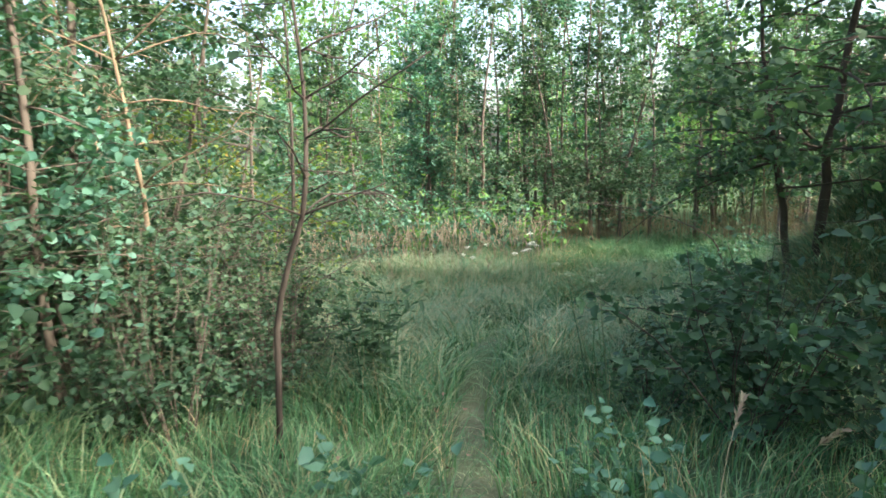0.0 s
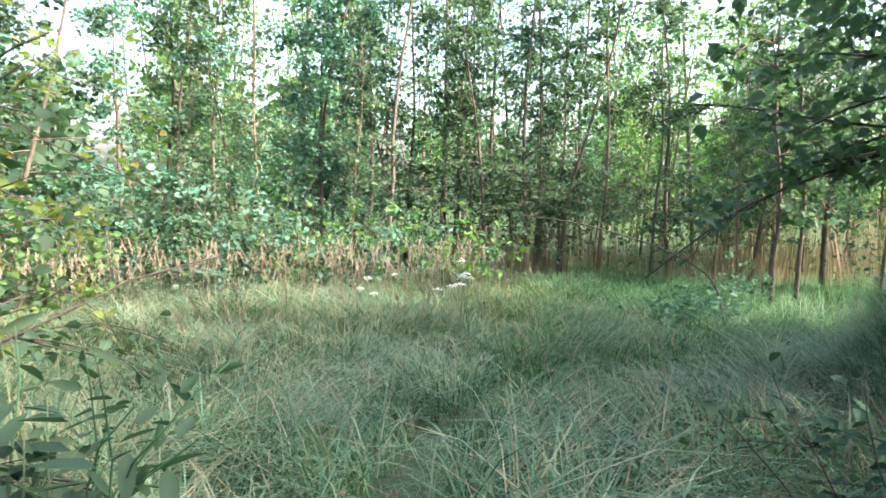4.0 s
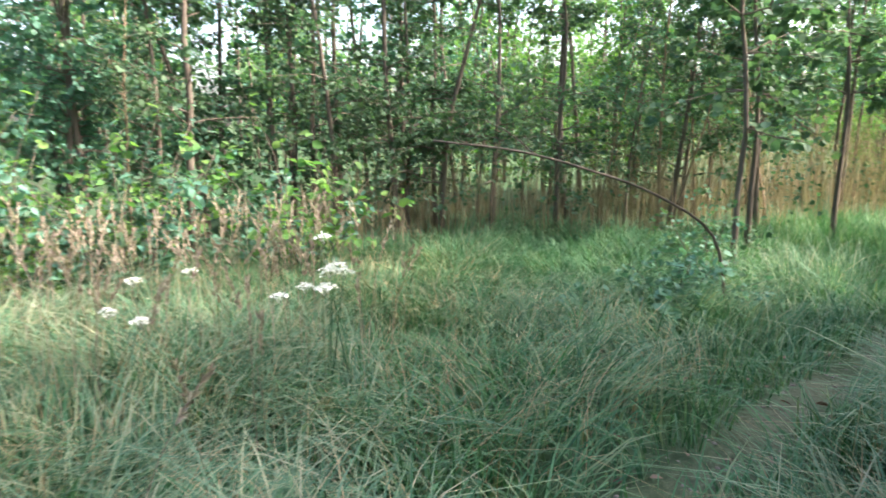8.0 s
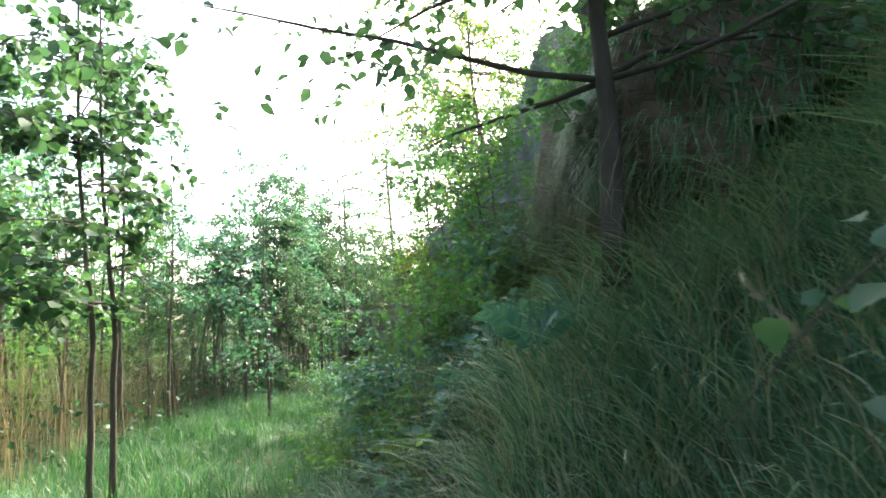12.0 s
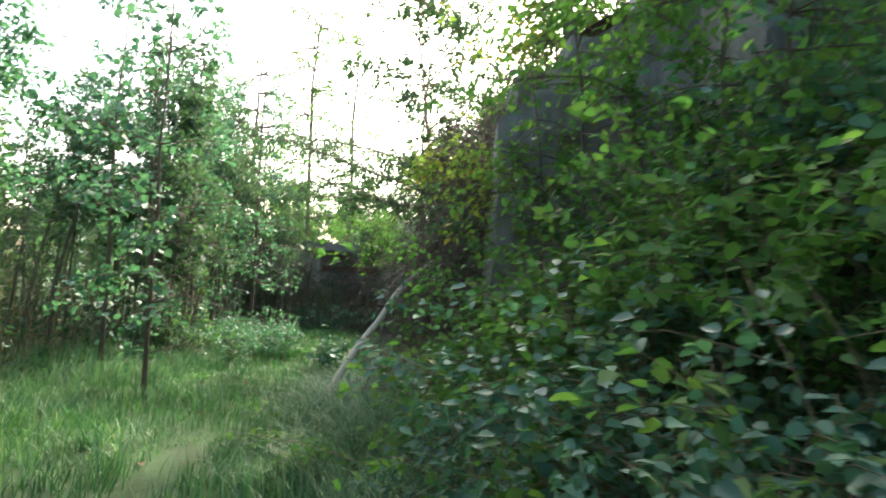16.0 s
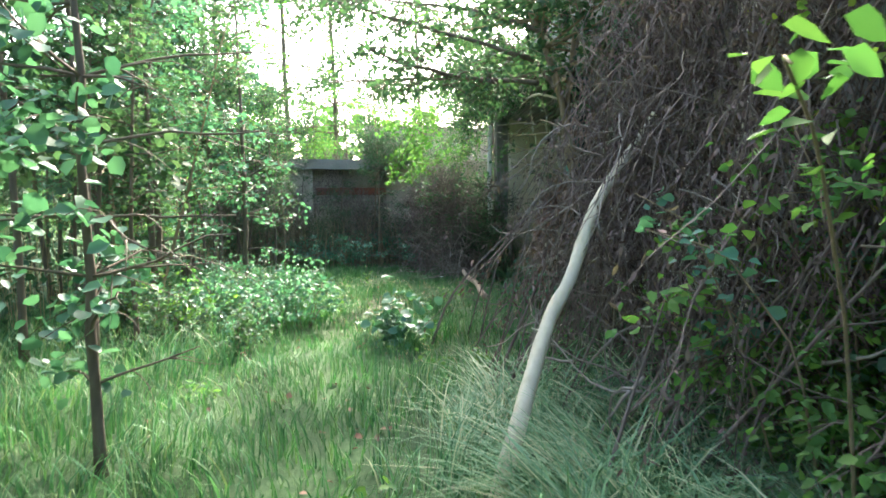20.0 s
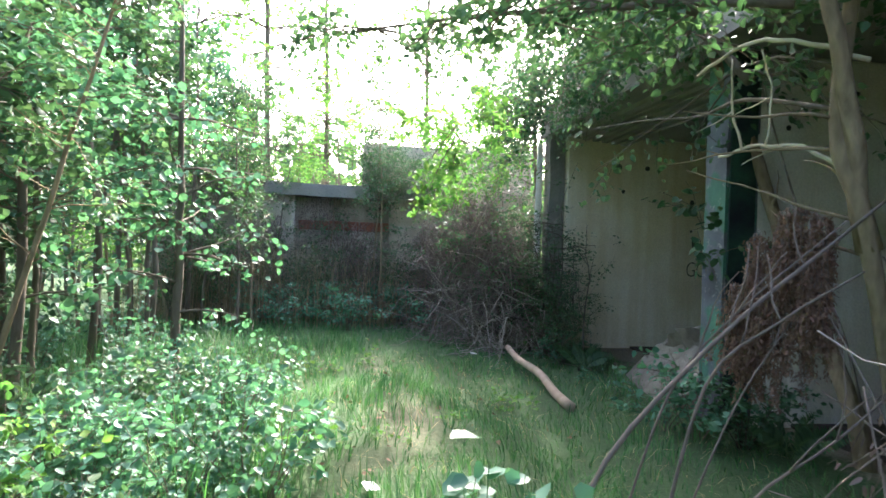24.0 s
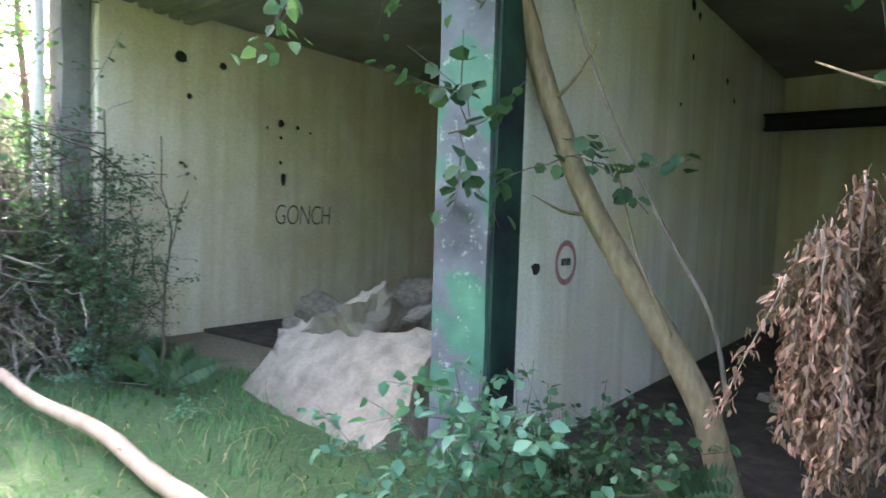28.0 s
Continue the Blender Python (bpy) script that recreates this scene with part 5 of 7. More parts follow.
for x, y in ((-1.05, 2.5), (0.75, 2.9), (0.95, 3.1), (-0.1, 2.0), (0.1, 1.75), (-0.35, 2.6), (1.4, 2.1), (-1.5, 2.2), (-0.9, 1.9)):
    plant_shrub(weed[rng.integers(3)], x, y, "broad-leaved weed in the grass at the trail start", "weeds by the trail", kind="weed", category="plant", size=rng.uniform(0.7, 1.1))
# along the meadow edge
for k in range(40):
    s_ = 22 + 14 * rng.random()
    x, y = along_edge(s_, rng.uniform(-0.9, 0.6))
    if 2.5 < x < 21.0:
        continue
    plant_shrub(bramble[rng.integers(4)], x, y, "leafy shrub at the foot of the young trees", "edge shrubs", size=rng.uniform(0.8, 1.4))
for x, y in ((5.3, 11.0), (5.7, 11.3), (4.9, 11.2), (6.2, 12.2)):
    plant_shrub(bramble[rng.integers(4)], x, y, "low leafy shrub beside the bend of the trail", "shrubs at the bend", size=rng.uniform(0.6, 0.85))
shoot = [shrub_meshes(1.9 + 0.3 * k, 0.85, 5, 9, 0.085, "round", M_LEAF_BLUE if k else M_LEAF, M_BARK, 0.2, 0.08, 0.009, 0.35, 5) for k in range(2)]
for k in range(34):
    x, y = along_edge(17.5 + 10.5 * ((k * 0.618034) % 1.0), rng.uniform(-0.5, 0.9))
    plant_shrub(shoot[k % 2], x, y, "leafy alder shoots at the foot of the young trees", "alder shoots", size=rng.uniform(0.7, 1.15))
for x, y, s_ in ((4.78, 10.8, 0.6), (4.5, 10.55, 0.5), (5.1, 11.15, 0.65), (5.6, 11.6, 0.6)):
    plant_shrub(shoot[0 if s_ > 0.55 else 1], x, y, "young alder shoots with broad leaves in the meadow grass", "alder shoots", size=s_)
# bushes on the bank
for k in range(90):
    x = rng.uniform(8.6, 13.5)
    y = float(np.interp(x, [8, 11.8, 13.4, 14.6], [9.55, 9.85, 9.4, 8.5])) - rng.uniform(0.0, 2.4) ** 1.05
    if y < 10.6 - (x - 6.9) * 0.66:
        continue
    plant_shrub(raspberry[rng.integers(3)], x, y, "raspberry-like bush with pale green leaves on the bank", "bank bushes", size=rng.uniform(0.65, 1.1))
# brambles left of the trail near the store
for k in range(22):
    x, y = rng.uniform(19.8, 26.5), rng.uniform(10.6, 12.6)
    plant_shrub(bramble[rng.integers(4)], x, y, "bramble with pale leaves beside the trail", "brambles", size=rng.uniform(0.5, 0.8))
for x, y, s in ((19.68, 9.5, 1.2), (19.78, 9.3, 1.0), (19.55, 9.35, 0.9)):
    plant_shrub(big_weed[rng.integers(2)], x, y, "clump of broad-leaved weed beside the trail", "weeds by the store", kind="weed", category="plant", size=s * 1.25)
for k in range(44):
    x, y = rng.uniform(10, 27), rng.uniform(7.0, 11.6)
    if off_bank(np.array([x]), np.array([y]))[0] and to_ed(x, y)[1] < -0.2:
        plant_shrub(herb[rng.integers(3)], x, y, "small green herb in the grass", "herbs", kind="herb", category="plant", size=rng.uniform(0.7, 1.4))
# green things at the store front
for e, d, s, m in ((-0.75, -0.35, 0.85, bramble), (-0.5, -0.55, 0.7, bramble), (-1.0, -0.1, 0.75, dark_bush), (3.2, -0.15, 0.6, bramble), (2.6, -0.5, 0.5, bramble), (1.5, -0.45, 0.4, weed),
                   (6.3, -2.2, 0.95, bramble), (7.0, -2.3, 1.05, bramble), (7.6, -2.2, 0.95, bramble), (5.7, -2.0, 0.8, bramble)):
    x, y = from_ed(e, d)
    plant_shrub(m[0], x, y, "green leafy shrub in front of the old store", "shrubs at the store", size=s)


# ---------------------------------------------------------------- ferns


def fern(x, y, z, tall, label):
    t = thing("fern", (x, y, z), label, "fern")
    for k in range(5):
        th = k * 1.256 + rng.uniform(-0.3, 0.3)
        line = wander((0, 0, 0), (math.cos(th) * 0.5, math.sin(th) * 0.5, 1), tall, 12, 0.03, 0.09)
        s = Soup()
        tube(s, line, np.linspace(0.004, 0.001, 13), 3)
        tt, a, b = frames_along(line)
        for sgn in (-1, 1):
            ln = tall * 0.22 * np.sin(np.linspace(0.5, 3.0, 18))
            u = np.linspace(2, 11.9, 18)
            i = u.astype(int)
            base = line[i] + (u - i)[:, None] * (line[np.minimum(i + 1, 12)] - line[i])
            leaves(s, base, a[i] * sgn + tt[i] * 0.4, b[i], np.maximum(ln, 0.01), "lance", 0.1, 0.2)
        link_part("frond", s.mesh("frond", M_LEAF_BLUE if "pale" in label else M_LEAF), t)
    return t


for e, d, h in ((2.1, -0.35, 0.5), (-1.3, 0.1, 0.5)):
    x, y = from_ed(e, d)
    fern(x, y, 0.0, h, "green fern at the foot of the store wall")
for x, y, h in ((8.0, 8.55, 0.45), (8.6, 8.3, 0.4), (13.2, 8.8, 0.5)):
    fern(x, y, float(height(x, y)), h, "pale fern hanging from the shaded bank")


# ---------------------------------------------------------------- white umbels


def umbel(x, y, tall, heads, label, spread=0.10, mat=None):
    t = thing("umbel_flower", (x, y, float(height(x, y))), label, "flower", "white umbels")
    st = Soup()
    tops = []
    for k in range(heads):
        th = rng.uniform(0, 6.28)
        line = wander((0, 0, 0), (0.15 * math.cos(th), 0.15 * math.sin(th), 1), tall * rng.uniform(0.8, 1.0), 5, 0.06)
        tube(st, line, np.linspace(0.004, 0.002, 6), 4)
        tops.append(line[-1])
    link_part("stem", st.mesh("stem", M_GRASS), t)
    for p in tops:
        f = Soup()
        n = 60
        r, th = spread * 0.5 * np.sqrt(rng.random(n)), rng.uniform(0, 6.28, n)
        c = p + np.stack([r * np.cos(th), r * np.sin(th), 0.012 - 0.9 * r * r / spread + rng.normal(0, 0.003, n)], 1)
        leaves(f, c, random_dirs(n, 0, 0.2), np.tile([0, 0, 1.0], (n, 1)), rng.uniform(0.012, 0.022, n), "round")
        for a in np.linspace(0, 6.28, 7)[:-1]:
            tube(f, np.array([p - [0, 0, 0.05], p + [0.3 * spread * math.cos(a), 0.3 * spread * math.sin(a), 0]]), [0.0015, 0.001], 3)
        link_part("flower_head", f.mesh("flower_head", mat or M_UMBEL), t)
    return t


for x, y, h, k in ((1.66, 10.7, 1.04, 4), (1.78, 10.55, 0.92, 3), (1.55, 10.85, 0.8, 2), (0.5, 10.9, 0.8, 2), (0.9, 11.6, 0.9, 2)):
    umbel(x, y, h, k, "white-flowered umbel in the meadow grass")
for x, y, h, k in ((1.06, 4.16, 1.38, 3), (1.12, 4.2, 1.34, 2)):
    umbel(x, y, h, k, "cluster of greenish white umbels beside the trail", 0.06, M_UMBEL_GREEN)

# raspberry canes and tussocks at the toe of the bank
cane = [shrub_meshes(1.75, 0.95, 7, 17, 0.068, "ovate", M_LEAF_BRIGHT if k else M_LEAF_BLUE, M_BARK_TAN, 0.3, 0.22, 0.007, 0.35, 4) for k in range(2)]
for x, y, s_ in ((15.5, 8.3, 0.9), (13.4, 9.5, 0.85), (12.6, 9.7, 0.8), (11.8, 9.6, 0.85), (10.9, 9.5, 0.85), (10.0, 9.4, 0.85), (9.4, 9.4, 0.8)):
    plant_shrub(cane[rng.integers(2)], x, y, "arching raspberry canes with pale green leaves", "raspberry canes", size=s_)
grass("tussock_grass", scatter(12.8, 17.2, 8.3, 10.3, 420, lambda x, y: (poly_dist(x, y, TRAIL)[0] > 0.75) & (to_ed(x, y)[1] < -1.2)),
      (0.35, 0.8), (0.006, 0.012), (0.5, 1.2), M_GRASS, "long arching tussock grass at the toe of the bank")
grass("tussock_grass", scatter(20.6, 23.4, 9.3, 10.6, 260, lambda x, y: (poly_dist(x, y, TRAIL)[0] > 0.45) & (wave(x * 2, y * 2, 1.0) > -0.1)),
      (0.35, 0.7), (0.008, 0.014), (0.1, 0.5), M_GRASS_BRIGHT, "upright bright green grass tufts beside the trail")

# long drooping tussocks on the bank at the bend
grass("bank_tussock", scatter(2.6, 8.8, 5.5, 10.0, 480, lambda x, y: bank(x, y) & (wave(x * 1.6, y * 1.6, 7.0) > -0.1)),
      (0.40, 0.9), (0.009, 0.019), (0.8, 1.5), M_GRASS_PALE, "pale drooping tussock grass on the bank", downhill, 4)
grass("bend_grass", scatter(2.8, 7.5, 8.6, 11.6, 300, lambda x, y: off_bank(x, y) & trail_gap(x, y, 0.35) & (poly_dist(x, y, WALKED)[0] > 0.35)),
      (0.35, 0.75), (0.005, 0.010), (0.6, 1.4), M_GRASS_PALE, "long pale grass drooping beside the bend")
for x, y, s_ in ((4.3, 10.9, 0.9), (4.7, 11.0, 0.8), (9.0, 9.75, 1.1), (9.4, 9.6, 1.1), (8.3, 9.5, 1.0), (8.7, 9.2, 1.0)):
    plant_shrub(big_weed[rng.integers(2)], x, y, "broad-leaved weed at the foot of the bank", "weeds at the bend", kind="weed", category="plant", size=s_)
# arching cane with bright leaves close to the trail
for pts, n in (([(14.75, 9.2, 0.2), (14.6, 9.5, 1.1), (14.4, 9.9, 1.65), (14.2, 10.25, 1.78), (14.05, 10.4, 1.72)], 26), ([(15.4, 8.8, 0.1), (15.5, 9.0, 0.9), (15.7, 9.1, 1.4), (16.0, 9.2, 1.55)], 30), ([(15.1, 8.9, 0.1), (15.1, 9.1, 0.9), (15.3, 9.3, 1.3), (15.6, 9.45, 1.38)], 30)):
    line = np.stack([np.interp(np.linspace(0, len(pts) - 1, 12), np.arange(len(pts)), np.array(pts)[:, k]) for k in range(3)], 1)
    t = thing("raspberry_cane", (0, 0, 0), "arching cane with bright green leaves over the grass", "shrub", "raspberry canes")
    w, c = Soup(), Soup()
    tube(w, line, np.linspace(0.007, 0.003, 12), 5)
    leaves_on(c, line, n, 0.075, "ovate", 0.05, 0.45, 0.2, 0.3)
    link_part("wood", w.mesh("wood", M_BARK_TAN), t)
    link_part("foliage", c.mesh("leaves", M_LEAF_BLUE if n == 30 else M_LEAF_BRIGHT), t)

# herbs and low leaves on the slope under the earth lip
for k in range(46):
    x, y = rng.uniform(7.9, 10.4), rng.uniform(8.4, 9.6)
    plant_shrub((herb + herb + weed)[rng.integers(9)], x, y, "small leafy herb on the shaded slope", "slope herbs", kind="herb", category="plant", size=rng.uniform(0.7, 1.2))

grass("tussock_grass", scatter(13.4, 16.6, 8.9, 10.4, 420, lambda x, y: (poly_dist(x, y, WALKED)[0] > 0.6) & (wave(x * 2, y * 2, 3.0) > -0.35)),
      (0.45, 0.85), (0.009, 0.016), (0.6, 1.3), M_GRASS, "arching green tussock grass beside the trail", None, 4)
grass("lawn_straw", scatter(18.5, 26, 5.2, 9.6, 26, lambda x, y: to_ed(x, y)[1] < -0.1),
      (0.1, 0.3), (0.004, 0.007), (0.8, 1.8), M_STRAW, "dead straw lying in the lawn before the store", None, 2)

for k in range(16):
    x, y = rng.uniform(20.9, 24.0), rng.uniform(10.0, 11.3)
    plant_shrub(bramble[0 if k % 3 else 2], x, y, "bramble with large pale leaves beside the lawn", "brambles", size=rng.uniform(0.55, 0.8))
for x, y, s_ in ((3.9, 11.2, 0.7), (5.4, 11.4, 0.9), (4.6, 11.4, 0.8)):
    plant_shrub(big_weed[rng.integers(2)], x, y, "broad-leaved young growth in the meadow grass", "weeds at the bend", kind="weed", category="plant", size=s_)

cane_high = [shrub_meshes(2.2, 0.9, 5, 16, 0.066, "ovate", (M_LEAF_BLUE, M_LEAF_BRIGHT, M_LEAF_BLUE)[k], M_BARK_TAN, 0.55, 0.2, 0.007, 0.3, 5) for k in range(3)]
for x, y, s_, k in ((15.3, 8.4, 1.0, 1), (15.9, 8.3, 1.0, 0), (14.8, 8.2, 0.95, 2)):
    plant_shrub(cane_high[k], x, y, "tall arching raspberry canes with leaves at the tips", "raspberry canes", size=s_)
grass("tussock_grass", scatter(14.6, 17.3, 8.5, 10.0, 420, lambda x, y: (poly_dist(x, y, WALKED)[0] > 0.7) & (wave(x * 2.4, y * 2.4, 1.0) > -0.3)),
      (0.5, 0.9), (0.010, 0.018), (0.7, 1.4), M_GRASS_PALE, "dense pale tussocks arching out before the dead brush", None, 4)
fern(7.18, 8.98, 1.35, 0.38, "pale fern hanging from the shaded bank")
for e, d in ((5.6, -3.4), (6.1, -3.9), (6.6, -3.3), (5.9, -4.6), (6.6, -5.0), (6.9, -4.1)):
    x, y = from_ed(e, d)
    plant_shrub(bramble[0], x, y, "rounded bush with pale leaves before the neighbouring store", "shrubs at the store", size=0.9)

# ---------------------------------------------------------------- store front: parts and fittings
bm = bmesh.new()
worn_box(bm, -0.405, -0.05, 0.03, 0.34, -0.2, ROOF_Z, 0.16, 0.010, 8.0)
post = structure("door_1", bm, M_CAMO, "door post with flaking green and blue-grey camouflage paint", "door post")
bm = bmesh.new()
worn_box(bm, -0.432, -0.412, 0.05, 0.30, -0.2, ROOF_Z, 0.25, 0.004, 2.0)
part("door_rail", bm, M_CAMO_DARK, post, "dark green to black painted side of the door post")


def on_store(ob):
    ob.matrix_world = BUNKER @ ob.matrix_world
    return ob


# parapet and soil over the bays
bm = bmesh.new()
worn_box(bm, -4.95, 4.3, -0.05, 0.5, ROOF_Z + 0.46, 4.7, 0.35, 0.04, 6.0)
worn_box(bm, 4.31, 4.9, -0.05, 0.5, 2.6, 4.1, 0.35, 0.04, 7.0)
structure("wall_8", bm, M_CONCRETE_OLD, "overgrown concrete parapet above the open bays", "wall")
ge_, gd_ = np.meshgrid(np.arange(-7.2, 12.01, 0.3), np.concatenate([np.arange(0.3, 3, 0.3), np.arange(3, 18.1, 0.8)]))
fe, fd = ge_.ravel(), gd_.ravel()
top = np.interp(fe, [-7.2, 4.2, 5.6, 8.0, 12.0], [4.75, 4.6, 3.9, 3.0, 1.2]) * np.interp(fd, [0.3, 1.2, 10, 18], [0.93, 1.05, 1.0, 0.0])
top = np.where(fe > 4.7, top * np.interp(fd, [0.3, 2.5], [0.15, 1.0]), top) + 0.12 * wave(fe * 1.5, fd * 1.5, 5.0)
ne, nd = ge_.shape[1], ge_.shape[0]
qq = (np.arange(nd - 1)[:, None] * ne + np.arange(ne - 1)[None, :]).ravel()
soil = new("roof_soil", smooth(mesh_from("roof_soil", np.stack([fe, fd, top], 1), np.stack([qq, qq + 1, qq + ne + 1, qq + ne], 1), M_EARTH)))
soil.matrix_world = BUNKER
tagged(soil, "earth cover with litter on top of the old store", "ground", kind="structure")

# roof and wall greenery
for k in range(34):
    e, d = rng.uniform(-6.8, 5.2), rng.uniform(0.1, 1.4)
    x, y = from_ed(e, d)
    z = 4.55 if e < 4.4 else 3.6
    plant_shrub((bramble + thin_bush)[rng.integers(6)], x, y, "shrub growing over the edge of the store roof", "roof shrubs", size=rng.uniform(0.7, 1.1), z=z)


def hanging(name, e, d, z, n, length, mat_leaf, leaf, shape, label, out=-0.5, spread=0.6, thick=0.008, group=""):
    """Branches that hang forward and down from a roof edge or bank."""
    x, y = from_ed(e, d)
    t = thing(name, (x, y, z), label, "branch", group)
    w, c = Soup(), Soup()
    for _ in range(n):
        a = rng.normal(0, spread)
        o = np.array([E_AX[0] * a + D_AX[0] * out, E_AX[1] * a + D_AX[1] * out, rng.uniform(-0.2, 0.35)])
        line = wander((rng.normal(0, 0.25), rng.normal(0, 0.1), rng.normal(0, 0.1)), o, length * rng.uniform(0.6, 1.2), 7, 0.12, 0.12)
        tube(w, line, np.linspace(thick, 0.002, 8), 4)
        leaves_on(c, line, 26, leaf, shape, 0.05, 0.2, 0.25, 0.5)
        for j in (3, 4, 5, 6):
            tw = wander(line[j], o + rng.normal(0, 0.5, 3), length * 0.35, 3, 0.2, 0.2)
            tube(w, tw, np.linspace(0.004, 0.0015, 4), 3)
            leaves_on(c, tw, 14, leaf, shape, 0.04, 0.1, 0.25, 0.5)
    tagged(link_part("wood", smooth(w.mesh("wood", M_BARK)), t), kind="stuff")
    tagged(link_part("foliage", c.mesh("leaves", mat_leaf), t), kind="stuff")
    return t


for e, d, z, n, ln in ((0.6, -0.1, 4.2, 7, 1.5), (1.8, -0.1, 4.1, 7, 1.4), (3.0, -0.2, 4.0, 8, 1.6), (4.2, -0.3, 3.8, 8, 1.8), (5.0, -0.3, 3.2, 8, 1.7), (5.9, -0.6, 2.6, 7, 1.5), (-3.2, -0.1, 4.3, 6, 1.2)):
    hanging("hanging_branch", e, d, z, n, ln, M_LEAF if e < 3.5 else M_LEAF_BRIGHT, 0.06, "ovate", "leafy branches hanging over the store front", group="hanging branches")

for k in range(8):
    hanging("hanging_branch", 0.3 + 0.6 * k, -0.35, 3.75 + 0.15 * (k % 3), 8, 1.25, M_LEAF if k % 2 else M_LEAF_DARK, 0.055, "ovate", "small-leaved boughs drooping before the roof edge", out=-0.4, spread=0.7, group="hanging branches")

# ---------------------------------------------------------------- writing and marks
cu = bpy.data.curves.new("writing", "FONT")
cu.body, cu.size, cu.offset, cu.space_character, cu.fill_mode = "GONCH", 0.36, -0.006, 0.92, "FRONT"
cu.shear = 0.08
cu.extrude = 0.0006
tmp = new("tmp_text", cu)
deps = bpy.context.evaluated_depsgraph_get()
text_me = bpy.data.meshes.new_from_object(tmp.evaluated_get(deps))
bpy.data.objects.remove(tmp)
text_me.materials.clear()
text_me.materials.append(M_MARK)
wid = max(v.co.x for v in text_me.vertices)
wr = new("writing", text_me)
wr.parent = next(o for o in scene.objects if o.name == "wall_2")
# reads along D on the face towards -E
wr.matrix_local = Matrix(((0, 0, -1, BAY_E - 0.003), (0.90 / wid, 0, 0, 2.12), (0, 1, 0, 1.20), (0, 0, 0, 1)))
tagged(wr, "thin black handwritten letters")


def ring(bm, r0, r1, n=40):
    vs = [[bm.verts.new((r * math.cos(2 * math.pi * k / n), r * math.sin(2 * math.pi * k / n), 0)) for k in range(n)] for r in (r0, r1)]
    for k in range(n):
        bm.faces.new((vs[0][k], vs[1][k], vs[1][(k + 1) % n], vs[0][(k + 1) % n]))


SIDE = Matrix(((0, 0, -1, 0), (1, 0, 0, 0), (0, 1, 0, 0), (0, 0, 0, 1)))
bm = bmesh.new()
ring(bm, 0.105, 0.142)
sign = part("painted_ring", bm, M_RED, wall_mid, "faded red painted ring on the wall")
sign.matrix_local = Matrix.Translation((-0.405, 0.91, 1.11)) @ SIDE
bm = bmesh.new()
for x0, x1 in ((-0.062, -0.035), (-0.028, -0.004), (0.003, 0.028), (0.035, 0.058)):
    boxes(bm, x0, x1, -0.022, 0.022, -0.0005, 0.0005, 0)
bars = part("painted_letters", bm, M_MARK, wall_mid, "small unreadable dark letters")
bars.matrix_local = Matrix.Translation((-0.406, 0.91, 1.115)) @ SIDE


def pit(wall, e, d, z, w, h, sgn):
    """Broken wall socket: irregular black patch with a lip, its inner shade as colour."""
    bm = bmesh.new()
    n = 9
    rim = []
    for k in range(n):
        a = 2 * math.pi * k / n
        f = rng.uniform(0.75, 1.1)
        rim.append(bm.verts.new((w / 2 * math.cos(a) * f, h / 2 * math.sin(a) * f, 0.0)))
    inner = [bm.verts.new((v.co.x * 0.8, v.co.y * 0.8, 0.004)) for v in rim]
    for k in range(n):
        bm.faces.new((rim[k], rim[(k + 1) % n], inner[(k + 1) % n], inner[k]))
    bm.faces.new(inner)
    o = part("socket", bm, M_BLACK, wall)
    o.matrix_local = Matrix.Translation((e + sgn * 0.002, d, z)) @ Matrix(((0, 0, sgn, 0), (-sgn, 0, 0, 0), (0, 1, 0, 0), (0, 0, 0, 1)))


wall_gonch = wr.parent
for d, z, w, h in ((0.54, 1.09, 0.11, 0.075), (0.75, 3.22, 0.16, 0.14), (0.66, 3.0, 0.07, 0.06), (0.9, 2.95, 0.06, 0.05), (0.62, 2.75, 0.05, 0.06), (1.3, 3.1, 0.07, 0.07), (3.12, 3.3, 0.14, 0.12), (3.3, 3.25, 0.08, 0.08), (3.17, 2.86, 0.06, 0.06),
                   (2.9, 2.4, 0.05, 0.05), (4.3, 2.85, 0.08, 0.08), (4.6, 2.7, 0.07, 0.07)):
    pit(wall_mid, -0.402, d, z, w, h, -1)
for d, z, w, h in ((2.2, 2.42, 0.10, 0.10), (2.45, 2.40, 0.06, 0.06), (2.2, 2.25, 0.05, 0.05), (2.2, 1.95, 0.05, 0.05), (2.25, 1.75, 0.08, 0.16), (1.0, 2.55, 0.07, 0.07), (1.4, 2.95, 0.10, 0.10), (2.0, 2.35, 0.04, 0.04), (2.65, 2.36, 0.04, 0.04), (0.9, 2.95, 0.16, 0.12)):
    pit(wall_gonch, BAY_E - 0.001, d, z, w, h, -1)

# dark pier where the written wall ends
bm = bmesh.new()
worn_box(bm, BAY_E + 0.08, BAY_E + 0.4, -0.22, 0.03, -0.3, ROOF_Z + 0.1, 0.25, 0.02, 21.0)
structure("wall_7", bm, M_CONCRETE_OLD, "dark weathered pier at the end of the written wall", "wall")

# steel beam across the dark bay
bm = bmesh.new()
for z0, z1, d0, d1 in ((2.55, 2.58, 5.9, 6.06), (2.58, 2.72, 5.965, 5.995), (2.72, 2.75, 5.9, 6.06)):
    boxes(bm, -4.5, -0.42, d0, d1, z0, z1, 0.003)
beam = thing("steel_beam", (0, 0, 0), "dark rusty steel beam across the bay", "beam")
beam.matrix_world = BUNKER
part("profile", bm, M_BLACK, beam)

# pale flaking pole at the end of the written wall
s = Soup()
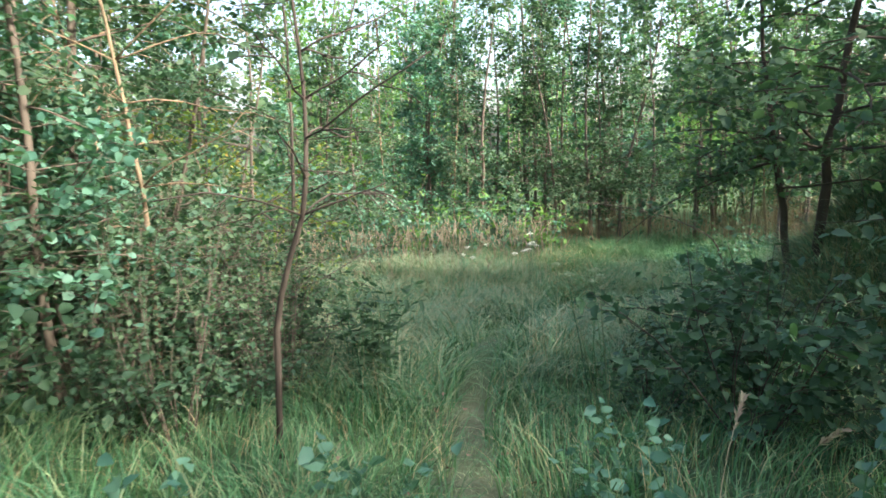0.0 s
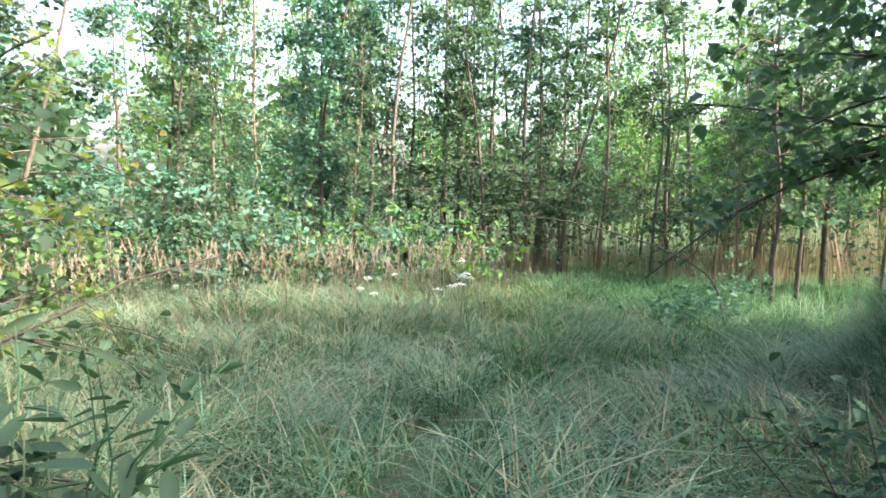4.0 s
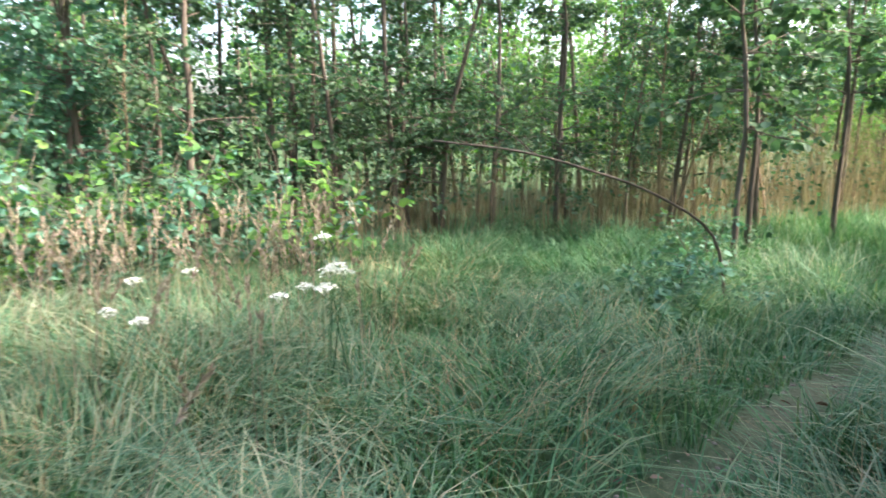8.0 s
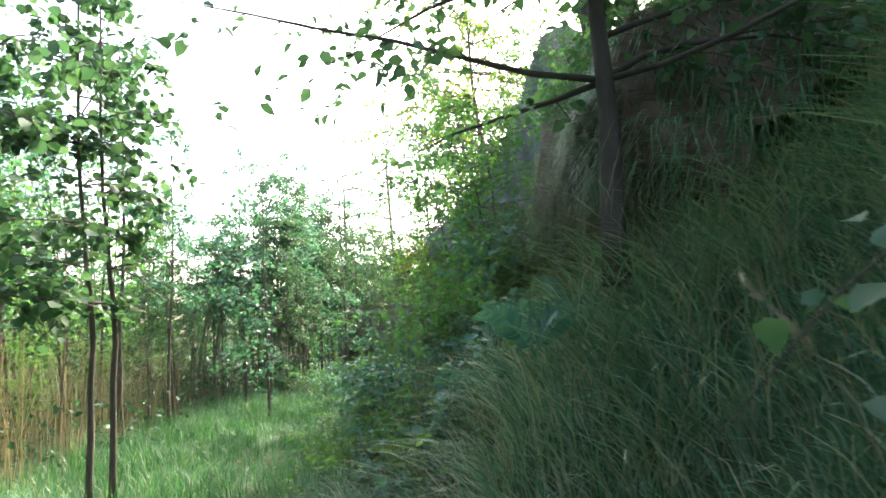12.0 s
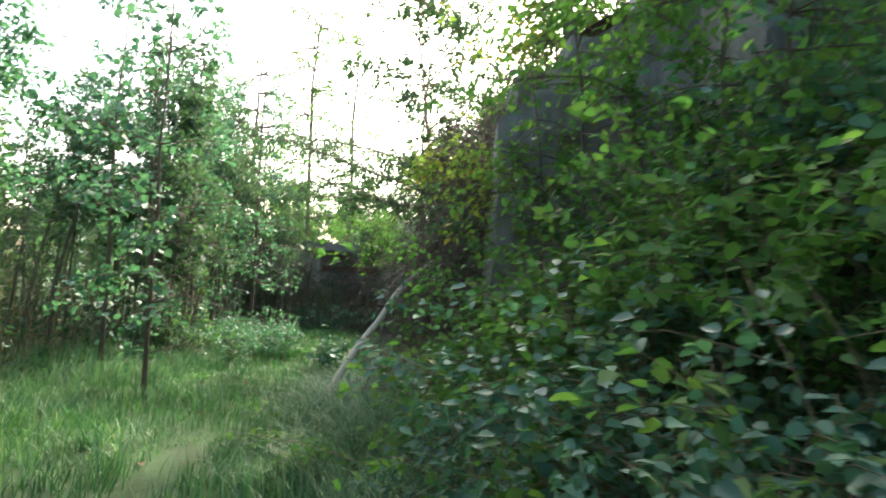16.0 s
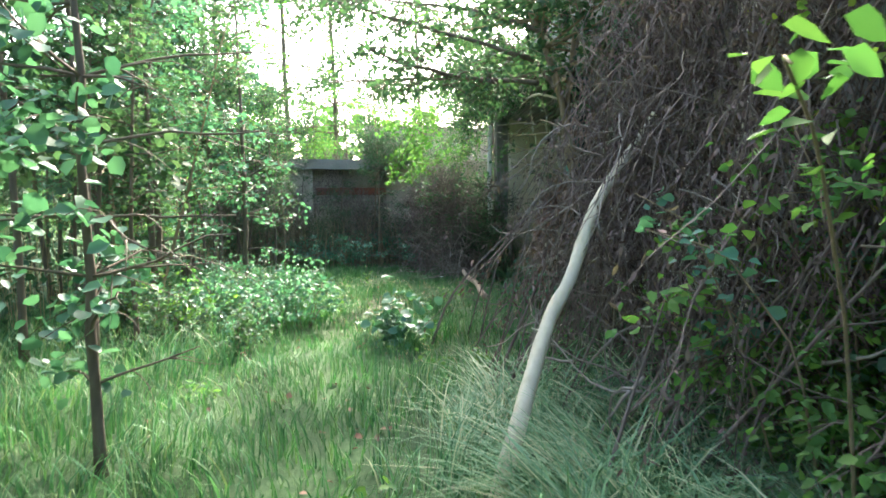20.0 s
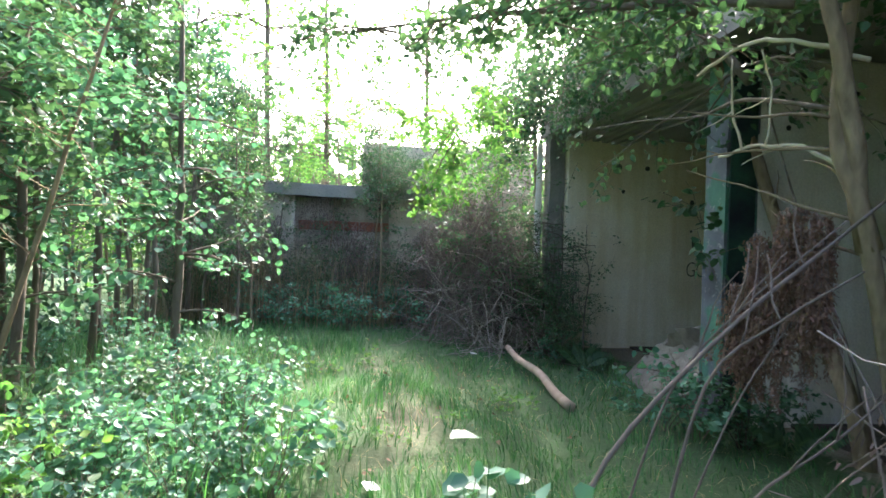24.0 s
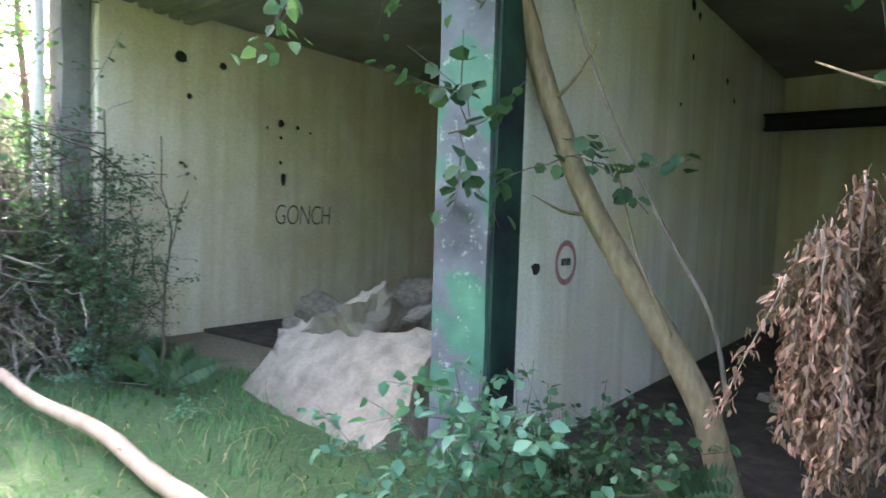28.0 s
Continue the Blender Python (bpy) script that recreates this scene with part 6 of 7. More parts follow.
line = np.array([[0, 0, -0.1], [0.01, 0.0, 1.0], [0.0, 0.015, 2.0], [0.02, 0, 3.3]])
tube(s, line, [0.06, 0.055, 0.055, 0.05], 10, 0.05)
x, y = from_ed(4.45, -0.32)
pole = thing("pole", (x, y, 0), "pale flaking pole at the wall end", "pole")
link_part("shaft", smooth(s.mesh("shaft", M_CONCRETE)), pole)


# ---------------------------------------------------------------- rubble


def rock(e, d, z, sx, sy, sz, seed, tilt=(0, 0, 0), label="broken lump of concrete in the bay", mat=None):
    bm = bmesh.new()
    bmesh.ops.create_cube(bm, size=1)
    bmesh.ops.subdivide_edges(bm, edges=bm.edges[:], cuts=11, use_grid_fill=True)
    for v in bm.verts:
        p = v.co.copy()
        q = p.normalized() * 0.62
        p = p.lerp(q, 0.14)
        p += noise.noise_vector(p * 1.6 + Vector((seed, 0, seed * 0.3))) * 0.13 + noise.noise_vector(p * 5 + Vector((0, seed, 0))) * 0.05 + noise.noise_vector(p * 14 + Vector((0, seed, 0))) * 0.018
        v.co = Vector((p.x * sx, p.y * sy, p.z * sz))
    t = thing("rubble_block", (0, 0, 0), label, "rubble", "rubble in the bay")
    t.matrix_world = BUNKER @ pose(e, d, z, *tilt)
    o = part("block", bm, mat or M_RUBBLE, t)
    smooth(o.data)
    return t


def slab(e, d, z, sx, sy, sz, seed, tilt, label):
    """A broken plate of concrete: flat faces, snapped edges, rough breaks."""
    bm = bmesh.new()
    bmesh.ops.create_cube(bm, size=1)
    bmesh.ops.subdivide_edges(bm, edges=bm.edges[:], cuts=14, use_grid_fill=True)
    for v in bm.verts:
        p = v.co.copy()
        c = Vector((seed, seed * 0.7, -seed))
        p.x *= 1 + 0.16 * noise.noise(Vector((p.y * 2.2, p.z, 0)) + c)
        p.y *= 1 + 0.20 * noise.noise(Vector((p.x * 2.6, p.z, 3)) + c)
        p.z += 0.22 * p.x * noise.noise(c) + 0.10 * noise.noise(Vector((p.x * 1.3, p.y * 1.3, 0)) + c)
        v.co = Vector((p.x * sx, p.y * sy, p.z * sz))
        r = 1.6 if max(abs(p.x), abs(p.y)) > 0.47 else 0.7
        v.co += r * (noise.noise_vector(v.co * 5 + c) * 0.035 + noise.noise_vector(v.co * 14 + c) * 0.014)
    t = thing("rubble_block", (0, 0, 0), label, "rubble", "rubble in the bay")
    t.matrix_world = BUNKER @ pose(e, d, z, *tilt)
    part("block", bm, M_SLAB, t)
    return t


slab(1.02, 0.40, 0.06, 1.6, 0.9, 0.46, 1.0, (42, 3, 4), "large slab of broken concrete leaning in the bay")
slab(1.50, 0.82, 0.44, 0.95, 0.55, 0.32, 4.0, (20, 24, 8), "tilted slab of broken concrete on the rubble")
rock(1.75, 1.2, 0.15, 1.0, 0.7, 0.5, 6.0, (0, 5, -15))
for k in range(18):
    rock(rng.uniform(0.2, 3.2), rng.uniform(1.6, 4.2), rng.uniform(0.08, 0.45), rng.uniform(0.25, 0.6), rng.uniform(0.2, 0.5), rng.uniform(0.2, 0.4), k + 9.0, tuple(rng.uniform(-25, 25, 3)))
for k in range(5):
    rock(rng.uniform(-3.5, -0.9), rng.uniform(0.8, 4.0), 0.06, rng.uniform(0.06, 0.14), rng.uniform(0.06, 0.12), 0.06, k + 30.0, (0, 0, k * 40.0), "small stone on the earth floor")

# ---------------------------------------------------------------- fallen wood


def limb_thing(name, pts, r0, r1, mat, label, category="branch", forks=(), sides=10, rough=0.05, jitter=0.0):
    pts = np.asarray(pts, dtype=float)
    n = 4 * (len(pts) - 1) + 1
    u = np.linspace(0, len(pts) - 1, n)
    ctrl = np.concatenate([[2 * pts[0] - pts[1]], pts, [2 * pts[-1] - pts[-2]]])
    line = []
    for v in u:
        i = min(int(v), len(pts) - 2)
        f = v - i
        a, b, c, d = ctrl[i], ctrl[i + 1], ctrl[i + 2], ctrl[i + 3]
        line.append(0.5 * (2 * b + (c - a) * f + (2 * a - 5 * b + 4 * c - d) * f * f + (3 * b - a - 3 * c + d) * f ** 3))
    line = np.array(line)
    if jitter:
        line[1:-1] += rng.normal(0, jitter, (n - 2, 3))
    t = thing(name, tuple(pts[0]), label, category)
    s = Soup()
    tube(s, line - pts[0], np.linspace(r0, r1, n), sides, rough)
    link_part("wood", smooth(s.mesh("wood", mat)), t)
    for k, (at, d, ln) in enumerate(forks):
        f = Soup()
        p = line[int(at * (n - 1))] - pts[0]
        g = wander(p, d, ln, 6, 0.10)
        tube(f, g, np.linspace(max(0.006, r1 * 0.32), 0.003, 7), 5)
        link_part("side_twig", smooth(f.mesh("side_twig", mat)), t)
    return t


limb_thing("leaning_pole", [(15.95, 10.05, -0.05), (16.2, 9.72, 0.5), (16.43, 9.45, 0.84), (16.5, 9.27, 1.06), (16.68, 9.01, 1.42), (16.89, 8.71, 1.67), (17.15, 8.32, 1.93), (17.3, 8.03, 2.18)], 0.046, 0.032, M_STICK,
           "bare pale crooked pole leaning on dead brush", "pole", [(0.28, (0.3, 0.5, 0.4), 0.08)])
limb_thing("log", [(22.40, 7.1, 0.06), (22.95, 6.93, 0.07), (23.6, 6.72, 0.13), (24.25, 6.62, 0.17), (25.0, 6.38, 0.20)], 0.052, 0.038, M_LOG, "barkless pale log lying in the grass", "log", [(0.4, (0.1, 0.6, 0.5), 0.07)])
# thin dead stem arching over the meadow edge
limb_thing("arching_branch", [(5.2, 10.98, 0.05), (4.94, 10.94, 0.70), (4.3, 10.92, 1.07), (3.6, 10.84, 1.29), (2.94, 10.7, 1.44), (2.3, 10.6, 1.52)], 0.014, 0.006, M_BARK, "thin dead branch arching out of the grass over the meadow", "branch", [(0.75, (-0.6, 0.3, 0.3), 0.4), (0.9, (-0.6, -0.4, 0.1), 0.3)])
# tree leaning against the partition
trunk_pts = [(*from_ed(-1.55, 0.55), -0.1), (*from_ed(-1.46, 0.54), 0.25), (*from_ed(-1.31, 0.50), 0.62), (*from_ed(-0.80, 0.45), 1.41), (*from_ed(-0.55, 0.38), 2.0), (*from_ed(-0.40, 0.28), 2.55), (*from_ed(-0.28, 0.08), 3.1), (*from_ed(-0.05, -0.3), 4.2)]
limb_thing("leaning_tree", trunk_pts, 0.078, 0.045, M_BARK_TAN, "tan-barked tree stem leaning across the partition wall", "tree",
           [(0.3, (0.35, 0.0, 0.9), 1.3), (0.45, (0.6, 0.3, 0.1), 0.4), (0.6, (-0.5, 0.4, 0.3), 0.5), (0.7, (0.4, 0.5, 0.2), 0.5)])
limb_thing("vine", [(*from_ed(-1.50, 0.5), 0.5), (*from_ed(-1.42, 0.42), 0.95), (*from_ed(-1.18, 0.42), 1.35), (*from_ed(-0.85, 0.40), 2.0), (*from_ed(-0.62, 0.32), 2.7), (*from_ed(-0.5, 0.2), 3.4)], 0.012, 0.007, M_TWIG, "thin pale vine climbing beside the stem", "vine")


def ivy(e, d, z, n, label):
    x, y = from_ed(e, d)
    t = thing("ivy", (x, y, z), label, "ivy")
    w, c = Soup(), Soup()
    for _ in range(n):
        line = wander((rng.normal(0, 0.06), rng.normal(0, 0.03), rng.uniform(-0.2, 0.2)), (rng.normal(0, 0.6), rng.normal(0, 0.3), rng.uniform(-0.3, 1.0)), 0.5, 5, 0.25)
        tube(w, line, np.linspace(0.004, 0.002, 6), 4)
        leaves_on(c, line, 9, 0.085, "round", 0.03, 0.1, 0.4, 0.6)
    link_part("wood", w.mesh("wood", M_BARK), t)
    link_part("foliage", c.mesh("leaves", M_LEAF_DARK), t)


ivy(-0.42, -0.22, 1.85, 6, "ivy with dark round leaves on the door post")
ivy(-0.85, 0.1, 1.7, 4, "ivy with dark round leaves beside the stem")
ivy(-0.35, -0.2, 2.6, 3, "ivy sprig climbing the door post")

# bare dead limbs beside the trail
for pts, r in (([(19.7, 9.0, -0.05), (19.75, 8.7, 0.55), (19.62, 8.1, 1.18), (19.5, 7.55, 1.62), (19.4, 6.9, 2.1)], 0.015),
               ([(20.0, 8.45, -0.05), (19.9, 8.2, 0.8), (19.75, 7.9, 1.25), (19.45, 7.5, 1.75)], 0.008),
               ([(19.75, 8.4, -0.05), (19.65, 8.2, 0.9), (19.4, 8.0, 1.25), (19.15, 7.8, 1.5)], 0.010),
               ([(19.3, 8.7, -0.05), (19.3, 8.3, 0.45), (19.25, 7.8, 0.72), (19.2, 7.2, 1.1)], 0.009),
               ([(20.1, 7.9, -0.05), (20.0, 7.6, 0.7), (19.9, 7.2, 1.3), (19.9, 6.9, 1.7)], 0.007)):
    limb_thing("dead_limb", pts, r, r * 0.5, M_TWIG, "bare grey dead limb slanting up from the grass", "branch", [(0.5, (rng.normal(0, 0.25), -0.4, 0.8), 0.5), (0.7, (rng.normal(0, 0.25), -0.3, 0.8), 0.4)], 8)
limb_thing("young_tree", [(19.35, 6.9, -0.1), (19.45, 7.1, 0.9), (19.5, 7.3, 1.75), (19.6, 7.4, 2.3), (19.55, 7.3, 3.4)], 0.055, 0.04, M_BARK_TAN, "tan knotted tree stem beside the dead brush", "tree",
           [(0.45, (0.7, -0.2, 0.2), 0.9), (0.55, (0.8, 0.3, 0.25), 1.0), (0.6, (0.5, -0.5, 0.5), 0.8), (0.7, (0.7, 0.1, 0.1), 1.1), (0.8, (0.3, 0.6, 0.2), 0.8)])
limb_thing("bare_branch", [(19.6, 7.4, 2.35), (20.3, 7.3, 2.55), (21.0, 7.0, 2.6), (21.7, 6.9, 2.7), (22.5, 6.9, 2.75)], 0.016, 0.006, M_BARK, "bare branch reaching across the opening", "branch", [(0.5, (0.3, 0.3, -0.2), 0.5), (0.75, (0.5, -0.3, 0.2), 0.5)])


# ---------------------------------------------------------------- withered and dead brush


def drape(cx, cy, z0, z1, rx, ry, n, mat, leaf, label, name="withered_bush", twigs=60, hang=0.45, shape="lance", lean=(0, 0), floor=0.02):
    """A hanging mass of dead leaves and twigs between two heights."""
    t = thing(name, (cx, cy, 0), label, "dead brush")
    w, c = Soup(), Soup()
    for _ in range(twigs):
        a, r = rng.uniform(0, 6.28), rng.random() ** 0.5
        z = rng.uniform(z0 + 0.3 * (z1 - z0), z1)
        k = 1 - 0.5 * (z - z0) / (z1 - z0)
        p = (rx * r * k * math.cos(a) + lean[0] * (z - z0), ry * r * k * math.sin(a) + lean[1] * (z - z0), z)
        line = wander(p, (rng.normal(0, 0.5), rng.normal(0, 0.5), -0.8), hang * rng.uniform(0.6, 1.6), 5, 0.18, 0.15)
        line[:, 2] = np.maximum(line[:, 2], floor)
        tube(w, line, np.linspace(0.006, 0.002, 6), 3)
        leaves_on(c, line, n // twigs, leaf, shape, 0.04, 0.0, 0.9, 0.9)
    tagged(link_part("wood", w.mesh("wood", M_TWIG), t), kind="stuff")
    tagged(link_part("foliage", c.mesh("leaves", mat), t), kind="stuff")
    return t


def tangle(e, d, tall, wide, n, label):
    """A heap of crossing dead twigs and sticks."""
    x, y = from_ed(e, d)
    t = thing("brush_heap", (x, y, 0), label, "dead brush")
    for name, mat, share, r0, ln in (("twig_mass", M_TWIG, 0.75, 0.0035, 0.9), ("stick_mass", M_STICK_GREY, 0.25, 0.008, 1.1)):
        w = Soup()
        for _ in range(int(n * share)):
            a, r = rng.uniform(0, 6.28), wide * rng.random() ** 0.5
            z = 0.05 + rng.random() ** 1.3 * tall * (1 - 0.6 * (r / wide) ** 2)
            line = wander((r * math.cos(a), r * math.sin(a) * 0.7, z), (rng.normal(0, 1), rng.normal(0, 0.7), rng.normal(-0.1, 0.6)), ln * rng.uniform(0.5, 1.3), 7, 0.22, 0.06)
            line[:, 2] = np.maximum(line[:, 2], 0.02)
            if poly_dist(line[:, 0] + x, line[:, 1] + y, WALKED)[0].min() < 1.0:
                continue
            tube(w, line, np.linspace(r0 * rng.uniform(0.7, 1.4), r0 * 0.35, 8), 4)
        tagged(link_part(name, smooth(w.mesh(name, mat)), t), kind="stuff")
    return t


for e, d, tall, wide in ((3.75, -1.0, 1.7, 0.75), (4.8, -1.35, 2.2, 0.95), (5.9, -1.7, 2.0, 1.0), (-5.3, -1.2, 2.6, 0.9), (-6.4, -1.1, 2.8, 0.9)):
    tangle(e, d, tall, wide, 460 if e > 0 else 170, "heap of crossing dead twigs and bare sticks")
# broken limb hung with tassels of withered leaves
tassel = thing("withered_bush", (19.86, 7.3, 0), "hanging limb with tassels of withered red-brown leaves", "dead brush")
w, c = Soup(), Soup()
for cx, cy, top_z, low_z in ((-0.14, 0.02, 1.78, 1.12), (-0.05, -0.05, 1.86, 0.92), (0.05, 0.04, 1.88, 0.80), (0.15, -0.03, 1.82, 0.74), (0.25, 0.05, 1.70, 0.90), (0.33, -0.02, 1.52, 0.72), (0.42, 0.03, 1.38, 0.9)):
    for k in range(24):
        px, py = cx + rng.normal(0, 0.034), cy + rng.normal(0, 0.04)
        start = top_z - rng.random() ** 1.6 * 0.6 * (top_z - low_z)
        line = wander((px, py, start), (rng.normal(0, 0.10), rng.normal(0, 0.10), -1), min(rng.uniform(0.3, 0.75), start - low_z + 0.08), 8, 0.06, 0.1)
        tube(w, line, np.linspace(0.004, 0.0015, 9), 3)
        leaves_on(c, line, 130, 0.032, "lance", 0.012, 0.0, 0.9, 0.9)
tagged(link_part("wood", w.mesh("wood", M_TWIG), tassel), kind="stuff")
tagged(link_part("foliage", c.mesh("leaves", M_RUSTLEAF), tassel), kind="stuff")
for pts, r in (([(19.5, 7.3, 1.9), (19.75, 7.35, 2.15), (20.1, 7.4, 2.22), (20.35, 7.45, 2.18)], 0.014), ([(19.5, 7.3, 2.6), (19.8, 7.5, 2.75), (20.1, 7.55, 2.8), (20.5, 7.5, 2.72)], 0.016),
               ([(20.05, 7.4, 2.22), (20.02, 7.4, 2.5), (20.05, 7.45, 2.78)], 0.008), ([(20.2, 7.42, 2.2), (20.25, 7.45, 2.45), (20.22, 7.5, 2.76)], 0.009)):
    limb_thing("bare_branch", pts, r, r * 0.6, M_STICK, "pale bare curved branch over the withered leaves", "branch", [(0.5, (0.5, 0.2, -0.2), 0.25)], 8, 0.05, 0.006)
for k, (e, d, rx, ry, z1) in enumerate(((-6.9, -0.9, 0.9, 0.8, 3.6), (-6.0, -1.1, 0.9, 0.9, 3.9), (-5.0, -1.1, 0.9, 1.0, 3.9), (-4.3, -0.9, 0.6, 0.7, 3.2))):
    x, y = from_ed(e, d)
    drape(x, y, 0.1, z1, rx, ry, 9000, M_DEADTWIG, 0.05, "tall heap of dead grey-brown brush against the store", "dead_brush", 260, 1.0, lean=(D_AX[0] * 0.15, D_AX[1] * 0.15))
for e, d, rx, ry, z1 in ((3.95, -0.95, 0.6, 0.5, 1.9), (4.7, -1.25, 0.8, 0.6, 2.5), (5.6, -1.5, 0.9, 0.6, 2.5), (6.7, -1.8, 0.9, 0.6, 2.1)):
    x, y = from_ed(e, d)
    drape(x, y, 0.05, z1, rx, ry, 5000, M_DEADTWIG, 0.045, "heap of dead brush beside the written wall", "dead_brush", 260, 0.8)
# bare sticks standing out of the heaps
for k in range(46):
    e, d = (rng.uniform(-7.2, -3.6), rng.uniform(-2.1, -0.8)) if k < 32 else (rng.uniform(3.0, 6.0), rng.uniform(-2.2, -1.2))
    x, y = from_ed(e, d)
    up = rng.uniform(0.5, 1.6)
    dx, dy = (D_AX * rng.uniform(0.2, 0.9) + E_AX * rng.normal(0, 0.5))
    ln = rng.uniform(1.0, 2.6)
    a = np.array([x, y, -0.03])
    b = a + np.array([dx, dy, up]) / np.linalg.norm([dx, dy, up]) * ln
    limb_thing("dry_stick", [a, (a + b) / 2 + rng.normal(0, 0.06, 3), b], rng.uniform(0.006, 0.016), 0.003, M_TWIG, "dry stick standing in the dead brush", "stick", [(0.5, tuple(rng.normal(0, 0.6, 3) + [0, 0, 0.4]), 0.5)], 5)
limb_thing("forked_stem", [(16.8, 8.55, -0.05), (16.75, 8.5, 0.7), (16.7, 8.45, 1.25), (16.45, 8.35, 1.9)], 0.02, 0.008, M_TWIG, "thin forked grey stem beside the pale pole", "stem", [(0.62, (0.5, -0.3, 0.9), 0.9), (0.35, (0.6, 0.2, 0.5), 0.6)])
# dark thin climbing stems in front of the written wall
for e0, e1, z1 in ((3.9, 3.4, 1.6), (3.6, 3.75, 2.0), (3.2, 2.7, 1.5), (2.2, 2.25, 1.9), (3.9, 4.1, 2.3)):
    pts = [(*from_ed(e0, -0.35), -0.05), (*from_ed(e0 * 0.55 + e1 * 0.45, -0.3), z1 * 0.35), (*from_ed(e1, -0.25), z1 * 0.62), (*from_ed(e1 + 0.12, -0.25), z1)]
    limb_thing("climbing_stem", pts, 0.014, 0.004, M_BARK_DARK, "thin dark bare stem in front of the wall", "stem", [(0.4, (0.3, 0.2, 0.7), 0.6), (0.6, (-0.4, 0.1, 0.7), 0.6), (0.8, (0.4, 0, 0.5), 0.4)], 6, 0.05, 0.02)
for e, s_ in ((3.3, 0.85), (2.75, 0.6), (3.95, 1.1)):
    x, y = from_ed(e, -0.4)
    plant_shrub(thin_bush[1], x, y, "thin shrub with small leaves in front of the written wall", "shrubs at the store", size=s_)
x, y = from_ed(3.7, -0.3)
plant_shrub(thin_bush[0], x, y, "thin shrub with small leaves in front of the written wall", "shrubs at the store", size=1.05)
x, y = from_ed(4.9, -0.9)
plant_shrub(thin_bush[1], x, y, "thin shrub with small leaves over the brush heap", "shrubs at the store", size=0.9, z=0.6)

# ---------------------------------------------------------------- neighbouring store
NB = 8.0
bm = bmesh.new()
worn_box(bm, NB, NB + 0.5, -7.5, -4.6, -0.2, 2.7, 0.35, 0.03, 11.0)
worn_box(bm, NB, NB + 0.5, -2.6, 0.6, -0.2, 2.75, 0.35, 0.03, 12.0)
worn_box(bm, NB + 0.3, NB + 0.7, -4.6, -2.6, -0.2, 2.5, 0.5, 0.02, 13.0)
nb = structure("wall_9", bm, M_CONCRETE_TAN, "weathered front wall of the neighbouring store", "wall")
bm = bmesh.new()
worn_box(bm, NB - 0.15, NB + 0.8, -5.2, -1.8, 2.52, 2.78, 0.35, 0.03, 14.0)
part("lintel", bm, M_CONCRETE_ROOF, nb, "dark concrete lintel slab")
bm = bmesh.new()
worn_box(bm, NB + 0.4, NB + 1.2, -3.2, 0.6, 2.8, 3.75, 0.35, 0.05, 15.0)
part("cap_block", bm, M_CONCRETE_TAN, nb, "thick weathered concrete block")
brick_me = None
for row in range(9):
    for col in range(6):
        if brick_me is None:
            bm = bmesh.new()
            boxes(bm, -0.06, 0.06, -0.155, 0.155, -0.10, 0.10, 0.012)
            brick_me = bpy.data.meshes.new("brick")
            bm.to_mesh(brick_me)
            bm.free()
            brick_me.materials.append(M_BRICK)
            red_me = brick_me.copy()
            red_me.materials.clear()
            red_me.materials.append(M_BRICK_RED)
        d = -4.55 + 0.17 + col * 0.325 + (0.16 if row % 2 else 0)
        if d > -2.7:
            continue
        b = new("brick", red_me if row == 8 else brick_me)
        b.parent = nb
        b.location = (NB + 0.22 + rng.normal(0, 0.006), d, 0.2 + row * 0.215)
for k in range(40):
    x, y = from_ed(NB + rng.uniform(-1.6, 0.4), rng.uniform(-7.5, 0.5))
    plant_shrub(thin_bush[rng.integers(2)], x, y, "tangled shrub on the neighbouring wall", "shrubs on the far wall", size=rng.uniform(0.7, 1.15), z=(2.3 if k % 4 == 0 else 0.0))

# ---------------------------------------------------------------- bank details
# overhanging lip of turf above the slipped earth
LIP = np.array([(7.1, 8.0), (7.6, 8.15), (8.1, 8.2), (8.6, 8.15), (9.2, 8.0), (9.9, 7.9), (10.4, 7.75), (10.8, 7.3), (11.1, 6.4)])
lu = np.linspace(0, len(LIP) - 1, 60)
lip = np.stack([np.interp(lu, np.arange(len(LIP)), LIP[:, k]) for k in range(2)], 1)
lt = np.gradient(lip, axis=0)
lt /= np.linalg.norm(lt, axis=1)[:, None]
out_dir = np.stack([-lt[:, 1], lt[:, 0]], 1)
out_dir[out_dir[:, 1] < 0] *= -1
rows = []
for off, z in ((-1.6, 1.6), (-0.7, 1.9), (-0.25, 2.2), (0.02, 2.38), (0.16, 2.55), (0.14, 2.8), (0.02, 3.1), (-0.2, 3.4), (-0.6, 3.65), (-1.4, 3.95), (-3.0, 4.3)):
    tall = np.interp(lip[:, 0], [8.8, 10.2, 10.8], [1.0, 1.17, 1.2]) if z > 2.9 else 1.0
    w_ = 0.18 * wave(lip[:, 0] * 3 + z * 4, lip[:, 1] * 3 - z * 3, z)
    end = np.minimum(1, np.minimum(lu, lu[-1] - lu) / 1.2)
    rows.append(np.concatenate([lip + out_dir * (off + w_ - 0.5 * (1 - end))[:, None], (z * tall * (0.8 + 0.2 * end) + 0.5 * w_)[:, None]], 1))
m = len(rows)
lv = np.stack(rows, 1).reshape(-1, 3)
iq = (np.arange(59)[:, None] * m + np.arange(m - 1)[None, :]).ravel()
tagged(new("bank_overhang", smooth(mesh_from("bank_overhang", lv, np.stack([iq, iq + 1, iq + m + 1, iq + m], 1), M_EARTH))), "overhanging lip of dark earth and roots on the bank", "bank", kind="structure")
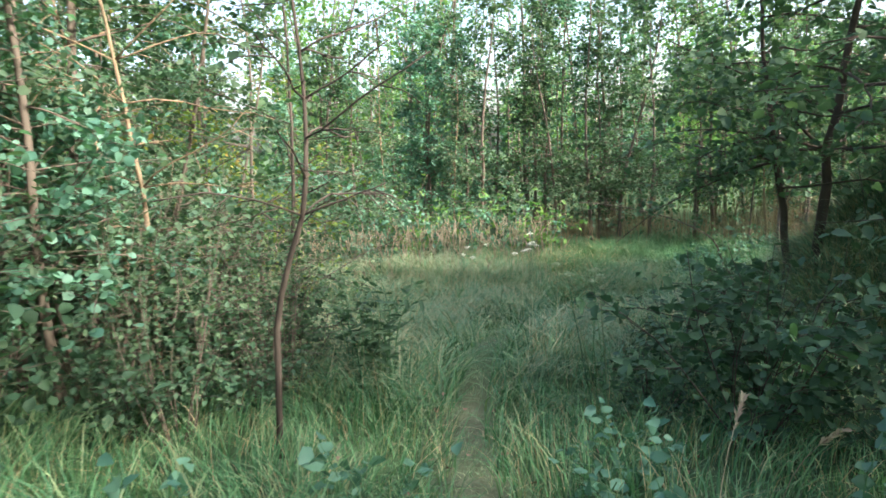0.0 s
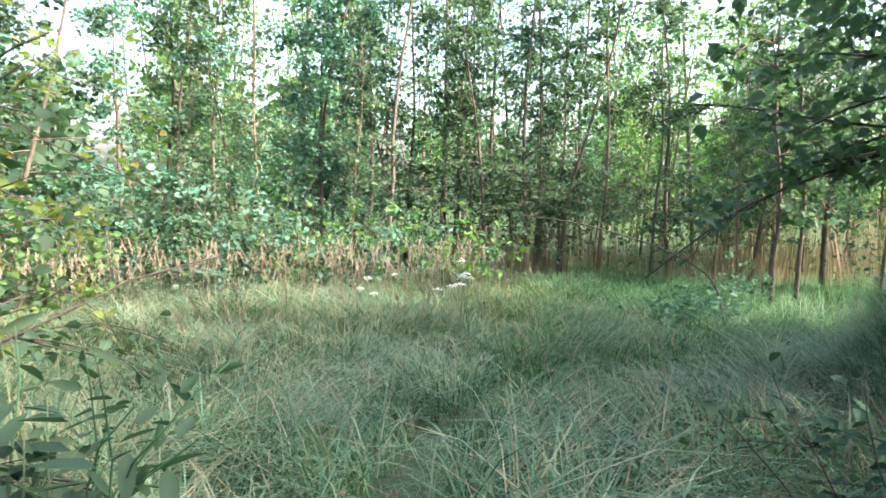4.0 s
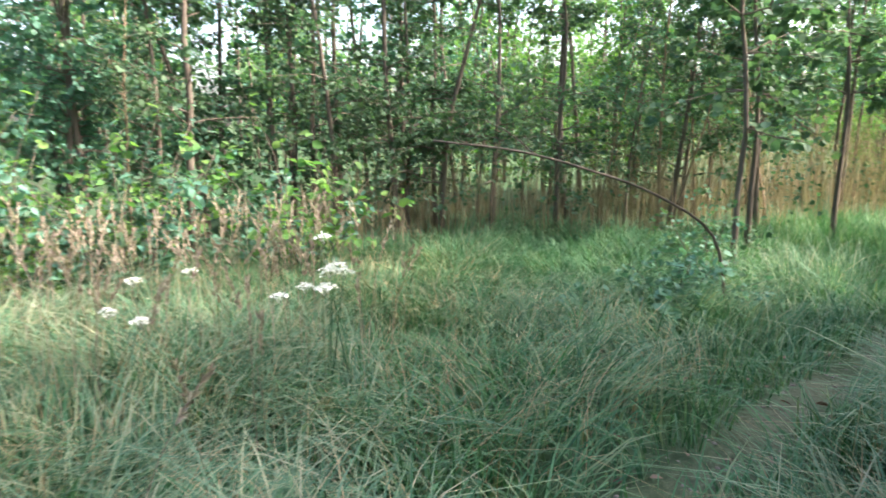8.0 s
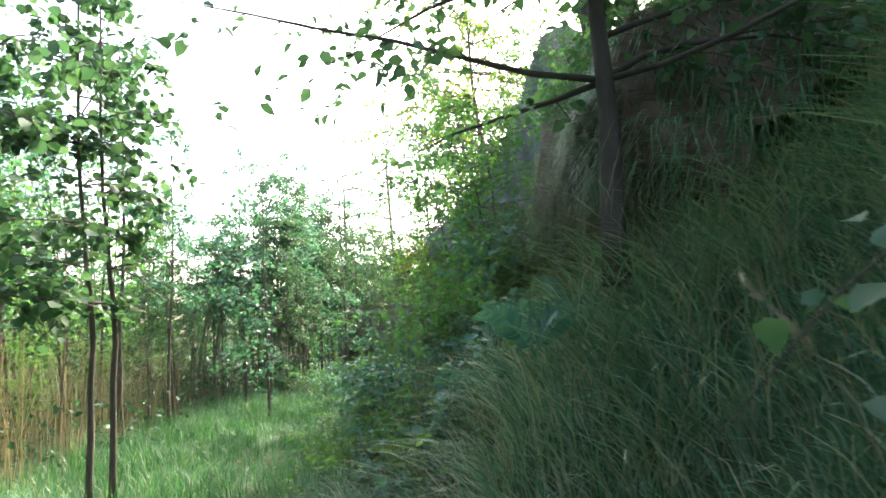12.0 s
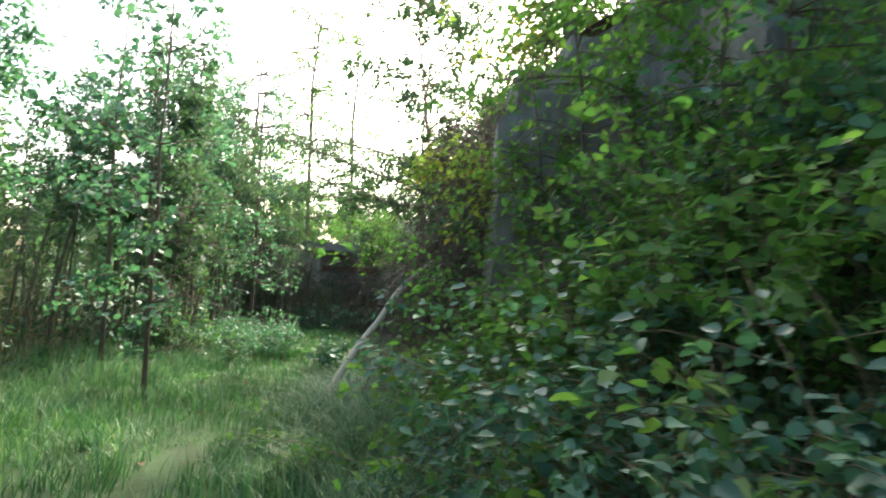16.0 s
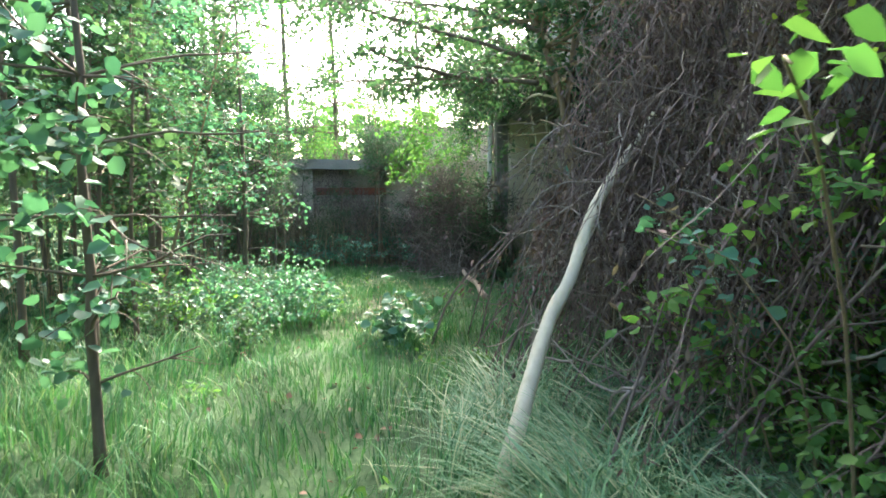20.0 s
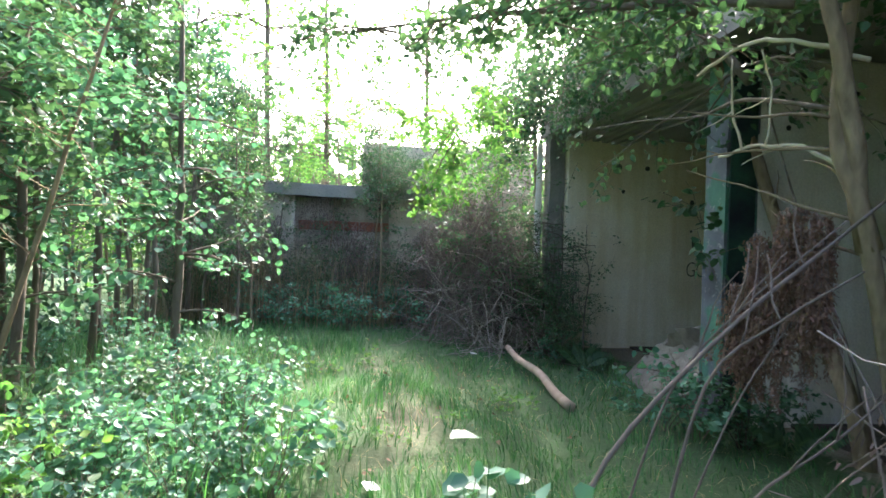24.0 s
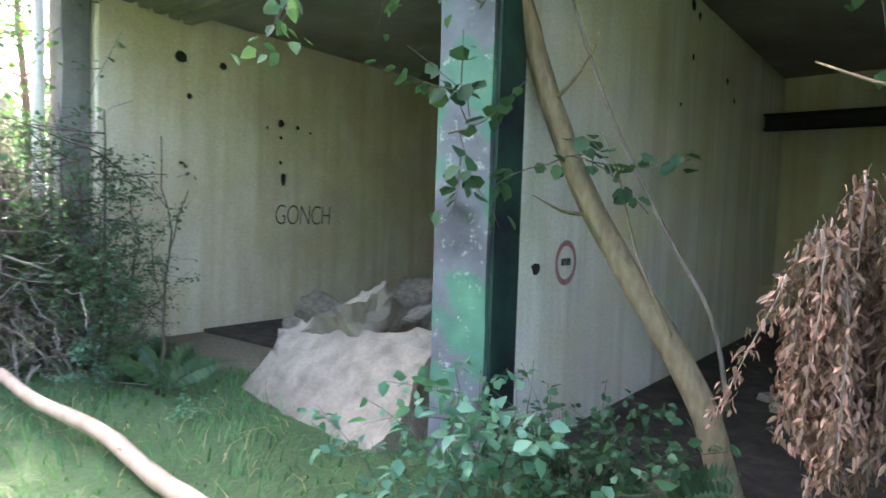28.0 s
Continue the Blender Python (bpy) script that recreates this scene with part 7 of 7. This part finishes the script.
# grass, straw and roots hanging over the lip
for name, mat, per, lo, hi, wd, label in (("hanging_grass", M_GRASS, 5200, 0.15, 0.55, 0.010, "long dark grass hanging over the earth lip"), ("hanging_straw", M_ROOT, 600, 0.2, 0.7, 0.006, "straw hanging over the earth lip"), ("hanging_roots", M_ROOT, 700, 0.4, 1.3, 0.006, "thin roots hanging under the earth lip")):
    s = Soup()
    i = rng.integers(0, 46, per)
    k = rng.integers(3, 6, per) if name == "hanging_roots" else rng.integers(4, 11, per)
    f = rng.random(per)
    p0 = lv.reshape(60, m, 3)
    base = p0[i, k - 1] * f[:, None] + p0[i, np.minimum(k, m - 1)] * (1 - f)[:, None] + np.concatenate([lt[i] * rng.uniform(-0.08, 0.08, per)[:, None], np.zeros((per, 1))], 1)
    o = np.concatenate([out_dir[i], np.zeros((per, 1))], 1)
    clump = np.sin(np.floor(i / 2) * 12.9) * 0.8
    o = o + np.concatenate([lt[i] * (clump + rng.normal(0, 0.7, per))[:, None], np.zeros((per, 1))], 1)
    ln = rng.uniform(lo, hi, per) * (0.8 + 0.35 * np.sin(np.floor(i / 3) * 7.7 + k))
    pts = [base, base + o * (0.22 * ln)[:, None] + np.array([0, 0, 1]) * (np.where(k > 6, 0.16, 0.0) * ln)[:, None], base + o * (0.38 * ln)[:, None] - np.array([0, 0, 1]) * (0.25 * ln)[:, None], base + o * (0.42 * ln)[:, None] + rng.normal(0, 0.05, (per, 3)) - np.array([0, 0, 1]) * (0.8 * ln)[:, None]]
    sd = np.concatenate([lt[i], np.zeros((per, 1))], 1)
    ws = [wd, wd, wd * 0.7]
    v = np.stack([q for c_, w_ in zip(pts[:3], ws) for q in (c_ - sd * w_ * 0.5, c_ + sd * w_ * 0.5)] + [pts[3]], 1).reshape(-1, 3)
    o7 = np.arange(per)[:, None] * 7
    s.add(v, o7 + np.array([[4, 5, 6]]), np.concatenate([o7 + np.array([[0, 1, 3, 2]]), o7 + np.array([[2, 3, 5, 4]])]))
    tagged(new(name, s.mesh(name, mat)), label, "grass", kind="stuff")
# litter
for x, y, z, r in ((21.1, 9.45, 0.02, 0.07), (25.4, 6.7, 0.05, 0.06)):
    bm = bmesh.new()
    bmesh.ops.create_grid(bm, x_segments=5, y_segments=4, size=1)
    for v in bm.verts:
        v.co = Vector((v.co.x * r, v.co.y * r * 0.6, 0.012 * noise.noise(v.co * 3 + Vector((x, 0, 0))) + 0.01))
    t = thing("paper_scrap", (x, y, z), "crumpled white paper scrap in the grass", "litter", "litter")
    part("sheet", bm, M_PAPER, t)
fallen = Soup()
x, y = scatter(-2, 27, 0, 12, 7.0, lambda x, y: (poly_dist(x, y, TRAIL)[0] < 0.45) | ((poly_dist(x, y, TRAIL)[0] < 1.6) & (rng.random(len(x)) < 0.4)))
n = len(x)
leaves(fallen, lift(x, y) + np.array([0, 0, 0.03]), random_dirs(n, 0, 0.2), random_dirs(n, 2.5), rng.uniform(0.04, 0.08, n), "ovate")
tagged(new("fallen_leaves", fallen.mesh("fallen_leaves", M_RUSTLEAF)), "scattered orange-brown fallen leaves on the trail", "leaves", kind="stuff")

far_reed = Soup()
n = 1500
fe_, fd_ = rng.uniform(NB - 2.2, NB - 0.2, n), rng.uniform(-7.5, -1.0, n)
fx, fy = from_ed(fe_, fd_)
blades(far_reed, lift(fx, fy), rng.uniform(0.6, 1.9, n), rng.uniform(0.006, 0.014, n), rng.uniform(0.05, 0.4, n), rng.uniform(0, 6.28, n), 3)
tagged(new("dry_stalks", far_reed.mesh("dry_stalks", M_REED)), "brown dry stalks in front of the neighbouring store", "stalks", kind="stuff")
for k in range(12):
    x, y = from_ed(rng.uniform(4.5, 7.8), rng.uniform(-7.5, -2.6))
    plant_tree(slim[rng.integers(4)], x, y, rng.uniform(0, 6.28), rng.uniform(0.75, 1.1), LABEL_SLIM, "thicket trees")

for e, d, s_ in ((4.9, -0.75, 1.6), (5.3, -0.4, 1.7), (6.0, -0.2, 1.7), (6.9, -0.4, 1.6), (4.5, -1.0, 1.3)):
    x, y = from_ed(e, d)
    plant_shrub(thin_bush[rng.integers(2)], x, y, "tall tangled shrub beside the store", "shrubs at the store", size=s_)
for e, d, z, n, ln in ((1.2, -2.2, 2.75, 5, 0.9), (2.3, -2.0, 2.75, 5, 0.9), (0.2, -2.0, 2.8, 4, 0.8), (3.2, -1.8, 2.7, 5, 1.0)):
    hanging("leafy_spray", e, d, z, n, ln, M_LEAF_BRIGHT, 0.075, "ovate", "spray of bright green leaves hanging before the store", out=-0.1, group="leafy sprays")

# shrubs over the earth lip
for k in range(22):
    i = rng.integers(6, 58)
    p = lv.reshape(60, m, 3)[i, rng.integers(6, 10)]
    plant_shrub((raspberry + thin_bush)[rng.integers(5)], float(p[0]), float(p[1]), "shrub hanging over the earth lip", "lip shrubs", size=rng.uniform(0.4, 0.65), z=float(p[2]) - 0.05)
for e, d, z, n, ln in ((0.9, -0.35, 3.75, 7, 1.1), (1.9, -0.35, 3.7, 7, 1.1), (2.9, -0.35, 3.7, 8, 1.2), (3.8, -0.4, 3.7, 8, 1.3), (4.6, -0.5, 3.3, 8, 1.4)):
    hanging("hanging_branch", e, d, z, n, ln, M_LEAF_DARK if n == 7 else M_LEAF, 0.05, "ovate", "small-leaved creeper hanging over the roof edge", out=-0.25, spread=0.8, group="hanging branches")
for e, d, z1 in ((7.3, -3.2, 2.0), (7.6, -5.2, 2.2), (7.4, -6.6, 2.3), (7.5, -1.4, 2.2), (8.2, -4.0, 3.2)):
    x, y = from_ed(e, d)
    drape(x, y, 0.05, z1, 0.7, 0.8, 3000, M_DEADTWIG, 0.05, "heap of dead brush before the neighbouring store", "dead_brush", 160, 0.8)

for e, d, z, s_ in ((-8.45, 0.1, 2.0, 0.6), (-8.45, 0.7, 2.6, 0.55), (-8.45, 1.7, 4.4, 0.6)):
    x, y = from_ed(e, d)
    plant_shrub(thin_dark[0], x, y, "dark creeper on the broken wing wall", "wall creepers", size=s_, z=z)

# small stones and crumbs of earth on the bare trail
stones = Soup()
x, y = scatter(2.2, 8.5, 8.5, 11.0, 60, lambda x, y: poly_dist(x, y, TRAIL)[0] < 0.2)
n = len(x)
c = lift(x, y)
r = rng.uniform(0.006, 0.022, n)[:, None]
v = np.stack([c + r * np.array(o) * rng.uniform(0.6, 1.3, (n, 3)) for o in ((1, 0, 0), (0, 1, 0), (-1, 0, 0), (0, -1, 0), (0, 0, 0.6), (0, 0, -0.6))], 1).reshape(-1, 3)
o6 = np.arange(n)[:, None] * 6
stones.add(v, np.concatenate([o6 + np.array([[a, b, 4]]) for a, b in ((0, 1), (1, 2), (2, 3), (3, 0))] + [o6 + np.array([[b, a, 5]]) for a, b in ((0, 1), (1, 2), (2, 3), (3, 0))]))
tagged(new("trail_stones", stones.mesh("trail_stones", M_RUBBLE)), "small pale stones scattered on the bare trail", "stones", kind="stuff")
